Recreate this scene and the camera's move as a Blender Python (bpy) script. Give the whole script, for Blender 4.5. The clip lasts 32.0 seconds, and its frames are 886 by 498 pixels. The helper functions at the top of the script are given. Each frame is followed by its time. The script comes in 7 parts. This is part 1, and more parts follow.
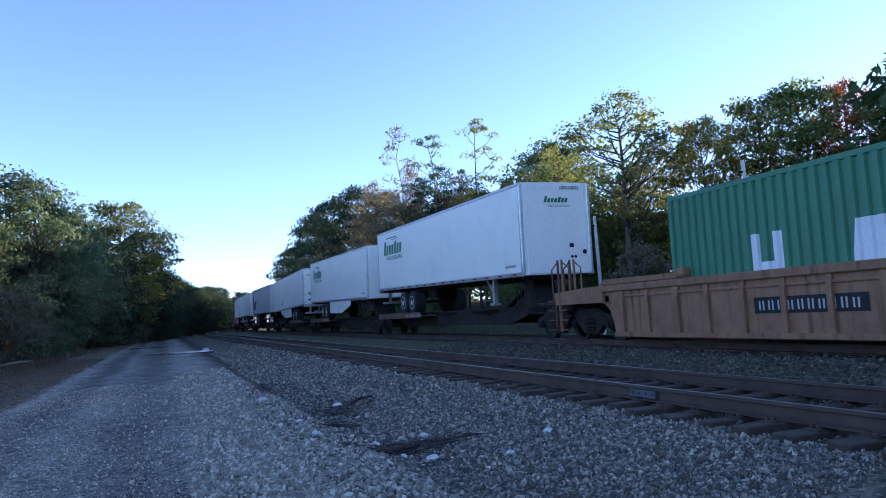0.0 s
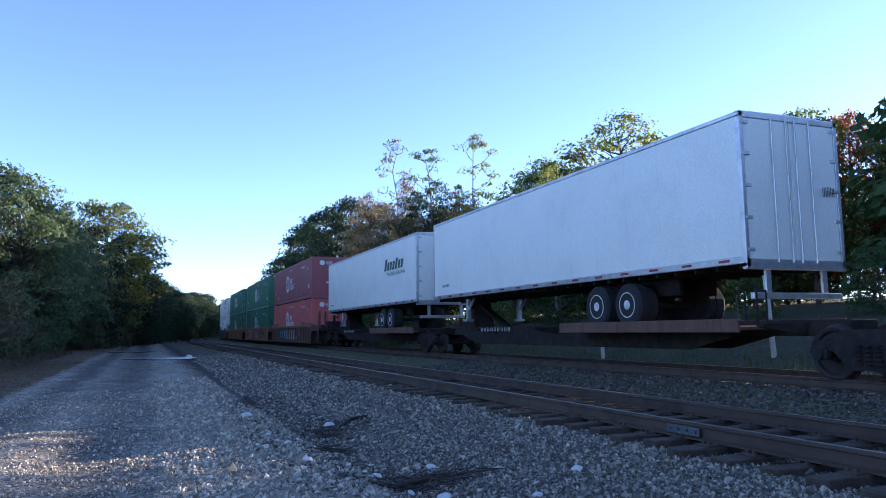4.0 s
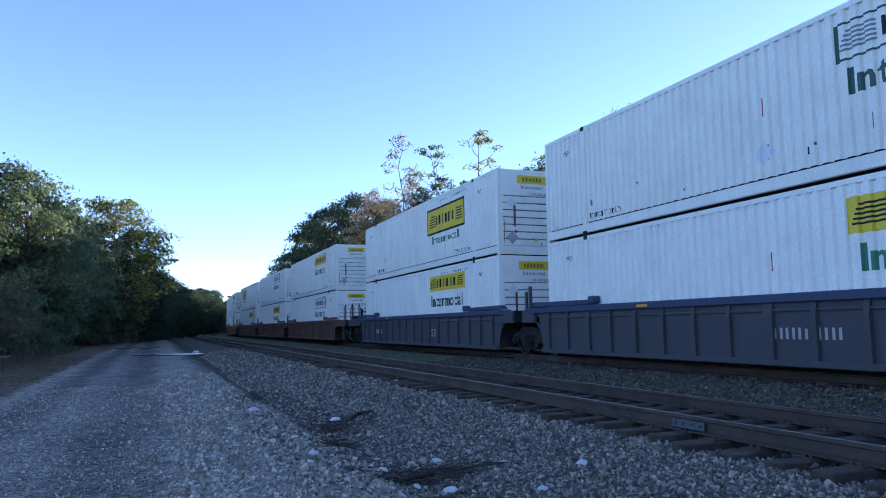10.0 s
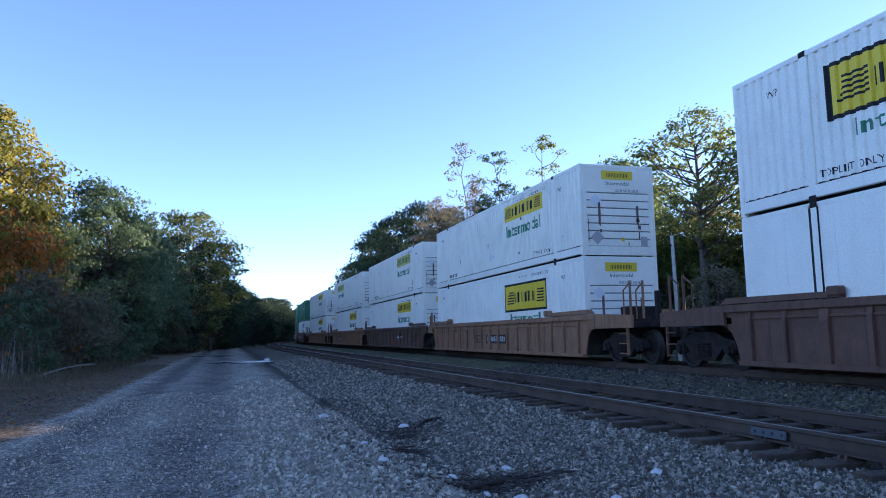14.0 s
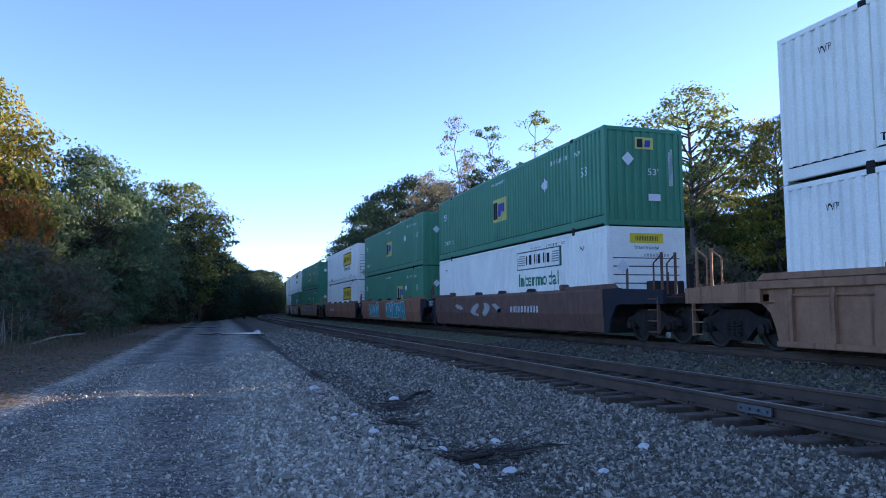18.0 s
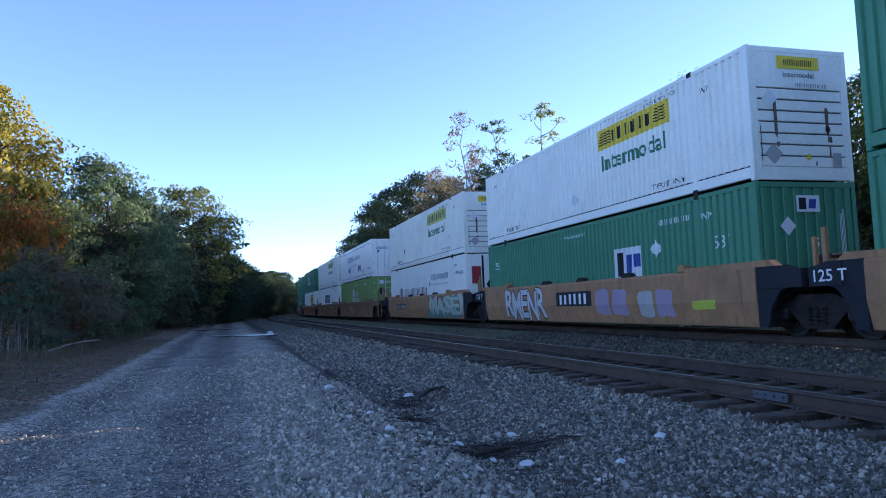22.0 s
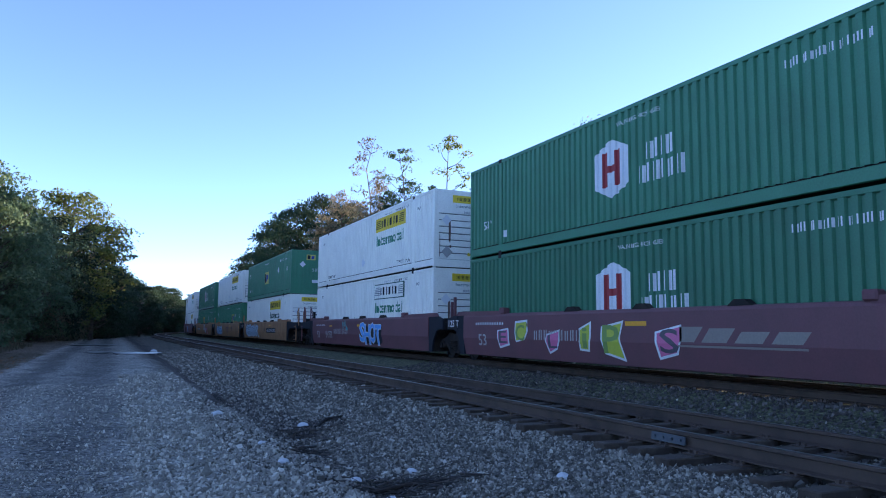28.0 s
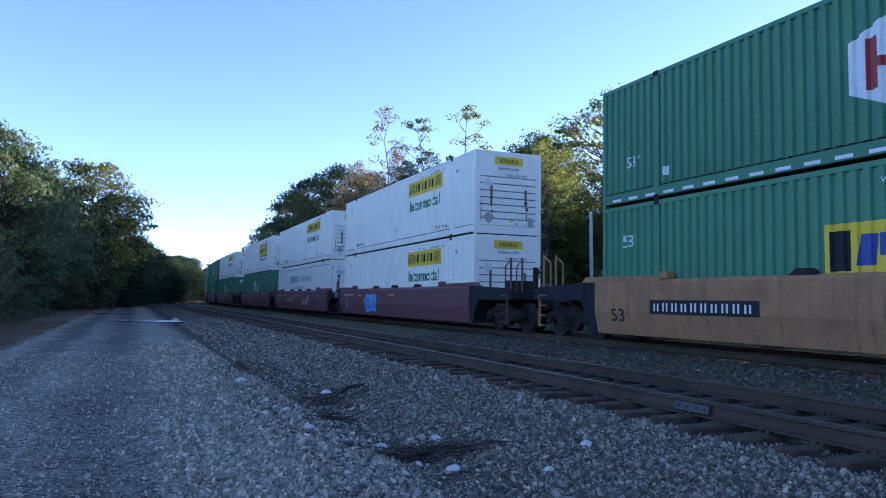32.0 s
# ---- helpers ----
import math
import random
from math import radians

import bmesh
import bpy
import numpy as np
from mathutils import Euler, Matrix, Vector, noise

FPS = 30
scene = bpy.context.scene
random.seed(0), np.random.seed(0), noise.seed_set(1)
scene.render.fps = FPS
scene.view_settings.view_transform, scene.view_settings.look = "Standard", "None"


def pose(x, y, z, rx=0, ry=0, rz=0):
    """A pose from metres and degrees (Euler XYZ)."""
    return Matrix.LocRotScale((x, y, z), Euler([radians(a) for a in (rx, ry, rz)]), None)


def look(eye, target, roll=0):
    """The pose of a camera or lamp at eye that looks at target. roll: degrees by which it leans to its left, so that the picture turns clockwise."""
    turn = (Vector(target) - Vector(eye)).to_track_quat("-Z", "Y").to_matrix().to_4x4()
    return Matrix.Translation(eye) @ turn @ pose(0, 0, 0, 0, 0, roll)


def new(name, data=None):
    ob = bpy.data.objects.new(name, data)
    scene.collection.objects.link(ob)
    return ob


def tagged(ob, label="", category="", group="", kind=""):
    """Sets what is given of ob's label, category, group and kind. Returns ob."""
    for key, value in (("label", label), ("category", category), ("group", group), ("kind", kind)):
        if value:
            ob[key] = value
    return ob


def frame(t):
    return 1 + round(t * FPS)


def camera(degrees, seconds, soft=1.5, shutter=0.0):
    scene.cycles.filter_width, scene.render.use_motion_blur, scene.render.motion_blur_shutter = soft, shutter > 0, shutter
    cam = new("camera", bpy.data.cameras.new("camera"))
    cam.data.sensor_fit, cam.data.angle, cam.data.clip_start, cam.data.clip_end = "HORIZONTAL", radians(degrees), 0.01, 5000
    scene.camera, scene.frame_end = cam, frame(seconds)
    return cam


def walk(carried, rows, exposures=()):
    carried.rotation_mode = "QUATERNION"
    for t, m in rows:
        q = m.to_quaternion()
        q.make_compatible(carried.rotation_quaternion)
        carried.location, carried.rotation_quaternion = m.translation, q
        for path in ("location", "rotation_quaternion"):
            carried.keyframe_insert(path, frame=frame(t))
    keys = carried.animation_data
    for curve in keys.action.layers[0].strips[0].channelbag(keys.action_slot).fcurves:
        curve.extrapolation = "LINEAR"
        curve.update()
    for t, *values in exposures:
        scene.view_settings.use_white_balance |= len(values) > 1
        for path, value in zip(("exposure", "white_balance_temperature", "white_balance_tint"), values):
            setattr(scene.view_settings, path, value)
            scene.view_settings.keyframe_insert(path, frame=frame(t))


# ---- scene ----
cam = camera(63.02, 32.0, soft=1.0, shutter=0.0)


def held(x, y, z, yaw, pitch, roll):
    """A camera pose from its place, its heading, its tilt and its lean."""
    return pose(x, y, z, 90 + pitch, 0, yaw) @ pose(0, 0, 0, 0, 0, roll)


PATH = [
    (0, -0.114, -1.167, 0.989, -21.35, 5.08, -3.27),
    (0.5, -0.046, -0.980, 0.959, -19.73, 4.23, -2.73),
    (1, -0.009, -0.736, 0.965, -18.27, 3.97, -1.94),
    (1.5, -0.043, -0.492, 0.970, -17.95, 4.75, -1.57),
    (2, -0.052, -0.317, 0.981, -18.77, 5.86, -1.52),
    (2.5, -0.015, -0.113, 0.963, -19.75, 6.74, -1.33),
    (3, -0.000, 0.002, 0.965, -20.82, 7.01, -0.79),
    (3.5, -0.005, 0.005, 0.969, -21.80, 6.73, -0.53),
    (5.5, -0.026, -0.016, 0.966, -22.58, 6.09, -1.07),
    (6, -0.027, -0.016, 0.964, -22.51, 6.11, -1.20),
    (6.5, -0.020, -0.005, 0.962, -21.98, 6.09, -1.44),
    (7, -0.017, 0.024, 0.958, -21.32, 5.99, -1.49),
    (7.5, -0.033, 0.022, 0.961, -21.07, 5.96, -1.38),
    (8, -0.034, -0.001, 0.957, -21.24, 5.95, -1.20),
    (8.5, -0.024, -0.013, 0.954, -21.79, 5.91, -0.97),
    (9, -0.025, -0.017, 0.955, -22.13, 5.85, -0.75),
    (9.5, -0.030, -0.041, 0.958, -21.95, 5.84, -0.84),
    (10, -0.020, -0.028, 0.957, -21.70, 6.10, -0.78),
    (10.5, -0.011, -0.032, 0.956, -21.88, 6.50, -0.43),
    (11, -0.022, -0.041, 0.956, -22.59, 6.85, -0.05),
    (11.5, -0.017, -0.030, 0.961, -23.06, 7.12, -0.30),
    (12, -0.021, -0.023, 0.957, -22.34, 7.34, -0.72),
    (12.5, -0.029, -0.015, 0.959, -20.67, 7.41, -1.00),
    (13, -0.029, -0.022, 0.956, -18.86, 7.21, -1.05),
    (13.5, -0.024, -0.002, 0.952, -17.59, 6.94, -1.00),
    (14, -0.031, 0.006, 0.949, -16.61, 6.74, -1.11),
    (14.5, -0.040, 0.005, 0.951, -16.04, 6.48, -1.23),
    (16.5, -0.045, -0.015, 0.949, -18.17, 6.06, -0.98),
    (17, -0.043, -0.009, 0.946, -18.07, 5.59, -0.88),
    (17.5, -0.037, -0.016, 0.941, -17.65, 5.03, -0.56),
    (18, -0.051, 0.006, 0.946, -17.28, 4.72, -0.35),
    (18.5, -0.056, 0.007, 0.945, -17.25, 4.52, -0.52),
    (19, -0.056, 0.001, 0.946, -17.71, 4.27, -0.77),
    (19.5, -0.058, 0.008, 0.952, -17.85, 4.15, -0.70),
    (20, -0.056, 0.016, 0.950, -17.25, 4.28, -0.62),
    (20.5, -0.057, 0.015, 0.949, -16.54, 4.33, -0.84),
    (21, -0.047, 0.012, 0.947, -16.24, 4.32, -1.50),
    (21.5, -0.056, 0.009, 0.950, -16.20, 4.37, -2.07),
    (22, -0.062, -0.001, 0.946, -16.54, 4.40, -2.11),
    (22.5, -0.060, -0.014, 0.949, -17.45, 4.28, -1.63),
    (23, -0.072, -0.011, 0.949, -18.45, 4.19, -0.99),
    (23.5, -0.112, 0.058, 0.957, -19.16, 4.33, -0.52),
    (24, -0.172, 0.186, 0.971, -19.69, 4.90, -0.27),
    (24.5, -0.203, 0.276, 0.967, -20.17, 5.66, 0.16),
    (25, -0.214, 0.290, 0.968, -20.50, 6.15, 0.62),
    (25.5, -0.217, 0.308, 0.961, -21.28, 6.21, 0.82),
    (27.5, -0.121, 0.271, 0.965, -24.14, 6.24, 0.40),
    (28, -0.112, 0.259, 0.971, -24.54, 6.48, 0.66),
    (28.5, -0.117, 0.266, 0.967, -24.76, 6.66, 1.21),
    (29, -0.128, 0.272, 0.960, -24.69, 6.76, 1.41),
    (29.5, -0.148, 0.268, 0.964, -24.35, 6.71, 1.20),
    (30, -0.152, 0.284, 0.963, -24.13, 6.62, 0.70),
    (30.5, -0.160, 0.303, 0.956, -24.27, 6.18, 0.38),
    (31, -0.169, 0.293, 0.949, -24.58, 5.14, 0.52),
    (31.5, -0.175, 0.301, 0.956, -24.54, 4.32, 0.86),
    (32, -0.179, 0.304, 0.953, -23.22, 4.13, 0.92),
]
walk(cam, [(t, held(*row)) for t, *row in PATH], exposures=[(0, 2.0, 6100, 22), (32, 2.0, 6100, 22)])

# ---- world, sun, exposure ----
SUN_ELEV, SUN_AZ = 8.5, 88.0  # degrees; azimuth clockwise from +y
world = bpy.data.worlds.new("sky")
scene.world = world
world.use_nodes = True
wn = world.node_tree
for n in list(wn.nodes):
    wn.nodes.remove(n)
sky = wn.nodes.new("ShaderNodeTexSky")
sky.sky_type = "NISHITA"
sky.sun_disc = False
sky.sun_elevation = radians(SUN_ELEV)
sky.sun_rotation = radians(SUN_AZ)
sky.air_density, sky.dust_density, sky.ozone_density = 0.5, 0.15, 1.8
bg = wn.nodes.new("ShaderNodeBackground")
bg.inputs["Strength"].default_value = 0.15
wo = wn.nodes.new("ShaderNodeOutputWorld")
wn.links.new(sky.outputs[0], bg.inputs["Color"])
wn.links.new(bg.outputs[0], wo.inputs["Surface"])

sun = new("sun", bpy.data.lights.new("sun", "SUN"))
sun.data.energy, sun.data.angle, sun.data.color = 4.3, radians(0.6), (1.0, 0.84, 0.60)
az = radians(SUN_AZ)
sdir = Vector((math.sin(az) * math.cos(radians(SUN_ELEV)), math.cos(az) * math.cos(radians(SUN_ELEV)), math.sin(radians(SUN_ELEV))))
sun.matrix_world = look(sdir * 50, (0, 0, 0))

# ---- materials ----
MATS = {}


def surface(name, base, second, rough=0.7, metal=0.0, big=0.7, fine=25.0, streak=0.0, bump=0.3, dist=0.01, island=0.0, spread=0.5, spec=0.5):
    """A surface of two colours mixed by noise of two sizes, with fine relief; streak stretches the stains downwards."""
    if name in MATS:
        return MATS[name]
    m = bpy.data.materials.new(name)
    MATS[name] = m
    m.use_nodes = True
    nt = m.node_tree
    N, L = nt.nodes, nt.links
    b = N["Principled BSDF"]
    tc = N.new("ShaderNodeTexCoord")
    oi = N.new("ShaderNodeObjectInfo")
    off = N.new("ShaderNodeVectorMath")
    off.operation = "ADD"
    sc = N.new("ShaderNodeMath")
    sc.operation = "MULTIPLY"
    sc.inputs[1].default_value = 37.0
    L.new(oi.outputs["Random"], sc.inputs[0])
    L.new(tc.outputs["Object"], off.inputs[0])
    L.new(sc.outputs[0], off.inputs[1])
    n1 = N.new("ShaderNodeTexNoise")
    n1.inputs["Scale"].default_value, n1.inputs["Detail"].default_value, n1.inputs["Roughness"].default_value = big, 8.0, 0.65
    L.new(off.outputs[0], n1.inputs["Vector"])
    n2 = N.new("ShaderNodeTexNoise")
    n2.inputs["Scale"].default_value, n2.inputs["Detail"].default_value = fine, 5.0
    L.new(off.outputs[0], n2.inputs["Vector"])
    ramp = N.new("ShaderNodeMapRange")
    ramp.inputs["From Min"].default_value, ramp.inputs["From Max"].default_value = 0.62 - spread * 0.35, 0.62 + spread * 0.2
    L.new(n1.outputs["Fac"], ramp.inputs["Value"])
    fac = ramp.outputs[0]
    if streak:
        mp = N.new("ShaderNodeMapping")
        mp.inputs["Scale"].default_value = (7.0, 7.0, 0.45)
        L.new(off.outputs[0], mp.inputs["Vector"])
        n3 = N.new("ShaderNodeTexNoise")
        n3.inputs["Scale"].default_value, n3.inputs["Detail"].default_value = 1.0, 6.0
        L.new(mp.outputs[0], n3.inputs["Vector"])
        r3 = N.new("ShaderNodeMapRange")
        r3.inputs["From Min"].default_value, r3.inputs["From Max"].default_value, r3.inputs["To Max"].default_value = 0.5, 0.75, streak
        L.new(n3.outputs["Fac"], r3.inputs["Value"])
        mx = N.new("ShaderNodeMath")
        mx.operation = "MAXIMUM"
        sm = N.new("ShaderNodeMath")
        sm.operation = "MULTIPLY"
        sm.inputs[1].default_value = 0.6
        L.new(fac, sm.inputs[0])
        L.new(sm.outputs[0], mx.inputs[0])
        L.new(r3.outputs[0], mx.inputs[1])
        fac = mx.outputs[0]
    mix = N.new("ShaderNodeMix")
    mix.data_type = "RGBA"
    mix.inputs["A"].default_value, mix.inputs["B"].default_value = (*base, 1), (*second, 1)
    L.new(fac, mix.inputs["Factor"])
    hs = N.new("ShaderNodeHueSaturation")
    var = N.new("ShaderNodeMapRange")
    var.inputs["To Min"].default_value, var.inputs["To Max"].default_value = 0.8, 1.2
    L.new(n2.outputs["Fac"], var.inputs["Value"])
    val = var.outputs[0]
    if island:
        ge = N.new("ShaderNodeNewGeometry")
        mr = N.new("ShaderNodeMapRange")
        mr.inputs["To Min"].default_value, mr.inputs["To Max"].default_value = 1 - island * 0.75, 1 + island * 1.6
        pw = N.new("ShaderNodeMath")
        pw.operation = "POWER"
        pw.inputs[1].default_value = 2.4
        L.new(ge.outputs["Random Per Island"], pw.inputs[0])
        L.new(pw.outputs[0], mr.inputs["Value"])
        mu = N.new("ShaderNodeMath")
        mu.operation = "MULTIPLY"
        L.new(val, mu.inputs[0])
        L.new(mr.outputs[0], mu.inputs[1])
        val = mu.outputs[0]
    L.new(val, hs.inputs["Value"])
    L.new(mix.outputs["Result"], hs.inputs["Color"])
    L.new(hs.outputs[0], b.inputs["Base Color"])
    rr = N.new("ShaderNodeMapRange")
    rr.inputs["To Min"].default_value, rr.inputs["To Max"].default_value = max(0.05, rough - 0.12), min(1.0, rough + 0.15)
    L.new(n1.outputs["Fac"], rr.inputs["Value"])
    L.new(rr.outputs[0], b.inputs["Roughness"])
    b.inputs["Metallic"].default_value = metal
    b.inputs["Specular IOR Level"].default_value = spec
    bp = N.new("ShaderNodeBump")
    bp.inputs["Strength"].default_value, bp.inputs["Distance"].default_value = bump, dist
    L.new(n2.outputs["Fac"], bp.inputs["Height"])
    L.new(bp.outputs[0], b.inputs["Normal"])
    return m


def paint(name, c, dirt=0.35, rough=0.5, streak=0.35):
    grey = (0.07, 0.06, 0.055)
    d = tuple(a * (1 - dirt) + g * dirt for a, g in zip(c, grey))
    return surface(name, c, d, rough=rough, big=0.8, fine=30, streak=streak, bump=0.12, dist=0.004, spec=0.12 if max(c) < 0.06 else 0.48)


GREEN = paint("green paint", (0.040, 0.212, 0.112))
DGREEN = paint("deep green paint", (0.030, 0.172, 0.090))
EGREEN = paint("bottle green paint", (0.048, 0.240, 0.128))
OLIVE = paint("olive green paint", (0.200, 0.312, 0.075))
MAROON = paint("faded maroon paint", (0.375, 0.100, 0.106))
RED = paint("faded red paint", (0.644, 0.138, 0.121))
WHITE = paint("white paint", (0.92, 0.895, 0.80), dirt=0.2, rough=0.42, streak=0.3)
CREAM = paint("aged white paint", (0.89, 0.86, 0.745), dirt=0.24, rough=0.44, streak=0.45)
ICE = paint("white trailer skin", (0.91, 0.89, 0.81), dirt=0.15, rough=0.35, streak=0.2)
SILVER = paint("silver grey skin", (0.60, 0.60, 0.59), dirt=0.2, rough=0.38, streak=0.2)
TAN = surface("tan brown car paint", (0.345, 0.172, 0.094), (0.085, 0.048, 0.033), rough=0.68, big=1.9, fine=22, streak=0.95, bump=0.25, dist=0.004, spread=0.75, spec=0.3)
BROWN = surface("brown car paint", (0.165, 0.083, 0.058), (0.055, 0.033, 0.026), rough=0.68, big=1.9, fine=22, streak=0.95, bump=0.25, dist=0.004, spread=0.75, spec=0.3)
GOLD = surface("golden tan car paint", (0.43, 0.215, 0.1), (0.15, 0.085, 0.052), rough=0.68, big=1.6, fine=22, streak=0.75, bump=0.25, dist=0.004, spread=0.6, spec=0.3)
RUST = surface("rust orange car paint", (0.4, 0.165, 0.088), (0.1, 0.052, 0.035), rough=0.68, big=1.7, fine=22, streak=0.85, bump=0.25, dist=0.004, spread=0.7, spec=0.3)
WINE = paint("dark maroon car paint", (0.163, 0.060, 0.068), dirt=0.5, rough=0.6, streak=0.4)
BLUE = paint("dark blue sill paint", (0.034, 0.050, 0.100), dirt=0.4, rough=0.6)
SLATE = paint("grey blue car side", (0.060, 0.060, 0.068), dirt=0.5, rough=0.7)
GRIME = surface("grimy black steel", (0.024, 0.021, 0.020), (0.060, 0.044, 0.034), rough=0.75, big=3, fine=60, bump=0.4, dist=0.004, spec=0.15)
DARKSTEEL = surface("dark casting steel", (0.022, 0.020, 0.020), (0.055, 0.038, 0.030), rough=0.7, metal=0.0, big=5, fine=80, bump=0.3, dist=0.003, spec=0.15)
WHEELS = surface("worn wheel steel", (0.05, 0.044, 0.04), (0.03, 0.024, 0.021), rough=0.6, metal=0.2, big=4, fine=60, spec=0.15)
TYRE = surface("tyre rubber", (0.018, 0.018, 0.019), (0.03, 0.03, 0.03), rough=0.85, big=6, fine=90)
RIM = surface("bare rim metal", (0.70, 0.69, 0.66), (0.45, 0.42, 0.38), rough=0.45, metal=0.0, big=6, fine=60)
ALU = surface("bright aluminium trim", (0.62, 0.63, 0.65), (0.4, 0.4, 0.4), rough=0.35, metal=0.8, big=3, fine=60, bump=0.1)
RAILSTEEL = surface("rusty rail steel", (0.095, 0.062, 0.046), (0.050, 0.036, 0.029), rough=0.65, metal=0.3, big=2, fine=60, bump=0.3, dist=0.003)
RAILTOP = surface("worn rail head", (0.32, 0.31, 0.31), (0.16, 0.13, 0.11), rough=0.35, metal=0.9, big=0.6, fine=40, bump=0.05)
TIEWOOD = surface("weathered tie wood", (0.050, 0.034, 0.024), (0.110, 0.082, 0.058), rough=0.9, big=4, fine=40, bump=0.6, dist=0.01)
YELLOW = paint("yellow decal", (0.80, 0.57, 0.03), dirt=0.15, streak=0.15)
PALEYELLOW = paint("faded yellow decal", (0.58, 0.52, 0.12), dirt=0.2, streak=0.2)
INK = paint("black decal", (0.025, 0.026, 0.03), dirt=0.1, streak=0)
GREENINK = paint("green decal", (0.02, 0.20, 0.105), dirt=0.1, streak=0.1)
DKGREENINK = paint("dark green decal", (0.02, 0.085, 0.06), dirt=0.1, streak=0.1)
WHITEINK = paint("white decal", (0.74, 0.75, 0.76), dirt=0.15, streak=0.15)
FADEWHITE = paint("worn white decal", (0.42, 0.40, 0.38), dirt=0.3, streak=0.3)
REDINK = paint("red decal", (0.36, 0.03, 0.035), dirt=0.1, streak=0.1)
BLUEINK = paint("blue decal", (0.03, 0.06, 0.30), dirt=0.1, streak=0.1)
GREYINK = paint("grey decal", (0.22, 0.23, 0.25), dirt=0.1, streak=0.1)
PLUM = paint("dark purple grey decal", (0.10, 0.085, 0.10), dirt=0.1, streak=0.1)
TURQ = paint("turquoise spray paint", (0.03, 0.32, 0.33), dirt=0.15)
SKYB = paint("sky blue spray paint", (0.10, 0.38, 0.80), dirt=0.1)
LILAC = paint("faded lilac spray paint", (0.38, 0.27, 0.36), dirt=0.4, streak=0.6)
PINK = paint("pink spray paint", (0.66, 0.16, 0.30), dirt=0.1)
LIME = paint("lime spray paint", (0.48, 0.52, 0.06), dirt=0.1)
PURPLE = paint("purple spray paint", (0.13, 0.06, 0.17), dirt=0.2)
CRIMSON = paint("crimson spray paint", (0.30, 0.015, 0.03), dirt=0.1)
PALEGREEN = paint("pale green spray paint", (0.25, 0.48, 0.38), dirt=0.2)
ENDBLACK = paint("blue black end paint", (0.022, 0.024, 0.032), dirt=0.4, rough=0.6)
PALEBLUE = paint("pale blue spray paint", (0.42, 0.55, 0.66), dirt=0.1)
SPRAYWHITE = paint("silver white spray paint", (0.55, 0.55, 0.56), dirt=0.15)
DULLGREY = paint("weathered grey spray paint", (0.24, 0.22, 0.22), dirt=0.35, streak=0.5)
SAGE = paint("pale sage spray paint", (0.46, 0.54, 0.42), dirt=0.2, streak=0.25)
TEAL = paint("dull teal spray paint", (0.10, 0.22, 0.19), dirt=0.25, streak=0.3)
OXBLOOD = paint("oxblood decal", (0.12, 0.025, 0.025), dirt=0.1, streak=0.1)
PETROL = paint("petrol blue decal", (0.045, 0.10, 0.15), dirt=0.1, streak=0.1)
DULLMARK = paint("dull brown grey lettering", (0.26, 0.215, 0.185), dirt=0.3, streak=0.3)
ORANGE = paint("orange reflector", (0.75, 0.33, 0.02), dirt=0.1)
# groove shadow and grime of white container ends, both put into the colour
RECESS_SHADE = surface("shaded grimy recess paint", (0.14, 0.14, 0.15), (0.07, 0.06, 0.055), rough=0.8, big=4, fine=40)
STAIN = surface("rust stain", (0.20, 0.13, 0.10), (0.07, 0.045, 0.035), rough=0.85, big=14, fine=60)
POLEWOOD = surface("bleached pole wood", (0.60, 0.57, 0.51), (0.40, 0.37, 0.32), rough=0.85, big=2, fine=30, bump=0.4)
BARK = surface("tree bark", (0.09, 0.072, 0.058), (0.05, 0.042, 0.036), rough=0.9, big=3, fine=25, bump=0.8, dist=0.02)
PALEBARK = surface("pale tree bark", (0.22, 0.19, 0.16), (0.12, 0.10, 0.085), rough=0.9, big=3, fine=25, bump=0.8, dist=0.02)
STONE = surface("ballast stone", (0.240, 0.212, 0.172), (0.112, 0.097, 0.077), rough=0.8, big=9, fine=60, bump=0.3, dist=0.003, island=0.8)
OILSTONE = surface("oily ballast stone", (0.098, 0.082, 0.070), (0.046, 0.038, 0.032), rough=0.75, big=9, fine=60, bump=0.3, dist=0.003, island=0.7)
DAMP = surface("damp leaf litter", (0.05, 0.036, 0.028), (0.018, 0.015, 0.013), rough=0.5, big=9, fine=60, bump=0.3, dist=0.003, island=0.8)
PALESTONE = surface("pale crushed stone", (0.403, 0.360, 0.292), (0.269, 0.240, 0.196), rough=0.8, big=9, fine=60, bump=0.3, dist=0.003, island=0.5)
WHITEROCK = surface("white rock", (0.62, 0.62, 0.62), (0.45, 0.44, 0.43), rough=0.8, big=9, fine=60, bump=0.3)
DRYWOOD = surface("dead wood", (0.24, 0.21, 0.18), (0.13, 0.11, 0.09), rough=0.9, big=5, fine=40, bump=0.5)
WATER = surface("puddle water", (0.060, 0.058, 0.055), (0.045, 0.042, 0.040), rough=0.30, big=0.8, fine=3, bump=0.02, spec=0.6)


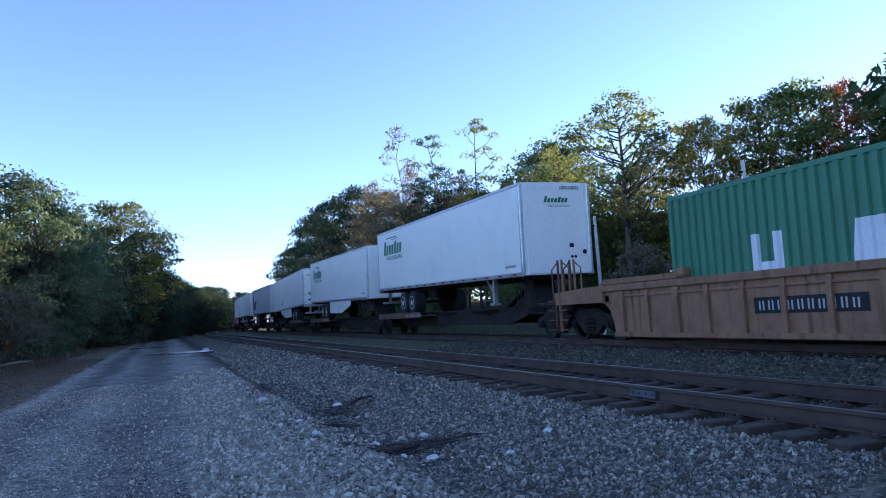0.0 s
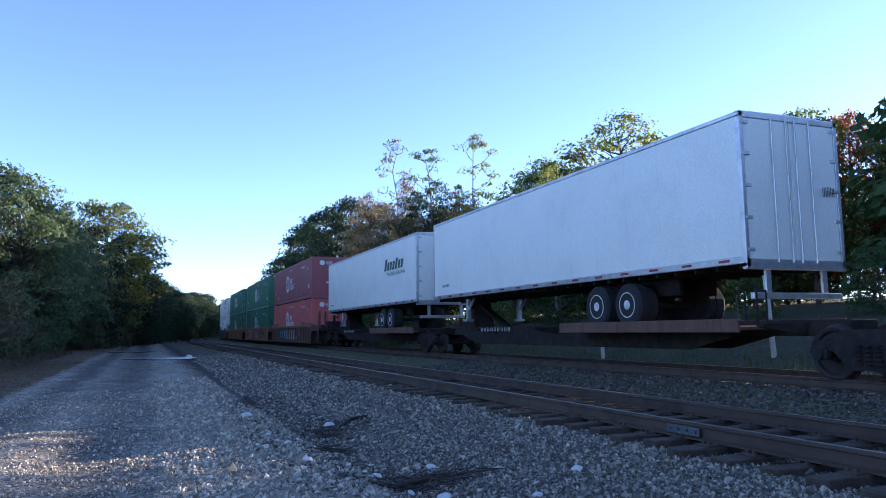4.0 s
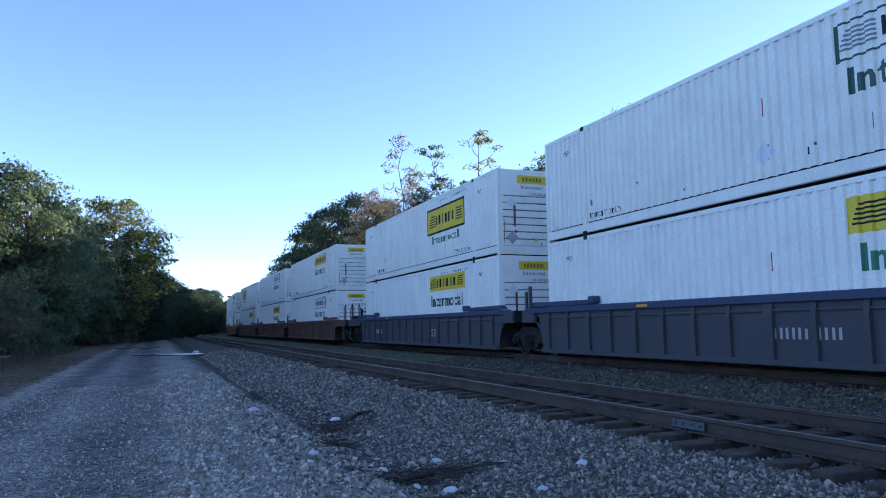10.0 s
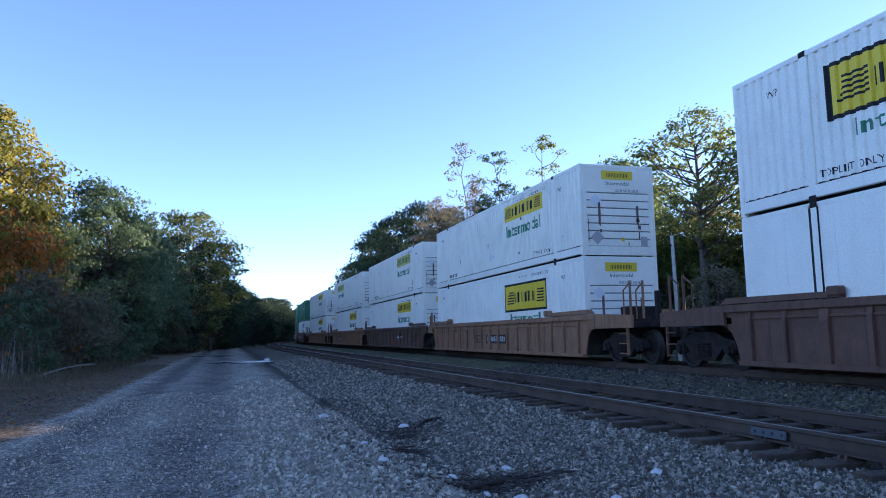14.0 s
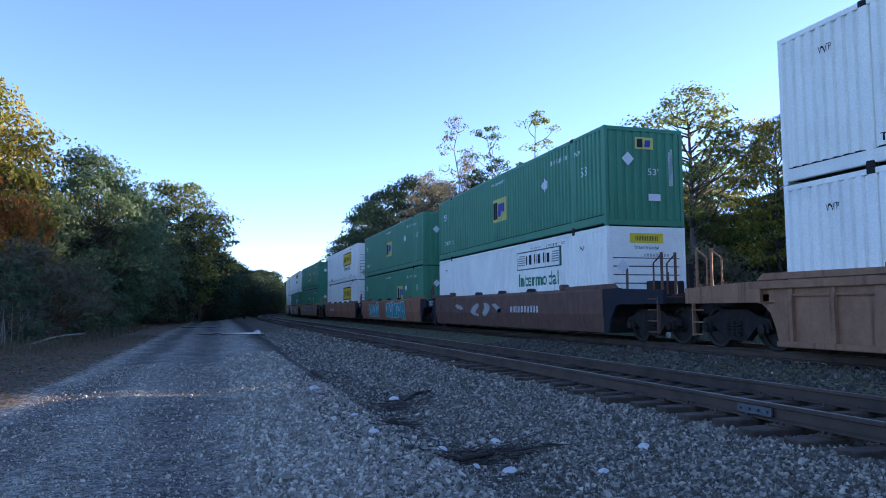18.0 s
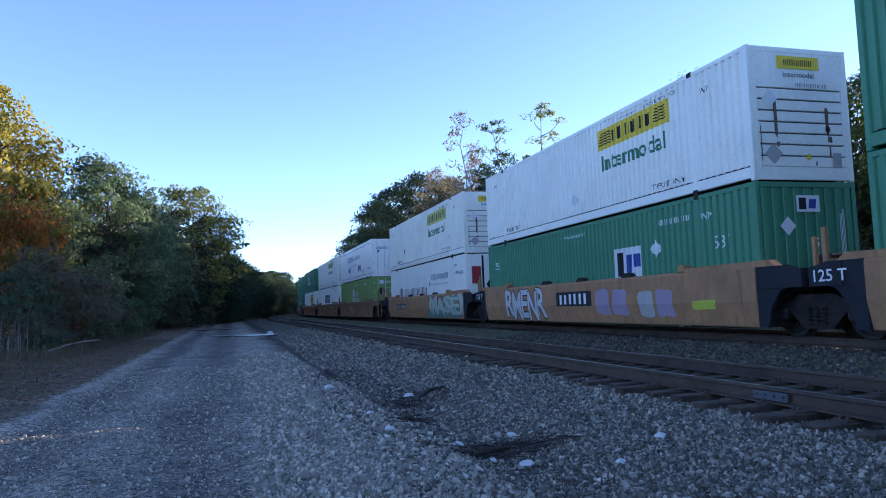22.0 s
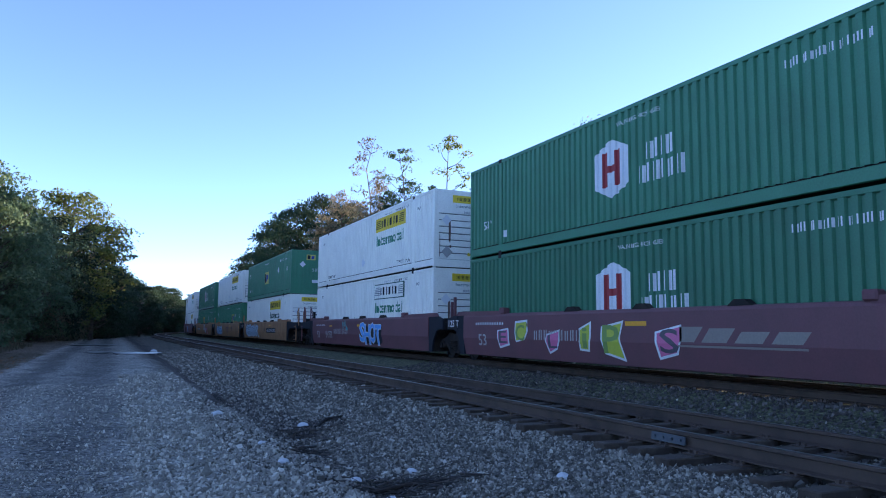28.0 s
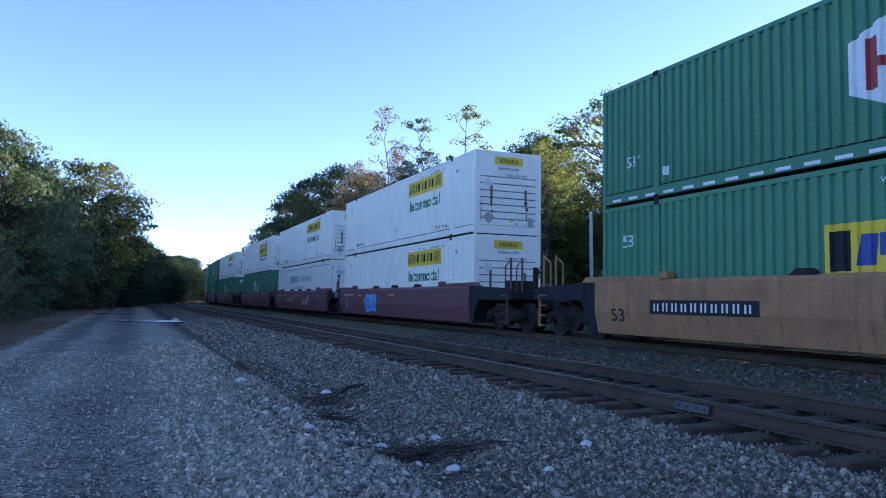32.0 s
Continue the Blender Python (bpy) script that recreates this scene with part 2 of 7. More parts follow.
def leaf_material(name, a, b2):
    if name in MATS:
        return MATS[name]
    m = bpy.data.materials.new(name)
    MATS[name] = m
    m.use_nodes = True
    N, L = m.node_tree.nodes, m.node_tree.links
    b = N["Principled BSDF"]
    ge = N.new("ShaderNodeNewGeometry")
    oi = N.new("ShaderNodeObjectInfo")
    tc = N.new("ShaderNodeTexCoord")
    n1 = N.new("ShaderNodeTexNoise")
    n1.inputs["Scale"].default_value, n1.inputs["Detail"].default_value = 0.35, 3.0
    L.new(tc.outputs["Object"], n1.inputs["Vector"])
    add = N.new("ShaderNodeMath")
    add.operation = "MULTIPLY_ADD"
    add.inputs[1].default_value = 0.45
    L.new(ge.outputs["Random Per Island"], add.inputs[0])
    L.new(n1.outputs["Fac"], add.inputs[2])
    mr = N.new("ShaderNodeMapRange")
    mr.inputs["From Min"].default_value, mr.inputs["From Max"].default_value = 0.45, 1.0
    L.new(add.outputs[0], mr.inputs["Value"])
    mix = N.new("ShaderNodeMix")
    mix.data_type = "RGBA"
    mix.inputs["A"].default_value, mix.inputs["B"].default_value = (*a, 1), (*b2, 1)
    L.new(mr.outputs[0], mix.inputs["Factor"])
    hs = N.new("ShaderNodeHueSaturation")
    vr = N.new("ShaderNodeMapRange")
    vr.inputs["To Min"].default_value, vr.inputs["To Max"].default_value = 0.75, 1.25
    L.new(oi.outputs["Random"], vr.inputs["Value"])
    L.new(vr.outputs[0], hs.inputs["Value"])
    L.new(mix.outputs["Result"], hs.inputs["Color"])
    L.new(hs.outputs[0], b.inputs["Base Color"])
    b.inputs["Roughness"].default_value = 0.6
    b.inputs["Specular IOR Level"].default_value = 0.25
    tr = N.new("ShaderNodeBsdfTranslucent")
    L.new(hs.outputs[0], tr.inputs["Color"])
    ms = N.new("ShaderNodeMixShader")
    ms.inputs[0].default_value = 0.5
    L.new(b.outputs[0], ms.inputs[1])
    L.new(tr.outputs[0], ms.inputs[2])
    L.new(ms.outputs[0], N["Material Output"].inputs["Surface"])
    return m


LEAF_GREEN = leaf_material("green leaves", (0.076, 0.128, 0.037), (0.145, 0.187, 0.051))
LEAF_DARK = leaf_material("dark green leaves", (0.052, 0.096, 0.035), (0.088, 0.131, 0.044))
LEAF_YELLOW = leaf_material("yellowing leaves", (0.121, 0.149, 0.034), (0.351, 0.270, 0.047))
LEAF_ORANGE = leaf_material("orange autumn leaves", (0.160, 0.100, 0.037), (0.60, 0.200, 0.035))
LEAF_BROWN = leaf_material("thin browning leaves", (0.120, 0.112, 0.070), (0.210, 0.170, 0.105))
LEAF_GREY = leaf_material("grey green leaves", (0.068, 0.122, 0.066), (0.125, 0.172, 0.085))
# shade of the far and closing woods is put into this leaf colour
LEAF_SHADED = leaf_material("leaves with shade painted in", (0.020, 0.044, 0.026), (0.040, 0.070, 0.036))
# paler green that carries part of the sunlight in the leaf colour
LEAF_SUNLIT = leaf_material("green leaves with sun painted in", (0.115, 0.170, 0.050), (0.24, 0.25, 0.07))
LEAF_RED = leaf_material("red autumn leaves", (0.20, 0.13, 0.04), (0.60, 0.14, 0.05))
LEAF_BRUSH = leaf_material("dry brush leaves", (0.105, 0.105, 0.062), (0.190, 0.150, 0.095))


def ground_material():
    """Bands of earth along the line: leaf litter, wheel ruts, pale gravel, dark ballast, rough grass."""
    m = bpy.data.materials.new("ground earth and gravel")
    m.use_nodes = True
    N, L = m.node_tree.nodes, m.node_tree.links
    b = N["Principled BSDF"]
    tc = N.new("ShaderNodeTexCoord")
    sep = N.new("ShaderNodeSeparateXYZ")
    L.new(tc.outputs["Object"], sep.inputs[0])
    n1 = N.new("ShaderNodeTexNoise")
    n1.inputs["Scale"].default_value, n1.inputs["Detail"].default_value, n1.inputs["Roughness"].default_value = 0.35, 8.0, 0.7
    L.new(tc.outputs["Object"], n1.inputs["Vector"])
    ma = N.new("ShaderNodeMath")
    ma.operation = "MULTIPLY_ADD"
    ma.inputs[1].default_value, ma.inputs[2].default_value = 1.7, -0.85
    L.new(n1.outputs["Fac"], ma.inputs[0])
    ad = N.new("ShaderNodeMath")
    L.new(sep.outputs["X"], ad.inputs[0])
    L.new(ma.outputs[0], ad.inputs[1])
    mr = N.new("ShaderNodeMapRange")
    mr.inputs["From Min"].default_value, mr.inputs["From Max"].default_value = -12.0, 18.0
    L.new(ad.outputs[0], mr.inputs["Value"])
    cr = N.new("ShaderNodeValToRGB")
    stops = [(-12, (0.077, 0.060, 0.034)), (-6.5, (0.155, 0.108, 0.068)), (-3.5, (0.165, 0.122, 0.082)), (-3.1, (0.310, 0.280, 0.232)), (-2.75, (0.200, 0.180, 0.150)), (-2.4, (0.118, 0.106, 0.091)),
             (-2.0, (0.135, 0.122, 0.103)), (-1.6, (0.255, 0.235, 0.197)), (-1.1, (0.196, 0.178, 0.150)), (-0.6, (0.123, 0.112, 0.096)), (-0.1, (0.150, 0.136, 0.117)), (0.35, (0.283, 0.260, 0.215)),
             (1.2, (0.296, 0.271, 0.225)), (1.75, (0.150, 0.130, 0.104)), (2.1, (0.050, 0.040, 0.031)), (2.6, (0.060, 0.049, 0.038)), (3.0, (0.110, 0.092, 0.070)), (4.9, (0.105, 0.088, 0.065)), (6.0, (0.055, 0.047, 0.040)), (8.0, (0.055, 0.047, 0.041)), (12.0, (0.055, 0.046, 0.040)), (14.5, (0.055, 0.046, 0.032)), (17.4, (0.057, 0.056, 0.029)), (18, (0.097, 0.123, 0.039))]
    el = cr.color_ramp.elements
    while len(el) > 1:
        el.remove(el[-1])
    for k, (x, c) in enumerate(stops):
        e = el[0] if k == 0 else el.new(0.5)
        e.position, e.color = (x + 12) / 30, (*c, 1)
    L.new(mr.outputs[0], cr.inputs[0])
    # damp dark blotches and fine speckle
    n2 = N.new("ShaderNodeTexNoise")
    n2.inputs["Scale"].default_value, n2.inputs["Detail"].default_value, n2.inputs["Roughness"].default_value = 0.9, 9.0, 0.75
    L.new(tc.outputs["Object"], n2.inputs["Vector"])
    v = N.new("ShaderNodeTexVoronoi")
    v.inputs["Scale"].default_value = 22.0
    L.new(tc.outputs["Object"], v.inputs["Vector"])
    v2 = N.new("ShaderNodeTexVoronoi")
    v2.inputs["Scale"].default_value = 55.0
    L.new(tc.outputs["Object"], v2.inputs["Vector"])
    sepc = N.new("ShaderNodeSeparateColor")
    L.new(v.outputs["Color"], sepc.inputs[0])
    sepd = N.new("ShaderNodeSeparateColor")
    L.new(v2.outputs["Color"], sepd.inputs[0])
    a1 = N.new("ShaderNodeMapRange")
    a1.inputs["To Min"].default_value, a1.inputs["To Max"].default_value = 0.3, 1.7
    L.new(sepc.outputs[0], a1.inputs["Value"])
    a2 = N.new("ShaderNodeMapRange")
    a2.inputs["To Min"].default_value, a2.inputs["To Max"].default_value = 0.7, 1.3
    L.new(sepd.outputs[0], a2.inputs["Value"])
    a3 = N.new("ShaderNodeMapRange")
    a3.inputs["From Min"].default_value, a3.inputs["From Max"].default_value = 0.3, 0.7
    a3.inputs["To Min"].default_value, a3.inputs["To Max"].default_value = 0.6, 1.35
    L.new(n2.outputs["Fac"], a3.inputs["Value"])
    p1 = N.new("ShaderNodeMath")
    p1.operation = "MULTIPLY"
    L.new(a1.outputs[0], p1.inputs[0])
    L.new(a2.outputs[0], p1.inputs[1])
    fl = N.new("ShaderNodeMapRange")  # scattered pale chips
    fl.inputs["From Min"].default_value, fl.inputs["From Max"].default_value, fl.inputs["To Max"].default_value = 0.93, 0.95, 1.1
    L.new(sepc.outputs[1], fl.inputs["Value"])
    pf = N.new("ShaderNodeMath")
    L.new(p1.outputs[0], pf.inputs[0])
    L.new(fl.outputs[0], pf.inputs[1])
    p2 = N.new("ShaderNodeMath")
    p2.operation = "MULTIPLY"
    L.new(pf.outputs[0], p2.inputs[0])
    L.new(a3.outputs[0], p2.inputs[1])
    hs = N.new("ShaderNodeHueSaturation")
    L.new(p2.outputs[0], hs.inputs["Value"])
    L.new(cr.outputs[0], hs.inputs["Color"])
    L.new(hs.outputs[0], b.inputs["Base Color"])
    b.inputs["Roughness"].default_value = 0.9
    b.inputs["Specular IOR Level"].default_value = 0.3
    bp = N.new("ShaderNodeBump")
    bp.inputs["Strength"].default_value, bp.inputs["Distance"].default_value = 0.8, 0.03
    L.new(p1.outputs[0], bp.inputs["Height"])
    L.new(bp.outputs[0], b.inputs["Normal"])
    return m


GROUND = ground_material()


# ---- building blocks ----
class Build:
    """Collects vertices and faces and makes one mesh of them."""

    def __init__(self):
        self.v, self.f = [], []

    def add(self, verts, faces):
        n = len(self.v)
        self.v += [tuple(p) for p in verts]
        self.f += [tuple(n + i for i in f) for f in faces]
        return self

    def box(self, x0, x1, y0, y1, z0, z1, b=0.0):
        if b <= 0:
            return self.add([(x0, y0, z0), (x1, y0, z0), (x1, y1, z0), (x0, y1, z0), (x0, y0, z1), (x1, y0, z1), (x1, y1, z1), (x0, y1, z1)],
                            [(0, 3, 2, 1), (4, 5, 6, 7), (0, 1, 5, 4), (1, 2, 6, 5), (2, 3, 7, 6), (3, 0, 4, 7)])
        b = min(b, (x1 - x0) * 0.45, (y1 - y0) * 0.45, (z1 - z0) * 0.45)

        def ring(z, i):
            return [(x0 + i + (b if i == 0 else 0), y0 + i, z), (x1 - i - (b if i == 0 else 0), y0 + i, z), (x1 - i, y0 + i + (b if i == 0 else 0), z), (x1 - i, y1 - i - (b if i == 0 else 0), z),
                    (x1 - i - (b if i == 0 else 0), y1 - i, z), (x0 + i + (b if i == 0 else 0), y1 - i, z), (x0 + i, y1 - i - (b if i == 0 else 0), z), (x0 + i, y0 + i + (b if i == 0 else 0), z)]
        r0, r1, r2, r3 = ring(z0, b), ring(z0 + b, 0), ring(z1 - b, 0), ring(z1, b)
        v = r0 + r1 + r2 + r3
        f = [tuple(range(7, -1, -1)), tuple(range(24, 32))]
        for k in range(3):
            for i in range(8):
                f.append((k * 8 + i, k * 8 + (i + 1) % 8, k * 8 + 8 + (i + 1) % 8, k * 8 + 8 + i))
        return self.add(v, f)

    def prism(self, pts, x0, x1):
        """Points (y, z), extruded along x."""
        n = len(pts)
        v = [(x0, y, z) for y, z in pts] + [(x1, y, z) for y, z in pts]
        f = [tuple(range(n)), tuple(range(2 * n - 1, n - 1, -1))]
        f += [((i + 1) % n, i, n + i, n + (i + 1) % n) for i in range(n)]
        return self.add(v, f)

    def prism_y(self, pts, y0, y1):
        """Points (x, z), extruded along y."""
        n = len(pts)
        v = [(x, y0, z) for x, z in pts] + [(x, y1, z) for x, z in pts]
        f = [tuple(range(n - 1, -1, -1)), tuple(range(n, 2 * n))]
        f += [(i, (i + 1) % n, n + (i + 1) % n, n + i) for i in range(n)]
        return self.add(v, f)

    def tube(self, p0, p1, r0, r1=None, n=8):
        r1 = r0 if r1 is None else r1
        p0, p1 = Vector(p0), Vector(p1)
        d = (p1 - p0).normalized()
        a = d.orthogonal().normalized()
        c = d.cross(a)
        v = []
        for p, r in ((p0, r0), (p1, r1)):
            v += [p + (a * math.cos(2 * math.pi * i / n) + c * math.sin(2 * math.pi * i / n)) * r for i in range(n)]
        f = [tuple(range(n - 1, -1, -1)), tuple(range(n, 2 * n))] + [(i, (i + 1) % n, n + (i + 1) % n, n + i) for i in range(n)]
        return self.add(v, f)

    def lathe(self, prof, y, z, n=20):
        """Profile (x, r) turned round an axle along x at (y, z)."""
        v = [(x, y + r * math.cos(2 * math.pi * i / n), z + r * math.sin(2 * math.pi * i / n)) for x, r in prof for i in range(n)]
        f = [(k * n + i, k * n + (i + 1) % n, (k + 1) * n + (i + 1) % n, (k + 1) * n + i) for k in range(len(prof) - 1) for i in range(n)]
        f += [tuple(range(n)), tuple(range((len(prof) - 1) * n + n - 1, (len(prof) - 1) * n - 1, -1))]
        return self.add(v, f)

    def mesh(self, name, smooth=False):
        me = bpy.data.meshes.new(name)
        me.from_pydata(self.v, [], self.f)
        if smooth:
            me.polygons.foreach_set("use_smooth", [True] * len(me.polygons))
        me.update()
        return me


def part(name, me, material, parent=None, label="", kind=""):
    """Links a mesh (or a Build) as one object, with its material on the object, under its thing."""
    if isinstance(me, Build):
        me = me.mesh(name)
    if not me.materials:
        me.materials.append(material)
    ob = new(name, me)
    ob.material_slots[0].link = "OBJECT"
    ob.material_slots[0].material = material
    if parent:
        ob.parent = parent
    if label or kind:
        tagged(ob, label=label, kind=kind)
    return ob


def thing(name, label, category, group="", kind=""):
    return tagged(new(name), label=label, category=category, group=group, kind=kind)


# ---- the line of the tracks ----
TRACK_X, BEND_Y, RADIUS, GAP = 11.69, 91.0, 610.0, 5.40
SPEED = 21.49


def along(s, off=0.0):
    """A place on the line s metres ahead, off metres to its right, and its heading (radians, to the right)."""
    if s <= BEND_Y:
        return TRACK_X + off, s, 0.0
    a = (s - BEND_Y) / RADIUS
    return TRACK_X + RADIUS - (RADIUS - off) * math.cos(a), BEND_Y + (RADIUS - off) * math.sin(a), a


def lateral(x, y):
    """Metres to the right of the train's track."""
    if y <= BEND_Y:
        return x - TRACK_X
    return RADIUS - math.hypot(x - TRACK_X - RADIUS, y - BEND_Y)


# ---- ground ----
PROFILE = [(-400, 3.0), (-60, 1.6), (-26, 0.3), (-21, -0.25), (-18, -0.45), (-15.8, -0.52), (-14.2, -0.58), (-13.2, -0.53), (-12.2, -0.59), (-11.2, -0.53), (-10.3, -0.50), (-9.9, -0.52), (-9.3, -0.62), (-8.6, -0.56), (-7.6, -0.47),
           (-6.75, -0.34), (-4.1, -0.33), (-3.6, -0.38), (-2.6, -0.31), (-1.6, -0.15), (1.6, -0.15), (3.2, -0.7), (5, -0.9), (9, -0.4), (14, 0.6), (24, 2.0), (60, 4.0), (400, 14.0)]


def height(x, y):
    d = lateral(x, y)
    for (a, za), (b, zb) in zip(PROFILE, PROFILE[1:]):
        if d <= b:
            z = za + (zb - za) * max(0.0, (d - a) / (b - a))
            break
    else:
        z = PROFILE[-1][1]
    if d < -8.8:
        z += 0.05 * noise.noise((x * 0.6, y * 0.35, 3.0)) + 0.02 * noise.noise((x * 2.2, y * 2.2, 7.0))
    return z


def build_ground():
    xs = sorted(set([-1500, -700, -300, -150, -90, -60] + [-45 + 3 * i for i in range(9)] + [-18 + 1.0 * i for i in range(6)] + [-12 + 0.35 * i for i in range(80)] + [16 + 2 * i for i in range(12)] + [42, 50, 60, 80, 110, 150, 200, 260, 330, 400, 500, 700, 1000, 1500]))
    ys = sorted(set([-1500, -700, -300, -150, -80, -40, -20, -10, -5, 0] + [2 + 0.5 * i for i in range(56)] + [30 + 2 * i for i in range(40)] + [112 + 6 * i for i in range(30)] + [300, 340, 380, 430, 500, 600, 750, 1000, 1500]))
    v = [(x, y, height(x, y)) for y in ys for x in xs]
    n = len(xs)
    f = [(j * n + i, j * n + i + 1, (j + 1) * n + i + 1, (j + 1) * n + i) for j in range(len(ys) - 1) for i in range(n - 1)]
    b = Build()
    b.v, b.f = v, f
    me = b.mesh("ground", smooth=True)
    ob = part("ground", me, GROUND)
    tagged(ob, label="gravel service road with ruts beside dark railway ballast and leaf litter", category="ground", kind="structure")


build_ground()


# ---- tracks ----
def rail_build(off, s0, s1, z=0.0):
    prof = [(-0.07, -0.172), (0.07, -0.172), (0.07, -0.158), (0.012, -0.14), (0.012, -0.045), (0.036, -0.035), (0.036, -0.006), (0.028, 0.0), (-0.028, 0.0), (-0.036, -0.006), (-0.036, -0.035), (-0.012, -0.045), (-0.012, -0.14), (-0.07, -0.158)]
    ss = [s0] + [s for s in np.arange(-20, 400, 6.0) if s0 < s < s1] + [s1]
    if s0 < -20:
        ss = [s0] + ss[1:]
    b, n = Build(), len(prof)
    for s in ss:
        x, y, a = along(s, off)
        for px, pz in prof:
            b.v.append((x + px * math.cos(a), y - px * math.sin(a), z + pz))
    for k in range(len(ss) - 1):
        for i in range(n):
            j = (i + 1) % n
            b.f.append((k * n + i, k * n + j, (k + 1) * n + j, (k + 1) * n + i))
    return b


def build_track(name, off, z, label, s_ties):
    tr = thing(name, label, "railway track", kind="structure")
    for g in (-0.7525, 0.7525):
        part("rail", rail_build(off + g, -700, 700, z), RAILSTEEL, tr)
        top = Build()
        ss = [-700, -20] + list(np.arange(-10, 400, 6.0)) + [700]
        for s in ss:
            x, y, a = along(s, off + g)
            for px in (-0.024, 0.024):
                top.v.append((x + px * math.cos(a), y - px * math.sin(a), z + 0.0025))
        top.f = [(2 * k, 2 * k + 1, 2 * k + 3, 2 * k + 2) for k in range(len(ss) - 1)]
        part("rail_head", top, RAILTOP, tr, "bright worn running surface")
    # ties, built once and shared
    tm = Build().box(-1.27, 1.27, -0.115, 0.115, -0.34, -0.178, 0.012).mesh("tie")
    plate = Build()
    for g in (-0.7525, 0.7525):
        plate.box(g - 0.17, g + 0.17, -0.09, 0.09, -0.176, -0.164)
        for sx in (-0.1, 0.1):
            plate.box(g + sx - 0.015, g + sx + 0.015, -0.05, -0.02, -0.164, -0.135)
            plate.box(g + sx - 0.015, g + sx + 0.015, 0.03, 0.06, -0.164, -0.135)
    pm = plate.mesh("tie_plate")
    rng = random.Random(5)
    rest = Build()
    for k in range(int((700 - 0) / 0.53)):
        s = -30 + 0.53 * k + rng.uniform(-0.04, 0.04)
        if s > 330:
            break
        x, y, a = along(s, off)
        m = pose(x + rng.uniform(-0.13, 0.13), y, z + rng.uniform(-0.03, 0.004), rng.uniform(-3, 3), rng.uniform(-0.5, 0.5), -math.degrees(a) + rng.uniform(-2.5, 2.5))
        if s_ties[0] < s < s_ties[1]:
            o = part("tie", tm, TIEWOOD, tr)
            o.matrix_basis = m
            if s < 24:
                o = part("tie_plate", pm, RAILSTEEL, tr)
                o.matrix_basis = m
        else:
            rest.add([m @ v.co for v in tm.vertices], [tuple(p.vertices) for p in tm.polygons])
    part("far_ties", rest, TIEWOOD, tr, "row of far wooden ties", "stuff")
    return tr


near_track = build_track("near_track", -GAP, -0.068, "rusty empty track on dark weathered wooden ties", (1.0, 80.0))
train_track = build_track("train_track", 0.0, 0.05, "track under the train on oil-stained ties", (4.0, 14.0))
# blue-painted joint bar on the near rail
jb = Build().prism_y([(-0.062, -0.135), (-0.036, -0.125), (-0.036, -0.05), (-0.052, -0.045)], -0.26, 0.26)
jx, jy, _ = along(6.56, -GAP - 0.7525)
o = part("joint_bar", jb, paint("blue grey joint paint", (0.06, 0.075, 0.09), dirt=0.4), near_track, "blue-grey painted joint bar")
o.matrix_basis = pose(jx, jy, -0.068)
bolts = Build()
for k in range(4):
    bolts.box(-0.075, -0.058, -0.2 + k * 0.133 - 0.014, -0.2 + k * 0.133 + 0.014, -0.1, -0.075)
o = part("joint_bolts", bolts, MATS["blue grey joint paint"], near_track)
o.matrix_basis = pose(jx, jy, -0.068)


# ---- loose stones ----
def stones(name, boxes, material, label, seed):
    """Angular stones strewn over stretches of ground: (x0, x1, y0, y1, count, size)."""
    rng = np.random.default_rng(seed)
    octa = np.array([(1, 0, 0), (-1, 0, 0), (0, 1, 0), (0, -1, 0), (0, 0, 1), (0, 0, -1)], float)
    faces = [(0, 2, 4), (2, 1, 4), (1, 3, 4), (3, 0, 4), (2, 0, 5), (1, 2, 5), (3, 1, 5), (0, 3, 5)]
    cube = np.array([(-1, -1, -1), (1, -1, -1), (1, 1, -1), (-1, 1, -1), (-1, -1, 1), (1, -1, 1), (1, 1, 1), (-1, 1, 1)], float) * 0.62
    cfaces = [(0, 3, 2, 1), (4, 5, 6, 7), (0, 1, 5, 4), (1, 2, 6, 5), (2, 3, 7, 6), (3, 0, 4, 7)]
    b = Build()
    for x0, x1, y0, y1, count, size in boxes:
        for _ in range(count):
            x, y = rng.uniform(x0, x1), rng.uniform(y0, y1)
            r = size * rng.lognormal(0, 0.32)
            src, fc = (octa, faces) if rng.random() < 0.45 else (cube, cfaces)
            p = src * (1 + rng.uniform(-0.35, 0.35, src.shape)) * r * np.array([1.25, 0.95, 0.65])
            q = rng.uniform(0, 6.28, 3) * np.array([0.25, 0.25, 1.0])
            R = np.array(Euler(q).to_matrix())
            p = p @ R.T + (x, y, height(x, y) + r * 0.28)
            n = len(b.v)
            b.v += p.tolist()
            b.f += [tuple(n + i for i in f) for f in fc]
    ob = part(name, b, material)
    return tagged(ob, label=label, category="gravel", kind="stuff")


stones("ballast_stones", [(2.1, 5.25, 2.8, 7.5, 19500, 0.0111), (2.1, 5.25, 7.5, 12, 11700, 0.0123), (5.3, 7.6, 2.6, 9, 6760, 0.0156), (4.95, 7.6, 9, 18, 5980, 0.0172), (4.95, 7.6, 18, 34, 4160, 0.0213), (2.1, 5.2, 3.0, 6.5, 12350, 0.0172), (2.1, 5.2, 6.5, 10, 11700, 0.018), (2.1, 5.2, 10, 16, 11700, 0.0205), (2.2, 5.3, 16, 28, 10400, 0.0262), (2.4, 5.3, 28, 50, 7800, 0.0328), (1.3, 2.1, 3.2, 16, 5850, 0.018)],
       STONE, "dark angular ballast stones beside the rails", 1)
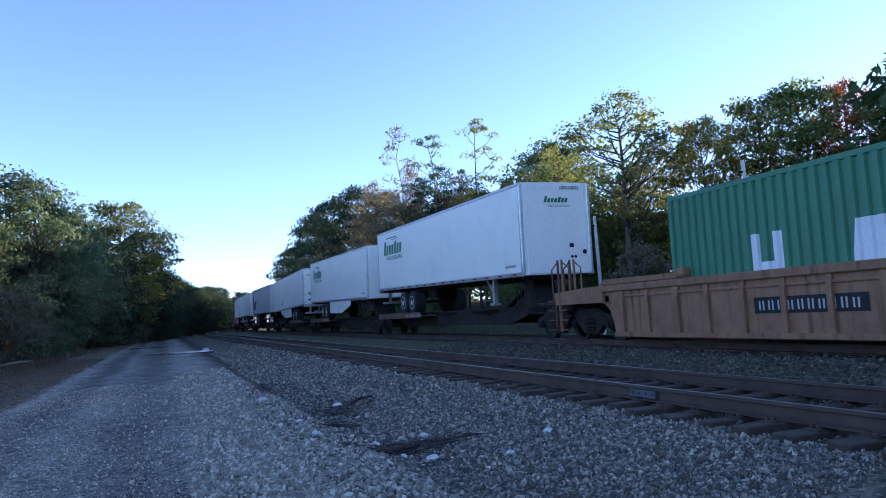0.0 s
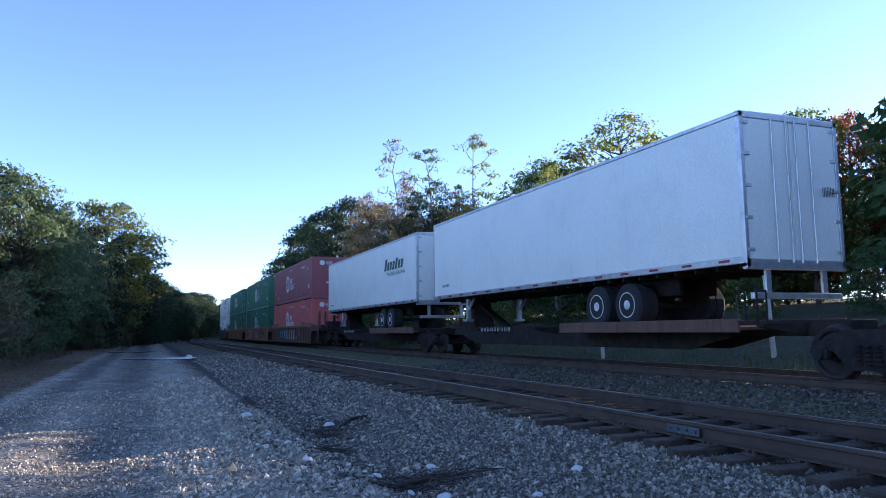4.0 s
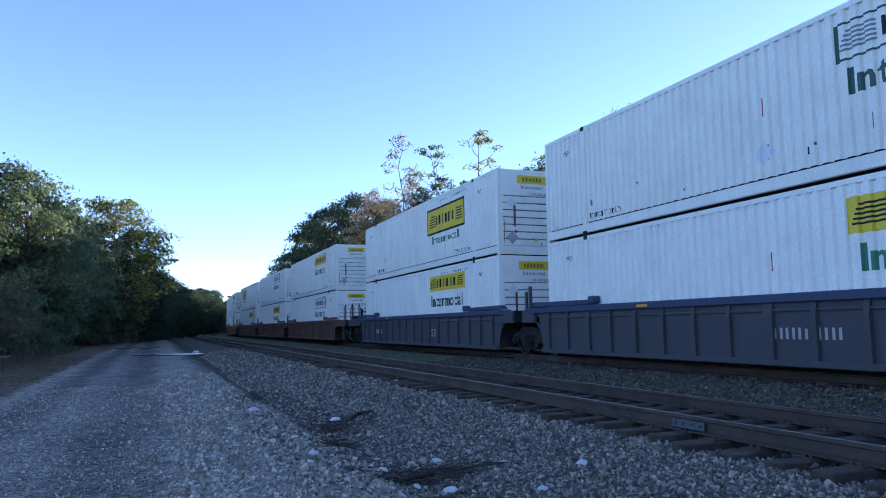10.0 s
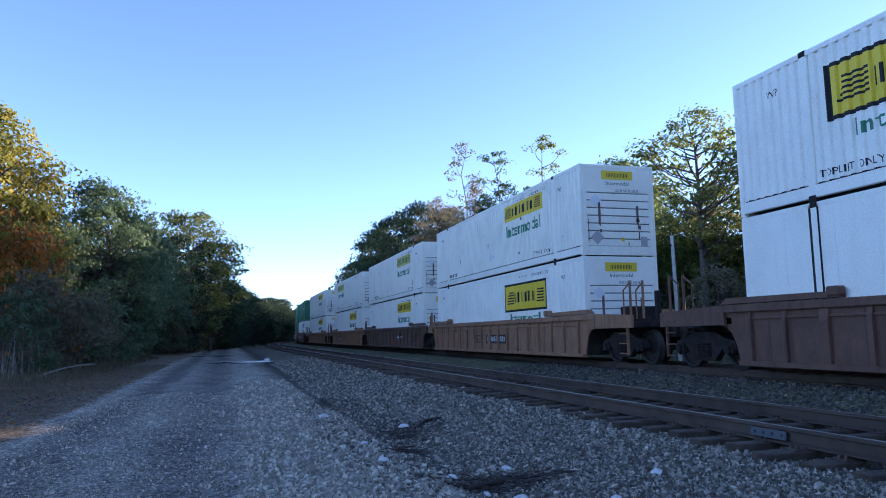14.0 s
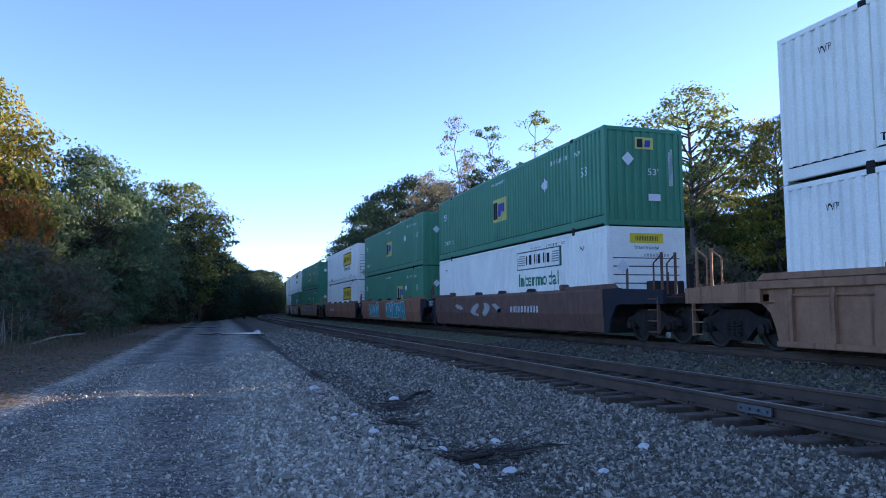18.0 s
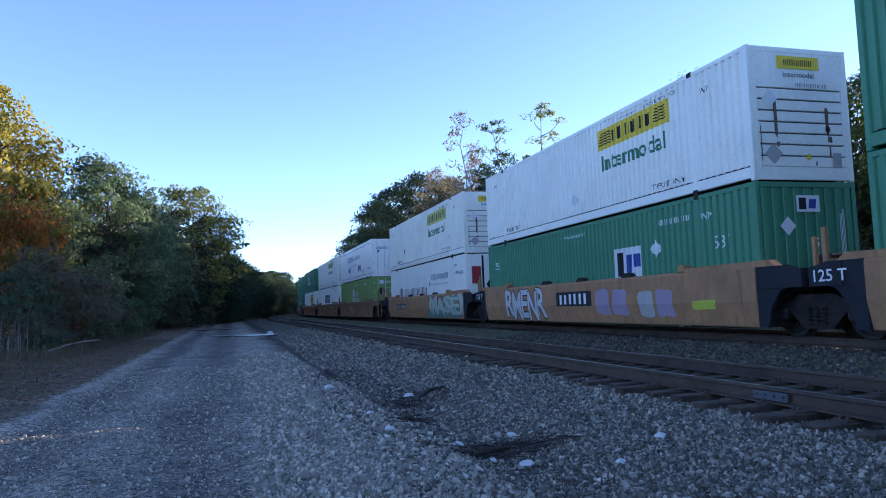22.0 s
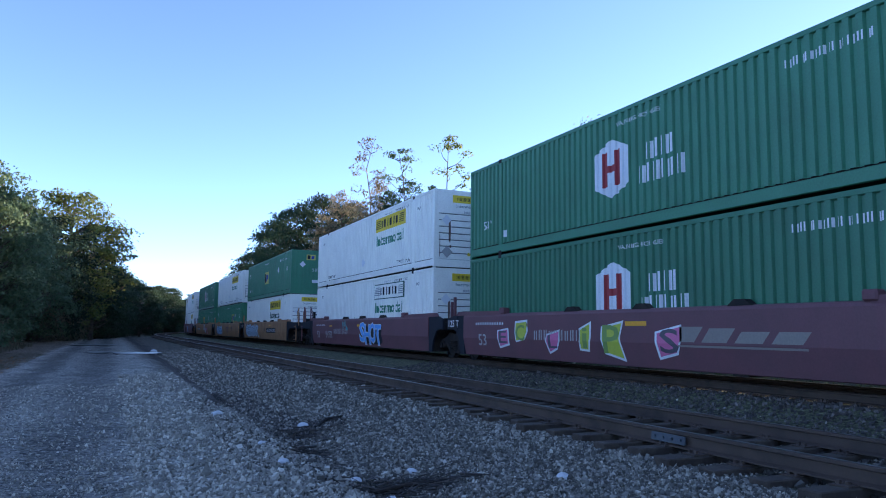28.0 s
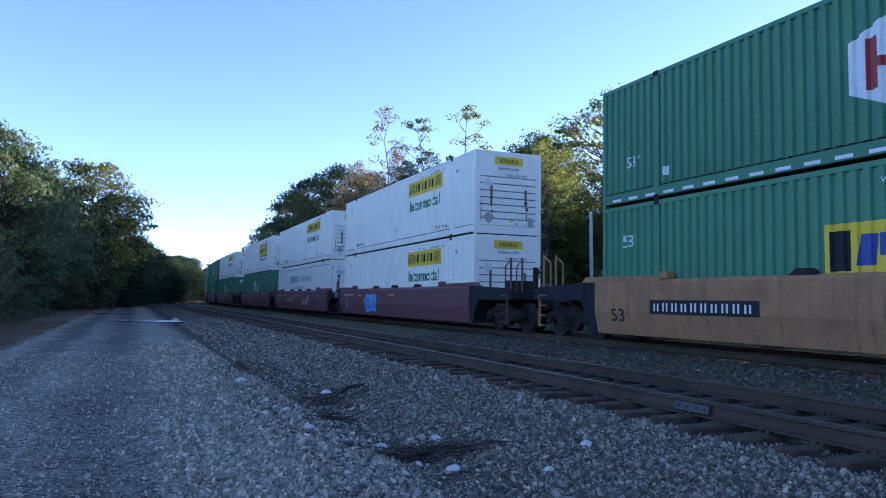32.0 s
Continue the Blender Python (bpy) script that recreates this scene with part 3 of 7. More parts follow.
stones("oily_ballast", [(5.45, 7.0, 2.8, 18, 4600, 0.023), (6.98, 7.7, 2.8, 18, 2300, 0.023), (7.7, 10.6, 4, 24, 8000, 0.025), (10.6, 13, 5, 24, 3000, 0.025)], OILSTONE, "oil-blackened ballast between the tracks", 3)
stones("pale_gravel", [(0.1, 2.2, 3.5, 8, 7500, 0.021), (0.2, 2.1, 8, 15, 5000, 0.022), (0.2, 1.9, 15, 26, 2200, 0.026), (-3.2, 0.3, 3.4, 10, 9000, 0.0115), (-3.0, 0.4, 10, 22, 6000, 0.014), (-3.6, -2.2, 10.3, 10.7, 260, 0.012), (-2.4, -1.0, 10.0, 10.3, 220, 0.012), (-1.6, 0.1, 9.5, 10.1, 160, 0.011), (2.1, 5.2, 3.2, 9, 900, 0.018), (2.1, 5.2, 9, 22, 700, 0.021), (5.4, 10, 4, 20, 260, 0.018)], PALESTONE, "pale crushed gravel along the road edge", 2)


stones("damp_litter", [(2.05, 3.1, 6.8, 7.4, 1500, 0.017), (2.3, 2.9, 6.6, 7.6, 500, 0.015), (1.9, 2.4, 7.4, 10.5, 900, 0.016), (2.1, 2.9, 10.4, 18, 2200, 0.02), (2.7, 3.5, 11.6, 12.3, 420, 0.022), (-6.5, -4.2, 12, 26, 500, 0.02)], DAMP, "dark damp leaf litter on the ballast", 4)


def boulder(name, x, y, r, material, label, seed, flat=0.6):
    rng = random.Random(seed)
    bm = bmesh.new()
    bmesh.ops.create_icosphere(bm, subdivisions=2, radius=r)
    for v in bm.verts:
        v.co *= 1 + 0.28 * noise.noise(v.co / r * 1.3 + Vector((seed, 0, 0)))
        v.co.z *= flat
    me = bpy.data.meshes.new(name)
    bm.to_mesh(me)
    bm.free()
    ob = part(name, me, material)
    ob.matrix_basis = pose(x, y, height(x, y) + r * flat * 0.35, rng.uniform(-8, 8), rng.uniform(-8, 8), rng.uniform(0, 360))
    tagged(ob, label=label, category="rock", group="pale rocks on the ballast")


for k, (x, y, r) in enumerate([(2.22, 7.43, 0.075), (2.96, 7.75, 0.07), (4.08, 6.49, 0.07), (1.73, 8.49, 0.07), (1.6, 13.05, 0.1), (1.8, 10.12, 0.065), (2.8, 11.94, 0.1), (2.62, 6.5, 0.07), (2.35, 6.75, 0.06), (3.3, 5.95, 0.05), (2.5, 50.5, 0.22)]):
    boulder("rock", x, y, r, WHITEROCK, "small pale rock lying on the dark ballast", 11 + k)


def sheet_patch(name, x, y, rx, ry, material, label, category, seed, lift=0.012):
    rng = random.Random(seed)
    n, b = 28, Build()
    ring = []
    for i in range(n):
        a = 2 * math.pi * i / n
        k = 1 + 0.3 * noise.noise((math.cos(a) * 1.5 + seed, math.sin(a) * 1.5, 0)) + rng.uniform(-0.06, 0.06)
        ring.append((x + rx * k * math.cos(a), y + ry * k * math.sin(a)))
    z = max(height(px, py) for px, py in ring + [(x, y)]) + lift
    b.add([(px, py, z) for px, py in ring] + [(px, py, z - 0.12) for px, py in ring], [tuple(range(n))] + [(i, n + i, n + (i + 1) % n, (i + 1) % n) for i in range(n)])
    ob = part(name, b, material)
    tagged(ob, label=label, category=category, kind="structure")


sheet_patch("puddle", 1.4, 46, 1.5, 1.7, WATER, "shallow rain puddle on the dirt road reflecting sky", "puddle", 3)
sheet_patch("puddle", -0.6, 48.5, 0.8, 1.2, WATER, "small rain puddle in a wheel rut", "puddle", 4)
sheet_patch("puddle", -1.2, 68, 1.6, 2.0, WATER, "far rain puddle across the dirt road", "puddle", 5)


def stick(name, pts, r, material, label, category):
    b = Build()
    for p, q in zip(pts, pts[1:]):
        b.tube(p, q, r, r * 0.8, 7)
    tagged(part(name, b, material), label=label, category=category)


stick("fallen_branch", [(-6.8, 31, -0.3), (-6.2, 31.3, -0.1), (-5.6, 31.2, 0.02), (-5.0, 31.5, 0.05)], 0.035, DRYWOOD, "bleached fallen branch at the wood's edge", "branch")
stick("fallen_branch", [(-6.8, 31, -0.3), (-7.0, 30.6, -0.33)], 0.03, DRYWOOD, "broken stub of a bleached branch", "branch")
rootz = lambda x, y: height(x, y) + 0.02


def twigs(name, x, y, rx, ry, count, label, seed):
    """A tangle of thin dead twigs and flakes of bark lying on the stones."""
    r = random.Random(seed)
    b = Build()
    for _ in range(count):
        px, py, a, l = x + r.gauss(0, 0.5) * rx, y + r.gauss(0, 0.5) * ry, r.gauss(0.35, 0.7), r.uniform(0.06, 0.45)
        q = (px + l * math.cos(a), py + l * math.sin(a))
        b.tube((px, py, rootz(px, py) + r.uniform(0, 0.05)), (*q, rootz(*q) + r.uniform(0, 0.06)), r.uniform(0.004, 0.014), 0.004, 5)
    tagged(part(name, b, DAMP), label=label, category="twigs", kind="stuff")


twigs("dead_twigs", 2.6, 7.1, 0.6, 0.3, 90, "tangle of dark rotten twigs on the ballast", 5)
twigs("dead_twigs", 2.5, 11.2, 0.35, 0.4, 60, "small tangle of dark twigs on the ballast", 6)
twigs("dead_twigs", 2.15, 9.3, 0.25, 0.6, 35, "dark twigs along the foot of the gravel heap", 7)
stick("dead_stick", [(2.15, 6.85, rootz(2.15, 6.85)), (2.6, 7.05, rootz(2.6, 7.05) + 0.04), (3.15, 7.1, rootz(3.15, 7.1))], 0.025, GRIME, "dark rotten stick lying on the ballast", "stick")
stick("dead_stick", [(2.9, 11.6, rootz(2.9, 11.6)), (3.2, 12.1, rootz(3.2, 12.1) + 0.03), (3.6, 12.4, rootz(3.6, 12.4))], 0.03, GRIME, "dark stick lying on the ballast", "stick")


def fallen_leaves(name, x0, x1, y0, y1, count, size, material, label, seed):
    """Curled dead leaves strewn flat over a stretch of ground."""
    r = random.Random(seed)
    b = Build()
    for _ in range(count):
        x, y, a, q = x0 + (x1 - x0) * r.random() ** 0.8, r.uniform(y0, y1), r.uniform(0, 6.28), size * r.uniform(0.6, 1.4)
        z, c, d = height(x, y) + 0.008 + 0.02 * r.random(), math.cos(a) * q, math.sin(a) * q
        b.add([(x + c, y + d, z + r.uniform(0, 0.03)), (x - d * 0.5, y + c * 0.5, z), (x - c, y - d, z + r.uniform(0, 0.03)), (x + d * 0.5, y - c * 0.5, z + 0.01)], [(0, 1, 2, 3)])
    tagged(part(name, b, material), label=label, category="leaves", kind="stuff")


fallen_leaves("fallen_leaves", -3.2, -9.0, 12, 46, 15000, 0.06, LEAF_BROWN, "brown fallen leaves on the verge before the wood", 8)
fallen_leaves("orange_leaves", -3.2, -9.0, 14, 40, 2600, 0.055, LEAF_ORANGE, "orange fallen leaves on the verge before the wood", 9)

# ---- trees ----
def leaf_cloud(rng, centres, per, spread, size, squash=0.78):
    """Leafy boughs round the given centres: small leaf sprays on flattened shells, mostly facing out and up."""
    b = Build()
    pts, nrm = [], []
    for c in centres:
        n = max(6, int(per * rng.uniform(0.7, 1.3)))
        d = rng.normal(0, 1, (n, 3))
        d[:, 2] = np.where(d[:, 2] < -0.35, -d[:, 2] * 0.6, d[:, 2])
        d /= np.linalg.norm(d, axis=1)[:, None]
        k = spread * rng.uniform(0.8, 1.6)
        ell = np.array([rng.uniform(0.8, 1.3), rng.uniform(0.8, 1.3), squash * rng.uniform(0.7, 1.1)])
        reach = (0.55 + 0.55 * rng.random(n) ** 0.6)[:, None] * (1 + 0.35 * np.sin(d[:, :1] * 5 + c[0]) * np.sin(d[:, 1:2] * 5 + c[1]))
        pts.append(np.array(c) + d * ell * k * reach)
        nrm.append(d + np.array([0, 0, 0.3]) + rng.normal(0, 0.5, (n, 3)))
    p, a = np.concatenate(pts), np.concatenate(nrm)
    n = len(p)
    s = (size * rng.uniform(0.6, 1.35, n))[:, None]
    a /= np.linalg.norm(a, axis=1)[:, None]
    u = np.cross(a, rng.normal(0, 1, (n, 3)))
    u /= np.linalg.norm(u, axis=1)[:, None] + 1e-9
    w = np.cross(a, u)
    v = np.stack([p + u * s, p + w * s * 0.55 + a * s * 0.12, p - u * s * 0.9, p - w * s * 0.5 + a * s * 0.1], axis=1)
    b.v = v.reshape(-1, 3).tolist()
    b.f = np.arange(4 * n).reshape(-1, 4).tolist()
    return b


def tree_meshes(seed, h, r, crown_from=0.28, clumps=60, per=42, spread=0.75, size=0.26, lean=0.0, shape=1.0):
    """A trunk with limbs and a crown of leaf sprays for a tree h high with a crown of radius r."""
    rng = np.random.default_rng(seed)
    trunk = Build()
    pts = [np.array([0, 0, -0.4])]
    for k in range(1, 7):
        f = k / 6
        pts.append(np.array([lean * f * f * h + rng.normal(0, 0.02) * h * f, rng.normal(0, 0.02) * h * f, h * 0.93 * f]))
    r0 = (0.012 * h + 0.06) * (0.55 if crown_from > 0.5 else 1.0)
    for k in range(6):
        trunk.tube(pts[k], pts[k + 1], r0 * (1 - k / 6.6), r0 * (1 - (k + 1) / 6.6), 8)
    centres = []
    for _ in range(clumps):
        f = rng.uniform(crown_from, 1.0)
        g = (f - crown_from) / (1 - crown_from)
        rad = r * (math.sin(math.pi * min(1, max(0.02, g * 0.86 + 0.12))) ** 0.6) * shape
        a = rng.uniform(0, 2 * math.pi)
        q = rng.uniform(0.25, 1.0) ** 0.5 * rad * rng.uniform(0.7, 1.12)
        j = min(5, int(f * 6))
        base = pts[j] + (pts[j + 1] - pts[j]) * (f * 6 - j) if j < 6 else pts[6]
        c = base + np.array([math.cos(a) * q, math.sin(a) * q, rng.normal(0, 0.25)])
        centres.append(c)
        if rng.random() < 0.6:
            low = min(5.9, max(0.6, (c[2] - max(0.5, 0.75 * q)) / (h * 0.93) * 6))
            st = pts[int(low)] + (pts[int(low) + 1] - pts[int(low)]) * (low - int(low))
            mid = (st + c) / 2 + np.array([rng.normal(0, 0.12), rng.normal(0, 0.12), -0.12 * q])
            trunk.tube(st, mid, r0 * 0.3, r0 * 0.2, 5)
            trunk.tube(mid, c, r0 * 0.2, r0 * 0.07, 5)
    return trunk.mesh("trunk", True), leaf_cloud(rng, centres, per, spread, size).mesh("crown")


TREE_KINDS = {
    "broad": tree_meshes(1, 14, 4.7, 0.13, 150, 96, 0.80, 0.145),
    "broad2": tree_meshes(2, 14, 4.3, 0.18, 140, 96, 0.78, 0.145, 0.03),
    "full": tree_meshes(3, 13, 5.2, 0.05, 165, 98, 0.84, 0.150),
    "airy": tree_meshes(4, 16, 4.0, 0.35, 84, 80, 0.66, 0.135, 0.02),
    "tall": tree_meshes(5, 22, 2.4, 0.55, 30, 30, 0.50, 0.13, -0.01, 0.8),
    "tall2": tree_meshes(6, 21, 2.9, 0.6, 22, 52, 0.55, 0.15, 0.015, 0.9),
    "shrub": tree_meshes(7, 4.0, 2.4, 0.03, 60, 40, 0.5, 0.12),
    "shrub2": tree_meshes(8, 3.2, 2.2, 0.03, 54, 38, 0.46, 0.11),
    "screen": tree_meshes(9, 13, 5.2, 0.05, 110, 22, 1.0, 0.42),
}
LEAVES = {"green": LEAF_GREEN, "dark": LEAF_DARK, "yellow": LEAF_YELLOW, "orange": LEAF_ORANGE, "brown": LEAF_BROWN, "brush": LEAF_BRUSH, "grey": LEAF_GREY, "deep": LEAF_SHADED, "light": LEAF_SUNLIT, "red": LEAF_RED}
SAYS = {"light": "light yellow-green leafy tree, sunlight put into its leaf colour", "red": "tree with red and orange autumn crown", "deep": "nearly black-green tree, deep shade put into its leaf colour", "green": "green leafy tree at the wood's edge", "dark": "dark green leafy tree in deep shade", "yellow": "tree with yellowing green leaves", "orange": "tree with orange autumn leaves",
        "brown": "tall thin tree with sparse browning leaves", "grey": "dull grey-green leafy tree at the wood's edge", "brush": "tangled dry undergrowth shrub"}


def plant(kind, leaf, x, y, h, wide=1.0, turn=None, group="trees along the line"):
    trunk, crown = TREE_KINDS[kind]
    base_h = {"broad": 14, "broad2": 14, "full": 13, "airy": 16, "tall": 22, "tall2": 21, "shrub": 4.0, "shrub2": 3.2, "screen": 13}[kind]
    shrub = kind.startswith("shrub")
    t = thing("shrub" if shrub else "tree", SAYS[leaf] if not shrub or leaf == "brush" else SAYS[leaf].replace("tree", "shrub"), "shrub" if shrub else "tree", "undergrowth" if shrub else group)
    part("trunk", trunk, PALEBARK if kind in ("tall",) else BARK, t)
    part("crown", crown, LEAVES[leaf], t)
    k = h / base_h * (1.0 if shrub or kind.startswith('tall') else 1.05)
    z = height(x, y)
    t.matrix_basis = pose(x, y, z, 0, 0, (x * 37 + y * 91) % 360 if turn is None else turn) @ Matrix.Diagonal((k * wide, k * wide, k, 1))
    return t


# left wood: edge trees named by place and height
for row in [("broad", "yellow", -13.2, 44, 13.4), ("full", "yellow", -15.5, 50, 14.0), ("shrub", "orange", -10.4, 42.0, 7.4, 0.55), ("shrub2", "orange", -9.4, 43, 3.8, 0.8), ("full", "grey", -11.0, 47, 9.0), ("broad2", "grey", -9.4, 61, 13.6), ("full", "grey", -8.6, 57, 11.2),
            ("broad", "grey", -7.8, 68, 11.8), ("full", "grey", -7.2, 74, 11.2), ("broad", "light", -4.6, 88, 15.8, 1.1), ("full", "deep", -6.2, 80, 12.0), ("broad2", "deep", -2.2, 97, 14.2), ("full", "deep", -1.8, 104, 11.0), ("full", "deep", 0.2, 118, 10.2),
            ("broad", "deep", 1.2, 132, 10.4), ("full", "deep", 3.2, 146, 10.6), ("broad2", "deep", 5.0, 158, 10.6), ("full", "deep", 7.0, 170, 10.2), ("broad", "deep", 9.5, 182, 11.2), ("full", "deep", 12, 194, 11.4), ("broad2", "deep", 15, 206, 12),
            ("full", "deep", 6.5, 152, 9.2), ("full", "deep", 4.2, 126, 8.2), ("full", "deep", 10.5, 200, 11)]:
    plant(*row)
rng = random.Random(21)
for k in range(16):  # second rank of the left wood
    y = 40 + k * 9
    plant(rng.choice(["broad", "broad2", "full"]), rng.choice(["green", "dark", "yellow"]), min(-19 + max(0, y - 90) * 0.14, -4) - rng.uniform(0, 3), y, rng.uniform(11, 13) if y > 62 else rng.uniform(12.5, 14))
for k in range(26):  # undergrowth along its foot
    y = 34 + k * 3.2
    x = -8.2 + max(0, y - 62) * 0.10 + rng.uniform(-0.7, 0.5)
    plant(rng.choice(["shrub", "shrub2"]), rng.choice(["brush", "brush", "grey", "grey"]), x, y, rng.uniform(2.6, 4.6))
for k in range(14):  # unseen trees added behind and beside the camera to screen low light
    y = 26 - k * 9.0
    plant("screen", rng.choice(["green", "dark", "yellow"]), -42 - rng.uniform(0, 6), y, rng.uniform(8.0, 9.6), 1.3)
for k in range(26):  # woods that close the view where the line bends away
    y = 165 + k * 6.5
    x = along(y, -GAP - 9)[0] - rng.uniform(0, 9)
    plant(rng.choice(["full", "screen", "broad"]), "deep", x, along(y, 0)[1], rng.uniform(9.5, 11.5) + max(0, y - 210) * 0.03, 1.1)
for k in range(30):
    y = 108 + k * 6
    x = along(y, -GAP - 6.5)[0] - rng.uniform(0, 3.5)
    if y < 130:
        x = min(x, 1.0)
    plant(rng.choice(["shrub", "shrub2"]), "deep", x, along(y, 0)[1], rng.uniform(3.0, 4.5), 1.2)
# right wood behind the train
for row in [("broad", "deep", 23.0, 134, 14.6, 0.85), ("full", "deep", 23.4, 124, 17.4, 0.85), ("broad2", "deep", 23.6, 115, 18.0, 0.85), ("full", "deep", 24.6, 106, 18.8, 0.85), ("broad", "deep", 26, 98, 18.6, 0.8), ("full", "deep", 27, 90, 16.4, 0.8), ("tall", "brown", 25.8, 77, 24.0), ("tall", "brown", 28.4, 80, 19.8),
            ("tall2", "grey", 27.2, 70.5, 20.8), ("tall2", "light", 30.0, 64.5, 20.6), ("airy", "brown", 25.5, 74, 15.0, 0.9), ("airy", "brown", 24.6, 84, 17.2, 0.8), ("airy", "deep", 28.6, 72.5, 16.2, 0.9), ("airy", "brown", 30.4, 70, 14.6, 0.8), ("full", "deep", 28, 82, 13.6), ("broad", "deep", 30, 74, 13.0), ("broad2", "yellow", 30, 66, 12.0, 0.9), ("full", "light", 31.5, 60, 11.4, 0.85), ("airy", "light", 32.2, 53.5, 13.4, 0.9),
            ("broad", "dark", 34, 58, 11.6), ("airy", "light", 34.0, 46, 15.8, 1.25), ("broad2", "light", 37, 48.5, 10.4, 0.9), ("full", "green", 38, 52, 9.0), ("broad", "yellow", 38.2, 42, 12.2, 0.85), ("full", "green", 41, 44, 7.6), ("broad", "light", 42.5, 40.5, 13.4), ("broad2", "green", 45.5, 38.8, 14.2), ("broad", "red", 48.2, 37.6, 13.8, 0.62),
            ("broad", "light", 49.6, 34.6, 12.8), ("full", "green", 53, 33.5, 13.4), ("full", "dark", 47, 43, 8.6), ("broad2", "green", 55, 29, 13.4), ("full", "dark", 37, 60, 15.0), ("full", "dark", 39, 67, 15.4), ("full", "dark", 31, 94, 14.6), ("full", "dark", 29, 110, 15), ("broad", "dark", 30, 130, 14)]:
    plant(*row)
for k in range(30):  # unseen trees added behind the camera's shoulder to keep the line in shade
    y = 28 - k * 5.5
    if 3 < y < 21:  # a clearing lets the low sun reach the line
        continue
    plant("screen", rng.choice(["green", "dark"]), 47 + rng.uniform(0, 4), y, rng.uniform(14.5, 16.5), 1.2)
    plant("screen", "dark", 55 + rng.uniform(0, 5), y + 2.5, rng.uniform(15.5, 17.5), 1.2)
for kind, x, y, wide in (("screen", 47, 2.5, 1.2), ("screen", 55.5, 3.0, 1.2), ("screen", 51, 4.0, 1.1), ("airy", 46, 13.2, 1.0), ("airy", 53, 10.8, 1.1), ("airy", 50, 14.6, 1.0), ("airy", 48.5, 9.6, 1.1)):  # unseen trees added at the clearing's edge to block and dapple the sun
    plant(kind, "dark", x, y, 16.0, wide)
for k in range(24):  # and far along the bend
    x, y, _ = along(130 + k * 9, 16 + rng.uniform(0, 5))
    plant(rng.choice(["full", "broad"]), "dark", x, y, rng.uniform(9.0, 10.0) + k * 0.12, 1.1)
for k in range(12):  # wood closing the gaps below the crowns, its shade put into the leaf colour
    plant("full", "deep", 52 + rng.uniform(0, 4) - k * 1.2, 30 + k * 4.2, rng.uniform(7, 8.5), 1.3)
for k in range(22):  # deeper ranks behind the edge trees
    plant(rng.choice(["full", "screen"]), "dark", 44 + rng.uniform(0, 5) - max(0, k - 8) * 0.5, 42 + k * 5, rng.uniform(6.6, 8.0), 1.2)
for k in range(18):
    y = 24 + k * 6.5
    plant(rng.choice(["shrub", "shrub2"]), rng.choice(["green", "dark", "brush"]), 21.5 + max(0, 60 - y) * 0.32 + rng.uniform(-1, 1), y, rng.uniform(2.2, 4.0))


def stalks(name, x0, x1, y0, y1, count, h, material, label, seed):
    """Thin bent stalks and blades standing in a strip of ground."""
    r = random.Random(seed)
    b = Build()
    for _ in range(count):
        x, y = r.uniform(x0, x1), r.uniform(y0, y1)
        z, hh, a = height(x, y), h * r.uniform(0.4, 1.2), r.uniform(0, 6.28)
        w = 0.012 + 0.008 * r.random()
        dx, dy = math.cos(a), math.sin(a)
        l = r.uniform(0.05, 0.35) * hh
        b.add([(x - dy * w, y + dx * w, z), (x + dy * w, y - dx * w, z), (x + dx * l * 0.4 + dy * w * 0.7, y + dy * l * 0.4 - dx * w * 0.7, z + hh * 0.6), (x + dx * l * 0.4 - dy * w * 0.7, y + dy * l * 0.4 + dx * w * 0.7, z + hh * 0.6), (x + dx * l, y + dy * l, z + hh)],
              [(0, 1, 2, 3), (3, 2, 4)])
    tagged(part(name, b, material), label=label, category="grass", kind="stuff")


stalks("dry_grass", -8.5, -5.2, 26, 62, 2600, 0.35, LEAF_BRUSH, "dry brown grass and stalks at the wood's edge", 3)
stalks("weed_stalks", -9.2, -7.4, 28, 60, 260, 1.6, DRYWOOD, "bare dead weed stalks before the trees", 4)
stalks("trackside_grass", 15.5, 22, 10, 70, 4200, 0.35, LEAF_DARK, "rough green grass behind the train", 5)


def pole(x, y, h, lean, label):
    t = thing("utility_pole", label, "pole", "trackside poles")
    part("shaft", Build().tube((0, 0, -0.5), (lean, 0, h), 0.1, 0.075, 12), POLEWOOD, t)
    b = Build().box(lean - 0.16, lean + 0.16, -0.04, 0.04, h - 0.5, h - 0.42, 0.01)
    part("bracket", b, DARKSTEEL, t)
    t.matrix_basis = pose(x, y, height(x, y))


pole(21.7, 20.6, 6.3 - height(21.7, 20.6), -0.5, "bleached leaning wooden pole in the trackside grass")
pole(19.8, 28.9, 5.3 - height(19.8, 28.9), -0.1, "short bleached wooden pole beside the woods")

# ---- decals ----
FONT_CACHE = {}
PITCH, DEEP, SIDE, HALF = 0.238, 0.052, 1.295, 8.077


def wave(u):
    """Depth of the corrugation u metres along a side."""
    f = (u / PITCH) % 1.0
    if f < 0.46:
        return 0.0
    if f < 0.58:
        return DEEP * (f - 0.46) / 0.12
    if f < 0.88:
        return DEEP
    return DEEP * (1.0 - f) / 0.12


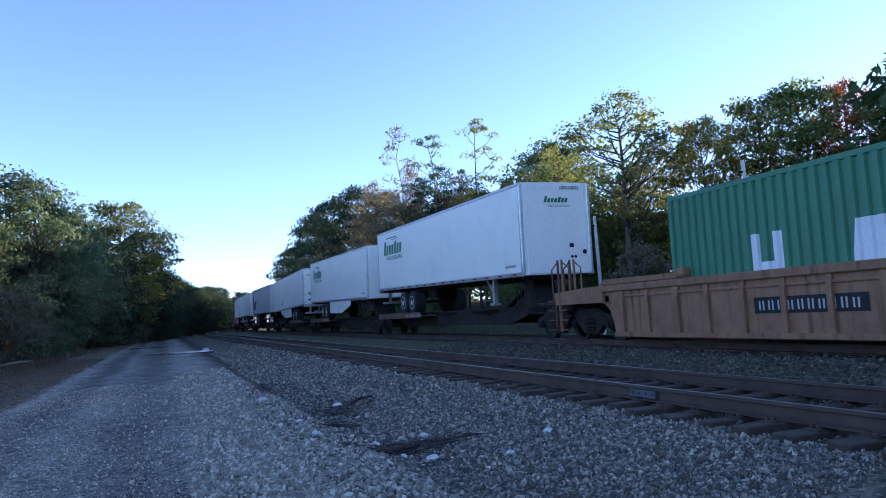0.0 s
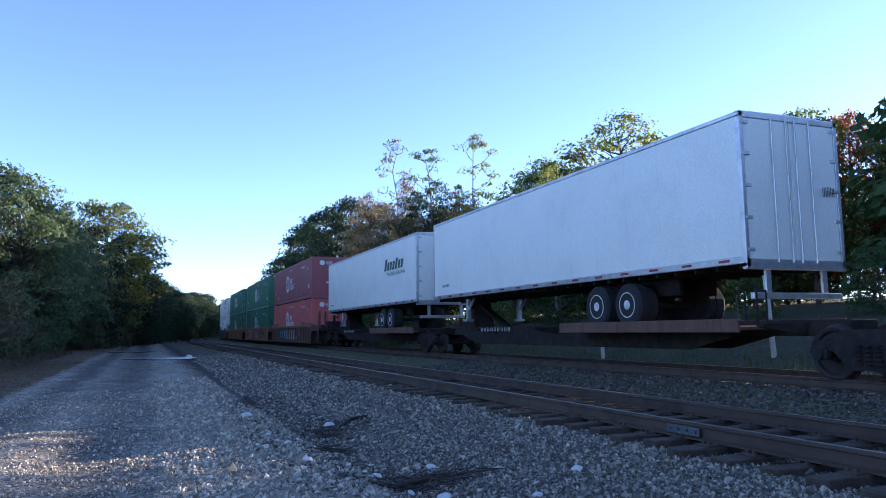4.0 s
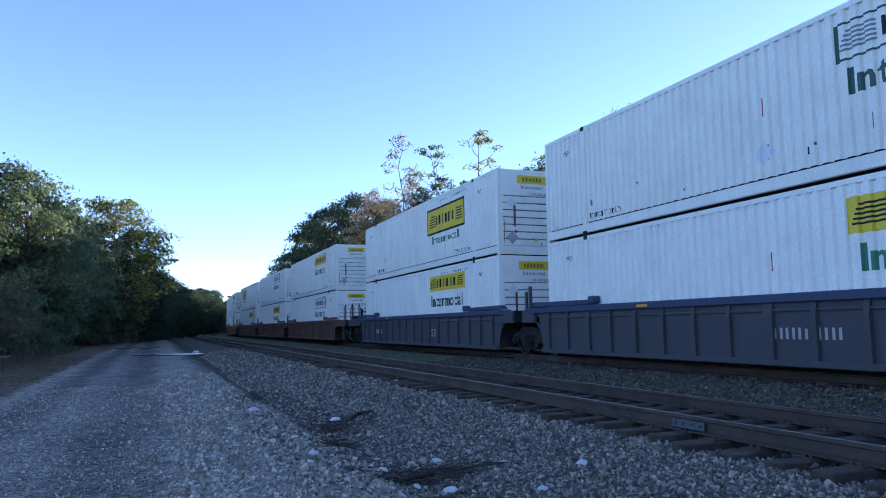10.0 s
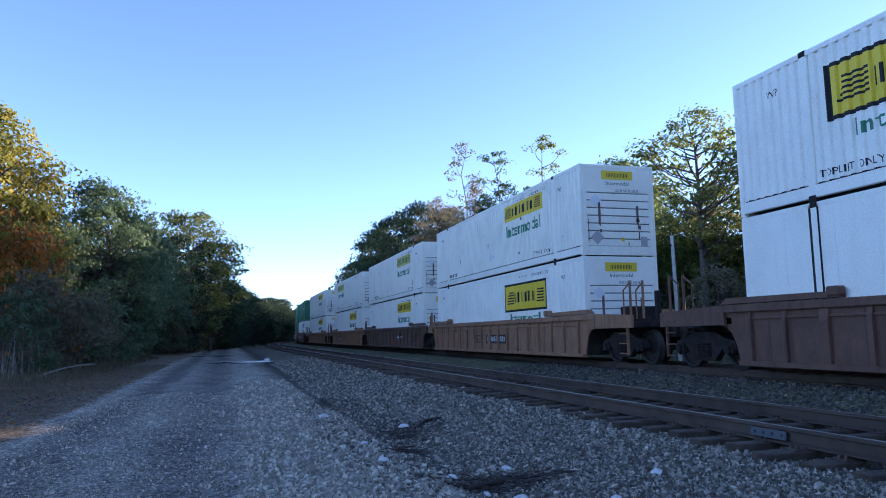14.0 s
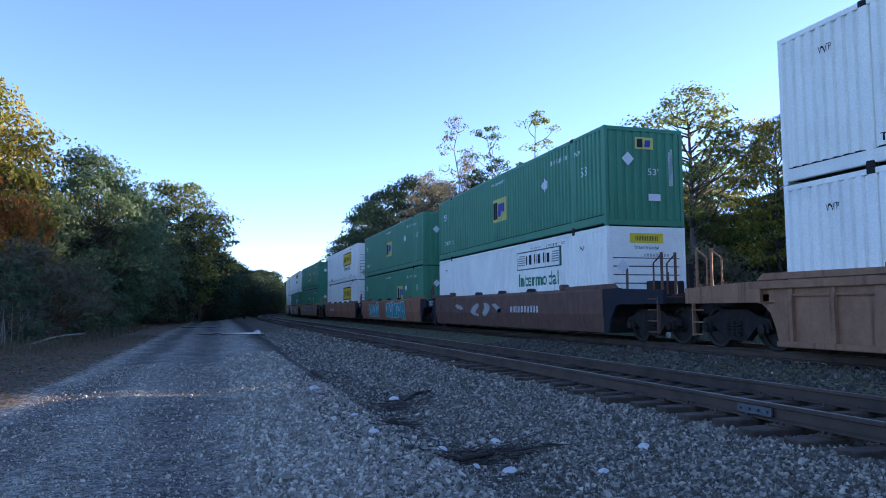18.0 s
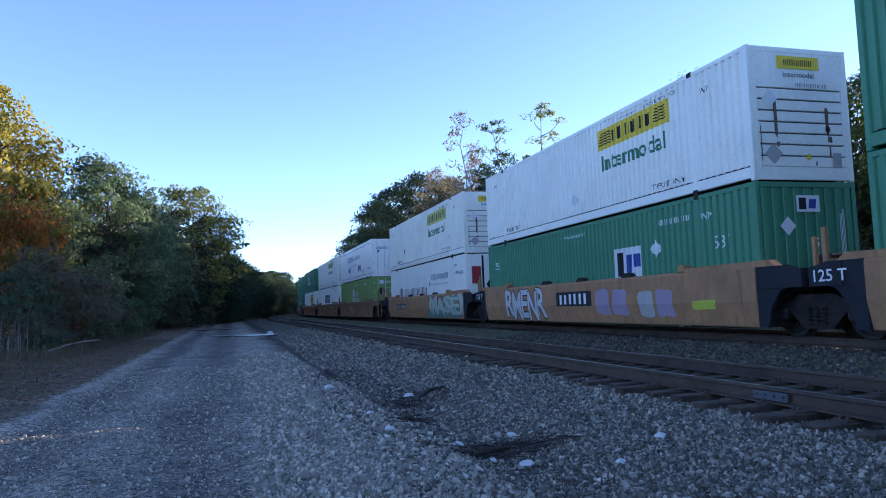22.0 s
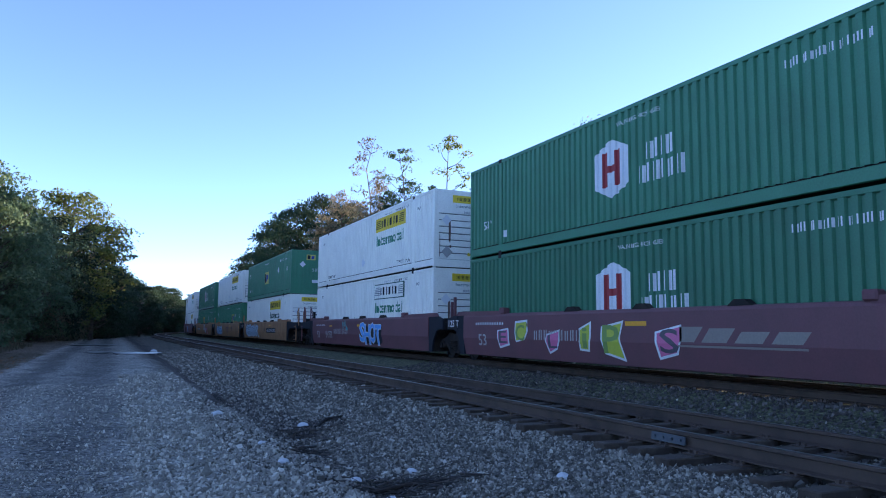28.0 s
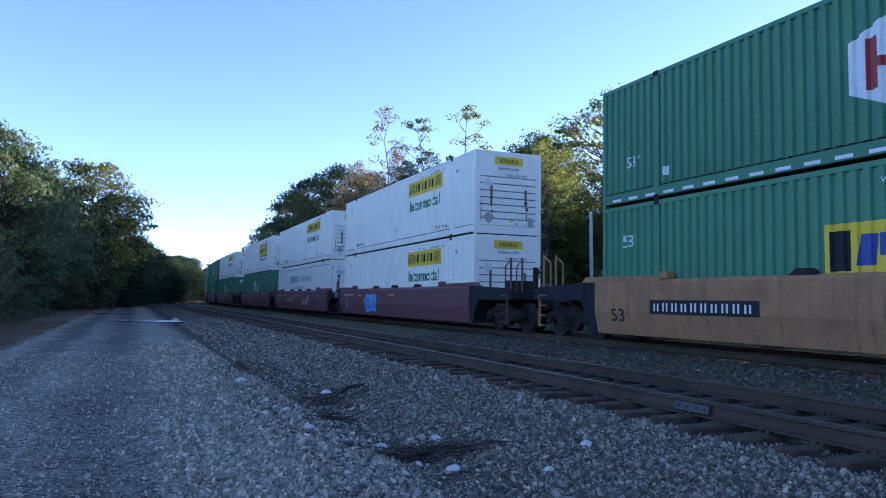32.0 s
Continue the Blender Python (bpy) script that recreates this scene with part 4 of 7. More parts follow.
def text_polys(text, bold=0.0):
    key = (text, bold)
    if key not in FONT_CACHE:
        cu = bpy.data.curves.new("lettering", "FONT")
        cu.body, cu.size, cu.offset, cu.resolution_u = text, 1.0, bold, 2
        ob = bpy.data.objects.new("lettering", cu)
        scene.collection.objects.link(ob)
        me = bpy.data.meshes.new_from_object(ob.evaluated_get(bpy.context.evaluated_depsgraph_get()))
        v = [(p.co.x, p.co.y) for p in me.vertices]
        f = [tuple(p.vertices) for p in me.polygons]
        bpy.data.objects.remove(ob)
        x0, x1, y0, y1 = min(p[0] for p in v), max(p[0] for p in v), min(p[1] for p in v), max(p[1] for p in v)
        FONT_CACHE[key] = ([((x - x0) / (x1 - x0), (y - y0) / (y1 - y0)) for x, y in v], f)
    return FONT_CACHE[key]


def shape_polys(kind):
    if kind == "rect":
        return [(0, 0), (1, 0), (1, 1), (0, 1)], [(0, 1, 2, 3)]
    if kind == "hex":
        return [(0, 0.2), (0.5, 0), (1, 0.2), (1, 0.8), (0.5, 1), (0, 0.8)], [(0, 1, 2, 3, 4, 5)]
    if kind == "diamond":
        return [(0, 0.5), (0.5, 0), (1, 0.5), (0.5, 1)], [(0, 1, 2, 3)]
    if kind == "disc":
        return [(0.5 + 0.5 * math.cos(k * math.pi / 8), 0.5 + 0.5 * math.sin(k * math.pi / 8)) for k in range(16)], [tuple(range(16))]
    if kind == "slant":
        return [(0, 0), (0.85, 0), (1, 1), (0.15, 1)], [(0, 1, 2, 3)]
    if kind == "hmark":
        v, f = [], []
        for a, b, c, d in [(0, 0.3, 0, 1), (0.7, 1, 0, 1), (0.3, 0.7, 0.4, 0.6)]:
            n = len(v)
            v += [(a, c), (b, c), (b, d), (a, d)]
            f.append((n, n + 1, n + 2, n + 3))
        return v, f
    if kind == "frame":
        v = [(0, 0), (1, 0), (1, 1), (0, 1), (0.02, 0.06), (0.98, 0.06), (0.98, 0.94), (0.02, 0.94)]
        return v, [(0, 1, 5, 4), (1, 2, 6, 5), (2, 3, 7, 6), (3, 0, 4, 7)]
    if kind == "arrow":
        return [(0, 0), (0.62, 0), (1, 0.65), (0.22, 0.48), (0.2, 1), (0, 0.82)], [(0, 1, 2, 3), (0, 3, 4, 5)]
    if kind.startswith("wob"):
        r = random.Random(int(kind[3:]))
        p = [r.uniform(0.75, 1.0) for _ in range(9)]
        pts = []
        for k in range(36):
            q = k / 36 * 9
            a, b = p[int(q) % 9], p[(int(q) + 1) % 9]
            g = (1 - math.cos((q % 1) * math.pi)) / 2
            d = a * (1 - g) + b * g
            t = 2 * math.pi * k / 36
            pts.append((0.5 + 0.5 * d * max(-1, min(1, 1.25 * math.cos(t))), 0.5 + 0.5 * d * max(-1, min(1, 1.25 * math.sin(t)))))
        return pts, [tuple(range(36))]
    if kind[0] == "^":  # a torn four-sided patch
        r = random.Random(ord(kind[1]) + int(kind[2:]))
        j = lambda: r.uniform(0, 0.28)
        return [(j(), j() * 0.6), (1 - j(), j()), (1 - j() * 0.6, 0.5 + j() * 0.3), (1 - j() * 0.4, 1 - j() * 0.5), (j() * 0.7, 1 - j()), (j() * 0.5, 0.5)], [(0, 1, 2, 3, 4, 5)]
    if kind.startswith("band"):  # a thick bent stroke; the last figure sets its width
        r = random.Random(int(kind[4:-1]))
        w = 0.07 + 0.02 * int(kind[-1])
        P = [Vector((r.uniform(0.12, 0.88), r.choice((0.14, 0.86, 0.5)))) for _ in range(4)]
        v = []
        for k in range(13):
            q = k / 12
            p = P[0] * (1 - q) ** 3 + P[1] * 3 * q * (1 - q) ** 2 + P[2] * 3 * q * q * (1 - q) + P[3] * q ** 3
            d = ((P[1] - P[0]) * (1 - q) ** 2 + (P[2] - P[1]) * 2 * q * (1 - q) + (P[3] - P[2]) * q * q + Vector((1e-4, 1e-4))).normalized()
            c = w * (0.75 + 0.5 * math.sin(math.pi * q))
            v += [(p.x - d.y * c, p.y + d.x * c), (p.x + d.y * c, p.y - d.x * c)]
        return v, [(2 * k, 2 * k + 1, 2 * k + 3, 2 * k + 2) for k in range(12)]
    if kind.startswith("scrawl"):  # a thin wandering chalk line
        r = random.Random(int(kind[6:]))
        P, q = [], 0.0
        while q < 1.0:
            P.append((min(1.0, max(0.0, q + r.uniform(-0.02, 0.02))), r.choice((0.1, 0.35, 0.45, 0.9)) if q < 0.75 else 0.3))
            q += r.uniform(0.03, 0.09)
        v, f = [], []
        for (xa, ya), (xb, yb) in zip(P, P[1:]):
            n = len(v)
            w = 0.004
            v += [(xa - w, ya - 0.02), (xb - w, yb - 0.02), (xb + w, yb + 0.03), (xa + w, ya + 0.03)]
            f.append((n, n + 1, n + 2, n + 3))
        return v, f
    if kind == "dashes":
        v, f = [], []
        for k in range(26):
            n = len(v)
            v += [((k + 0.2) / 26, 0), ((k + 0.75) / 26, 0), ((k + 0.75) / 26, 1), ((k + 0.2) / 26, 1)]
            f.append((n, n + 1, n + 2, n + 3))
        return v, f
    if kind == "wing":
        v, f = [], []
        for k in range(5):
            n = len(v)
            z0, z1 = 0.12 + k * 0.17, 0.2 + k * 0.17
            v += [(0.05 * k, z0), (1, z0), (1, z1), (0.05 * k, z1)]
            f.append((n, n + 1, n + 2, n + 3))
        return v, f
    if kind.startswith("ital"):  # a slanted row of plain blocks, the first one tall
        n = int(kind[4:])
        v, f = [], []
        for k in range(n):
            z = 1.0 if k == 0 else (0.9 if k == n - 3 else 0.7)
            i = len(v)
            a, b = (k + 0.05) / n * 0.93, (k + 0.82) / n * 0.93
            v += [(a, 0), (b, 0), (b + 0.07 * z, z), (a + 0.07 * z, z)]
            f.append((i, i + 1, i + 2, i + 3))
        return v, f
    # "bars": a row of writing drawn as plain upright and level bars
    v, f = [], []
    n = int(kind[4:])
    for k in range(n):
        top = 1.0 if k % 3 else 0.92
        pieces = [(0.1, 0.32, 0, top), (0.58, 0.8, 0, top)] if n < 9 else [(0.1, 0.28, 0, top), (0.5, 0.68, 0, top)]
        for a, b, c, d in pieces:
            i = len(v)
            v += [((k + a) / n, c), ((k + b) / n, c), ((k + b) / n, d), ((k + a) / n, d)]
            f.append((i, i + 1, i + 2, i + 3))
    return v, f


DECALS = {}


def side_decal(what, u0, u1, z0, z1, lift=0.004, flat=False, bold=0.0, x_side=SIDE, half=HALF):
    """A decal mesh on the side that faces the camera: u metres from the far end, z above the foot, laid over the corrugations."""
    key = (what, u0, u1, z0, z1, lift, flat, bold, x_side, half)
    if key in DECALS:
        return DECALS[key]
    v, f = text_polys(what[1:], {"@": bold, "~": 0.025, "#": 0.055}[what[0]]) if what[0] in "@~#" else shape_polys(what)
    bm = bmesh.new()
    vs = [bm.verts.new((0, half - (u0 + a * (u1 - u0)), z0 + b * (z1 - z0))) for a, b in v]
    for face in f:
        try:
            bm.faces.new([vs[i] for i in face])
        except ValueError:
            pass
    if not flat:
        k = math.floor(u0 / PITCH)
        while k * PITCH < u1:
            for c in (0.0, 0.46, 0.58, 0.88):
                u = (k + c) * PITCH
                if u0 < u < u1:
                    bmesh.ops.bisect_plane(bm, geom=bm.verts[:] + bm.edges[:] + bm.faces[:], plane_co=(0, half - u, 0), plane_no=(0, 1, 0))
            k += 1
    fold = x_side == 1.5  # the sill of a smooth well car leans in below its fold
    if fold and z0 < 0.72 < z1:
        bmesh.ops.bisect_plane(bm, geom=bm.verts[:] + bm.edges[:] + bm.faces[:], plane_co=(0, 0, 0.72), plane_no=(0, 0, 1))
    for p in bm.verts:
        p.co.x = -x_side - lift + (0 if flat else wave(half - p.co.y)) + (max(0.0, 0.72 - p.co.z) * 0.196 if fold else 0)
    for face in bm.faces:
        face.normal_update()
        if face.normal.x > 0:
            face.normal_flip()
    me = bpy.data.meshes.new("decal")
    bm.to_mesh(me)
    bm.free()
    DECALS[key] = me
    return me


def end_decal(what, u0, u1, z0, z1, lift=0.004, half=HALF):
    """A decal mesh on the end that faces the camera, u metres to the right of the end's middle."""
    key = ("end", what, u0, u1, z0, z1, lift, half)
    if key not in DECALS:
        v, f = text_polys(what[1:]) if what[0] == "@" else shape_polys(what)
        b = Build()
        b.add([(u0 + a * (u1 - u0), -half - lift, z0 + c * (z1 - z0)) for a, c in v], f)
        DECALS[key] = b.mesh("decal")
    return DECALS[key]


# ---- containers ----
CM = {}


def cached(key, make):
    if key not in CM:
        CM[key] = make()
    return CM[key]


def corrugated(side, half, h, flat=False):
    b = Build()
    us = [0.09]
    if not flat:
        k = 0
        while k * PITCH < 2 * half:
            for c in (0.0, 0.46, 0.58, 0.88):
                u = (k + c) * PITCH
                if 0.09 < u < 2 * half - 0.09:
                    us.append(u)
            k += 1
    else:
        k = 1
        while k * 1.22 < 2 * half - 0.2:
            us += [k * 1.22 - 0.012, k * 1.22 - 0.006, k * 1.22 + 0.006, k * 1.22 + 0.012]
            k += 1
    us.append(2 * half - 0.09)
    for n, u in enumerate(us):
        d = (0.008 if n % 4 in (2, 3) and 0 < n < len(us) - 1 else 0.0) if flat else wave(u)
        x = side * (SIDE - d)
        b.v += [(x, half - u, 0.33), (x, half - u, h - 0.1)]
    for n in range(len(us) - 1):
        q = (2 * n, 2 * n + 1, 2 * n + 3, 2 * n + 2)
        b.f.append(q if side > 0 else q[::-1])
    return b


def container(name, label, material, end="ribs", tail="ribs", half=HALF, h=2.896, flat=False, decals=(), group="stacked containers", end_decals=()):
    """A steel container, its foot at z = 0, with the end that faces the camera at -y."""
    t = thing(name, label, "container", group)
    k = (half, h)
    for s in (-1, 1):
        part("side_wall", cached(("side", s, flat, k), lambda: corrugated(s, half, h, flat).mesh("side_wall")), material, t)
        part("top_rail", cached(("top", s, k), lambda: Build().box(*sorted((s * 1.225, s * 1.299)), -half + 0.1, half - 0.1, h - 0.11, h - 0.004, 0.012).mesh("top_rail")), material, t)
        part("bottom_rail", cached(("bot", s, k), lambda: Build().box(*sorted((s * 1.2, s * 1.299)), -half + 0.1, half - 0.1, 0.065, 0.30, 0.012).mesh("bottom_rail")), material, t)
        for e in (-1, 1):
            if s > 0 and e > 0:
                continue
            part("corner_post", cached(("post", s, e, k), lambda: Build().box(*sorted((s * 1.19, s * 1.3)), *sorted((e * (half - 0.12), e * half)), 0.0, h, 0.015).mesh("corner_post")), material, t)
            if half > 7 and s < 0:
                part("lift_post", cached(("lift", s, e, k), lambda: Build().box(*sorted((s * 1.2, s * 1.301)), e * 6.096 - 0.09, e * 6.096 + 0.09, 0.0, h - 0.01, 0.02).mesh("lift_post")), material, t)
                if s < 0:
                    part("top_casting", cached(("tc", e, k), lambda: Build().box(-1.31, -1.12, e * 6.096 - 0.09, e * 6.096 + 0.09, h - 0.11, h + 0.012, 0.015).mesh("casting")), DARKSTEEL, t, "dark steel lifting casting")
                    part("bottom_casting", cached(("bc", e, k), lambda: Build().box(-1.31, -1.12, e * 6.096 - 0.09, e * 6.096 + 0.09, -0.012, 0.12, 0.015).mesh("casting")), DARKSTEEL, t, "dark steel bottom casting")

    def roof():
        b = Build()
        n = int(2 * half / 0.25)
        for i in range(n + 1):
            y = -half + 0.05 + i * (2 * half - 0.1) / n
            z = h - 0.03 + (0.018 if i % 2 else 0)
            b.v += [(-1.24, y, z), (1.24, y, z)]
            if i:
                b.f.append((2 * i - 2, 2 * i - 1, 2 * i + 1, 2 * i))
        return b.mesh("roof")
    part("roof", cached(("roof", k), roof), material, t)
    part("rail_recess", cached(("rrec", k), lambda: Build().box(-1.24, 1.24, -half + 0.1, half - 0.1, 0.27, 0.36).mesh("rail_recess")), GRIME, t)
    part("underframe", cached(("floor", k), lambda: Build().box(-1.22, 1.22, -half + 0.1, half - 0.1, 0.075, 0.15).mesh("underframe")), GRIME, t)
    for e, kind in ((-1, end), (1, tail)):
        y = e * half
        if kind == "ribs":
            def ribs():
                b = Build().box(-1.19, 1.19, *sorted((y - e * 0.07, y - e * 0.004)), 2.0, h - 0.12, 0.01)
                b.box(-1.2, 1.2, *sorted((y - e * 0.06, y - e * 0.001)), h - 0.13, h - 0.01, 0.01).box(-1.2, 1.2, *sorted((y - e * 0.06, y - e * 0.001)), 0.02, 0.30, 0.01)
                b.box(-1.2, -1.1, *sorted((y - e * 0.06, y - e * 0.003)), 0.28, 2.02).box(1.1, 1.2, *sorted((y - e * 0.06, y - e * 0.003)), 0.28, 2.02)
                return b.mesh("end_wall")
            part("end_wall", cached(("ribs", e, k), ribs), material, t)
            # on white ends the backing is painted dark for the shadow in the grooves
            part("end_recess", cached(("rec", e, k), lambda: Build().box(-1.2, 1.2, *sorted((y - e * 0.075, y - e * 0.055)), 0.15, h - 0.1).mesh("end_recess")), RECESS_SHADE if material in (WHITE, CREAM) else material, t)
            for i in range(7 if e < 0 else 0):
                o = part("end_panel", cached(("epan", e, k), lambda: Build().box(-1.105, 1.105, *sorted((y - e * 0.05, y - e * 0.008)), 0.0, 0.212, 0.012).mesh("end_panel")), material, t)
                o.matrix_basis = pose(0, 0, 0.31 + i * 0.242)
        elif kind == "corr":
            def corr():
                b = Build().box(-1.2, 1.2, *sorted((y - e * 0.06, y - e * 0.045)), 0.1, h - 0.05)
                for i in range(9):
                    x = -1.08 + i * 0.27
                    b.box(x - 0.075, x + 0.075, *sorted((y - e * 0.05, y - e * 0.004)), 0.17, h - 0.12, 0.02)
                b.box(-1.2, 1.2, *sorted((y - e * 0.06, y - e * 0.001)), h - 0.13, h - 0.01, 0.01).box(-1.2, 1.2, *sorted((y - e * 0.06, y - e * 0.001)), 0.02, 0.18, 0.01)
                return b.mesh("end_wall")
            part("end_wall", cached(("corr", e, k), corr), material, t)
        elif kind == "flat":
            part("end_wall", cached(("flat", e, k), lambda: Build().box(-1.22, 1.22, *sorted((y - e * 0.05, y - e * 0.003)), 0.05, h - 0.02, 0.01).mesh("end_wall")), material, t)
        else:
            for s in (-1, 1):
                def leaf():
                    b = Build().box(*sorted((s * 0.012, s * 1.17)), *sorted((y - e * 0.06, y - e * 0.018)), 0.14, h - 0.09, 0.012)
                    for i in range(4):
                        b.box(*sorted((s * 0.1, s * 1.08)), *sorted((y - e * 0.03, y - e * 0.008)), 0.3 + i * 0.62, 0.74 + i * 0.62, 0.015)
                    return b.mesh("door")
                door = part("door", cached(("door", e, s, k), leaf), material, t)
                for x in (0.3, 0.86) if e < 0 else ():
                    part("locking_bar", cached(("bar", e, s, x, k), lambda: Build().tube((s * x, y + e * 0.02, 0.12), (s * x, y + e * 0.02, h - 0.06), 0.022, n=8)
                                               .box(s * x - 0.06, s * x + 0.06, *sorted((y, y + e * 0.035)), 0.8, 0.86).mesh("locking_bar")), ALU, door, "bare steel locking bar")
                for i in range(4 if e < 0 else 0):
                    part("hinge", cached(("hinge", e, s, i, k), lambda: Build().box(*sorted((s * 1.13, s * 1.2)), *sorted((y - e * 0.02, y + e * 0.012)), 0.3 + i * 0.7, 0.42 + i * 0.7, 0.008).mesh("hinge")), ALU, door, "pale hinge")
            part("door_frame", cached(("dframe", e, k), lambda: Build().box(-1.2, 1.2, *sorted((y - e * 0.08, y - e * 0.001)), h - 0.09, h - 0.005, 0.01).box(-1.2, 1.2, *sorted((y - e * 0.08, y - e * 0.001)), 0.01, 0.14, 0.01).mesh("door_frame")), material, t)
    for nm, what, u0, u1, z0, z1, mat_, lift, bold in decals:
        rail = nm == "dash_tape"
        part(nm, side_decal(what, u0, u1, z0, z1, lift, flat or rail, bold, 1.3 if rail else SIDE, half), mat_, t)
    for nm, what, u0, u1, z0, z1, mat_, lift in end_decals:
        part(nm, end_decal(what, u0, u1, z0, z1, lift, half), mat_, t)
    return t


def D(nm, what, u0, u1, z0, z1, m, lift=0.004, bold=0.0):
    return (nm, what, u0, u1, z0, z1, m, lift, bold)


def E(nm, what, u0, u1, z0, z1, m, lift=0.006):
    return (nm, what, u0, u1, z0, z1, m, lift)


def small_print(ink, top=2.6):
    return [D("marking", "@STACK LIMIT 3 HIGH", 12.2, 13.6, top, top + 0.09, ink), D("marking", "bars9", 10.9, 11.8, top + 0.03, top + 0.08, GREYINK), D("marking", "@WTP", 14.55, 14.85, 2.28, 2.42, ink),
            D("marking", "@TOP LIFT ONLY", 12.4, 13.75, 0.40, 0.54, ink), D("marking", "@TOP LIFT ONLY", 2.2, 3.55, 0.40, 0.54, ink), D("marking", "@WTP", 1.0, 1.3, 2.28, 2.42, ink), D("placard", "diamond", 7.8, 8.28, 0.55, 1.02, WHITEINK, 0.006), D("paint_mark", "rect", 8.02, 8.06, 1.5, 1.85, REDINK)]


def freight_decals(style, flip=False, dark=False):
    """The yellow or outlined company panel and the word below it on a white container."""
    a, b = (2.62, 6.25) if flip else (9.65, 13.25)
    out = []
    green = DKGREENINK if dark else GREENINK
    if style == "box":
        out += [D("logo_panel", "rect", a, b, 1.98, 2.58, YELLOW), D("logo_lettering", "bars7", a + 0.85, b - 0.75, 2.12, 2.46, INK, 0.007), D("logo_wing", "wing", a + 0.1, a + 0.75, 2.06, 2.52, INK, 0.007), D("logo_wing", "wing", b - 0.68, b - 0.1, 2.06, 2.52, INK, 0.007),
                D("lettering", "@Intermodal", a + 0.22, b - 0.18, 1.36, 1.82, green, 0.004, 0.02)]
    elif style == "pale":
        out += [D("logo_panel", "rect", a, b, 1.98, 2.58, PALEYELLOW), D("logo_lettering", "bars7", a + 0.85, b - 0.75, 2.12, 2.46, DKGREENINK, 0.007), D("logo_wing", "wing", a + 0.1, a + 0.75, 2.06, 2.52, DKGREENINK, 0.007), D("logo_wing", "wing", b - 0.68, b - 0.1, 2.06, 2.52, DKGREENINK, 0.007),
                D("lettering", "@Intermodal", a + 0.22, b - 0.18, 1.36, 1.82, green, 0.004, 0.02)]
    elif style == "outline":
        out += [D("logo_frame", "frame", a, b, 1.93, 2.58, DKGREENINK), D("logo_lettering", "bars7", a + 0.85, b - 0.75, 2.1, 2.44, INK, 0.006), D("logo_wing", "wing", a + 0.1, a + 0.75, 2.04, 2.5, GREYINK, 0.006), D("logo_wing", "wing", b - 0.68, b - 0.1, 2.04, 2.5, GREYINK, 0.006),
                D("lettering", "@Intermodal", a + 0.22, b - 0.18, 1.34, 1.8, green, 0.004, 0.02)]
    elif style == "border":
        out += [D("logo_border", "rect", a - 0.15, b + 0.15, 1.38, 2.44, INK), D("logo_panel", "rect", a - 0.05, b + 0.05, 1.46, 2.36, YELLOW, 0.007), D("logo_lettering", "bars7", a + 0.85, b - 0.8, 1.72, 2.1, INK, 0.010),
                D("logo_wing", "wing", a + 0.1, a + 0.8, 1.6, 2.2, INK, 0.010), D("logo_wing", "wing", b - 0.75, b - 0.05, 1.6, 2.2, INK, 0.010), D("lettering", "@Intermodal", a + 0.4, b - 0.5, 0.98, 1.3, green, 0.004, 0.01)]
    return out + small_print(INK)


def freight_end(outline=False):
    return [E("logo_panel", "rect", -0.55, 0.55, 2.42, 2.7, WHITEINK if outline else YELLOW), E("logo_lettering", "bars7", -0.38, 0.38, 2.49, 2.63, INK, 0.009), E("marking", "@Intermodal", -0.4, 0.4, 2.24, 2.36, DKGREENINK),
            E("marking", "bars9", -0.1, 0.75, 2.03, 2.12, GREYINK), E("placard", "diamond", -1.0, -0.6, 1.55, 1.95, WHITEINK, 0.01), E("placard", "diamond", -1.0, -0.55, 0.35, 0.8, FADEWHITE, 0.01), E("plate", "rect", 0.75, 0.98, 0.3, 0.62, FADEWHITE, 0.01), E("sticker", "disc", 0.05, 0.18, 0.45, 0.58, YELLOW, 0.01)] + [E("rust_stain", f"wob{n + 3}", a, a + w, z, z + q, STAIN, 0.003) for n, (a, w, z, q) in enumerate(((0.62, 0.10, 0.95, 0.7), (0.6, 0.15, 1.08, 0.12), (0.66, 0.12, 0.84, 0.14), (0.68, 0.05, 0.5, 0.3), (-0.72, 0.10, 0.85, 1.0), (-0.68, 0.08, 0.72, 0.12), (-1.08, 0.03, 0.35, 0.9), (0.3, 0.04, 0.32, 0.12)))]


def hub_decals(mark=REDINK, plate=WHITEINK, names=WHITEINK, o=0.0):
    return [D("logo_hexagon", "hex", 6.7 + o, 7.96 + o, 0.83, 2.25, plate), D("logo_mark", "hmark", 7.0 + o, 7.66 + o, 1.12, 1.96, mark, 0.008), D("logo_lettering", "bars3", 8.5 + o, 9.45 + o, 1.5, 1.92, names), D("logo_lettering", "bars5", 8.25 + o, 9.75 + o, 1.0, 1.42, names),
            D("marking", "@WARNING HIGH CUBE", 7.5, 9.05, 2.5, 2.6, names), D("number_lettering", "bars10", 12.2, 13.9, 2.34, 2.5, names), D("marking", "@53'", 0.95, 1.35, 0.85, 1.12, names), D("marking", "@53'", 14.75, 15.25, 0.75, 1.05, names), D("marking", "@WTP", 14.5, 14.85, 2.1, 2.26, names), D("marking", "rect", 2.2, 2.4, 0.5, 0.7, names)]


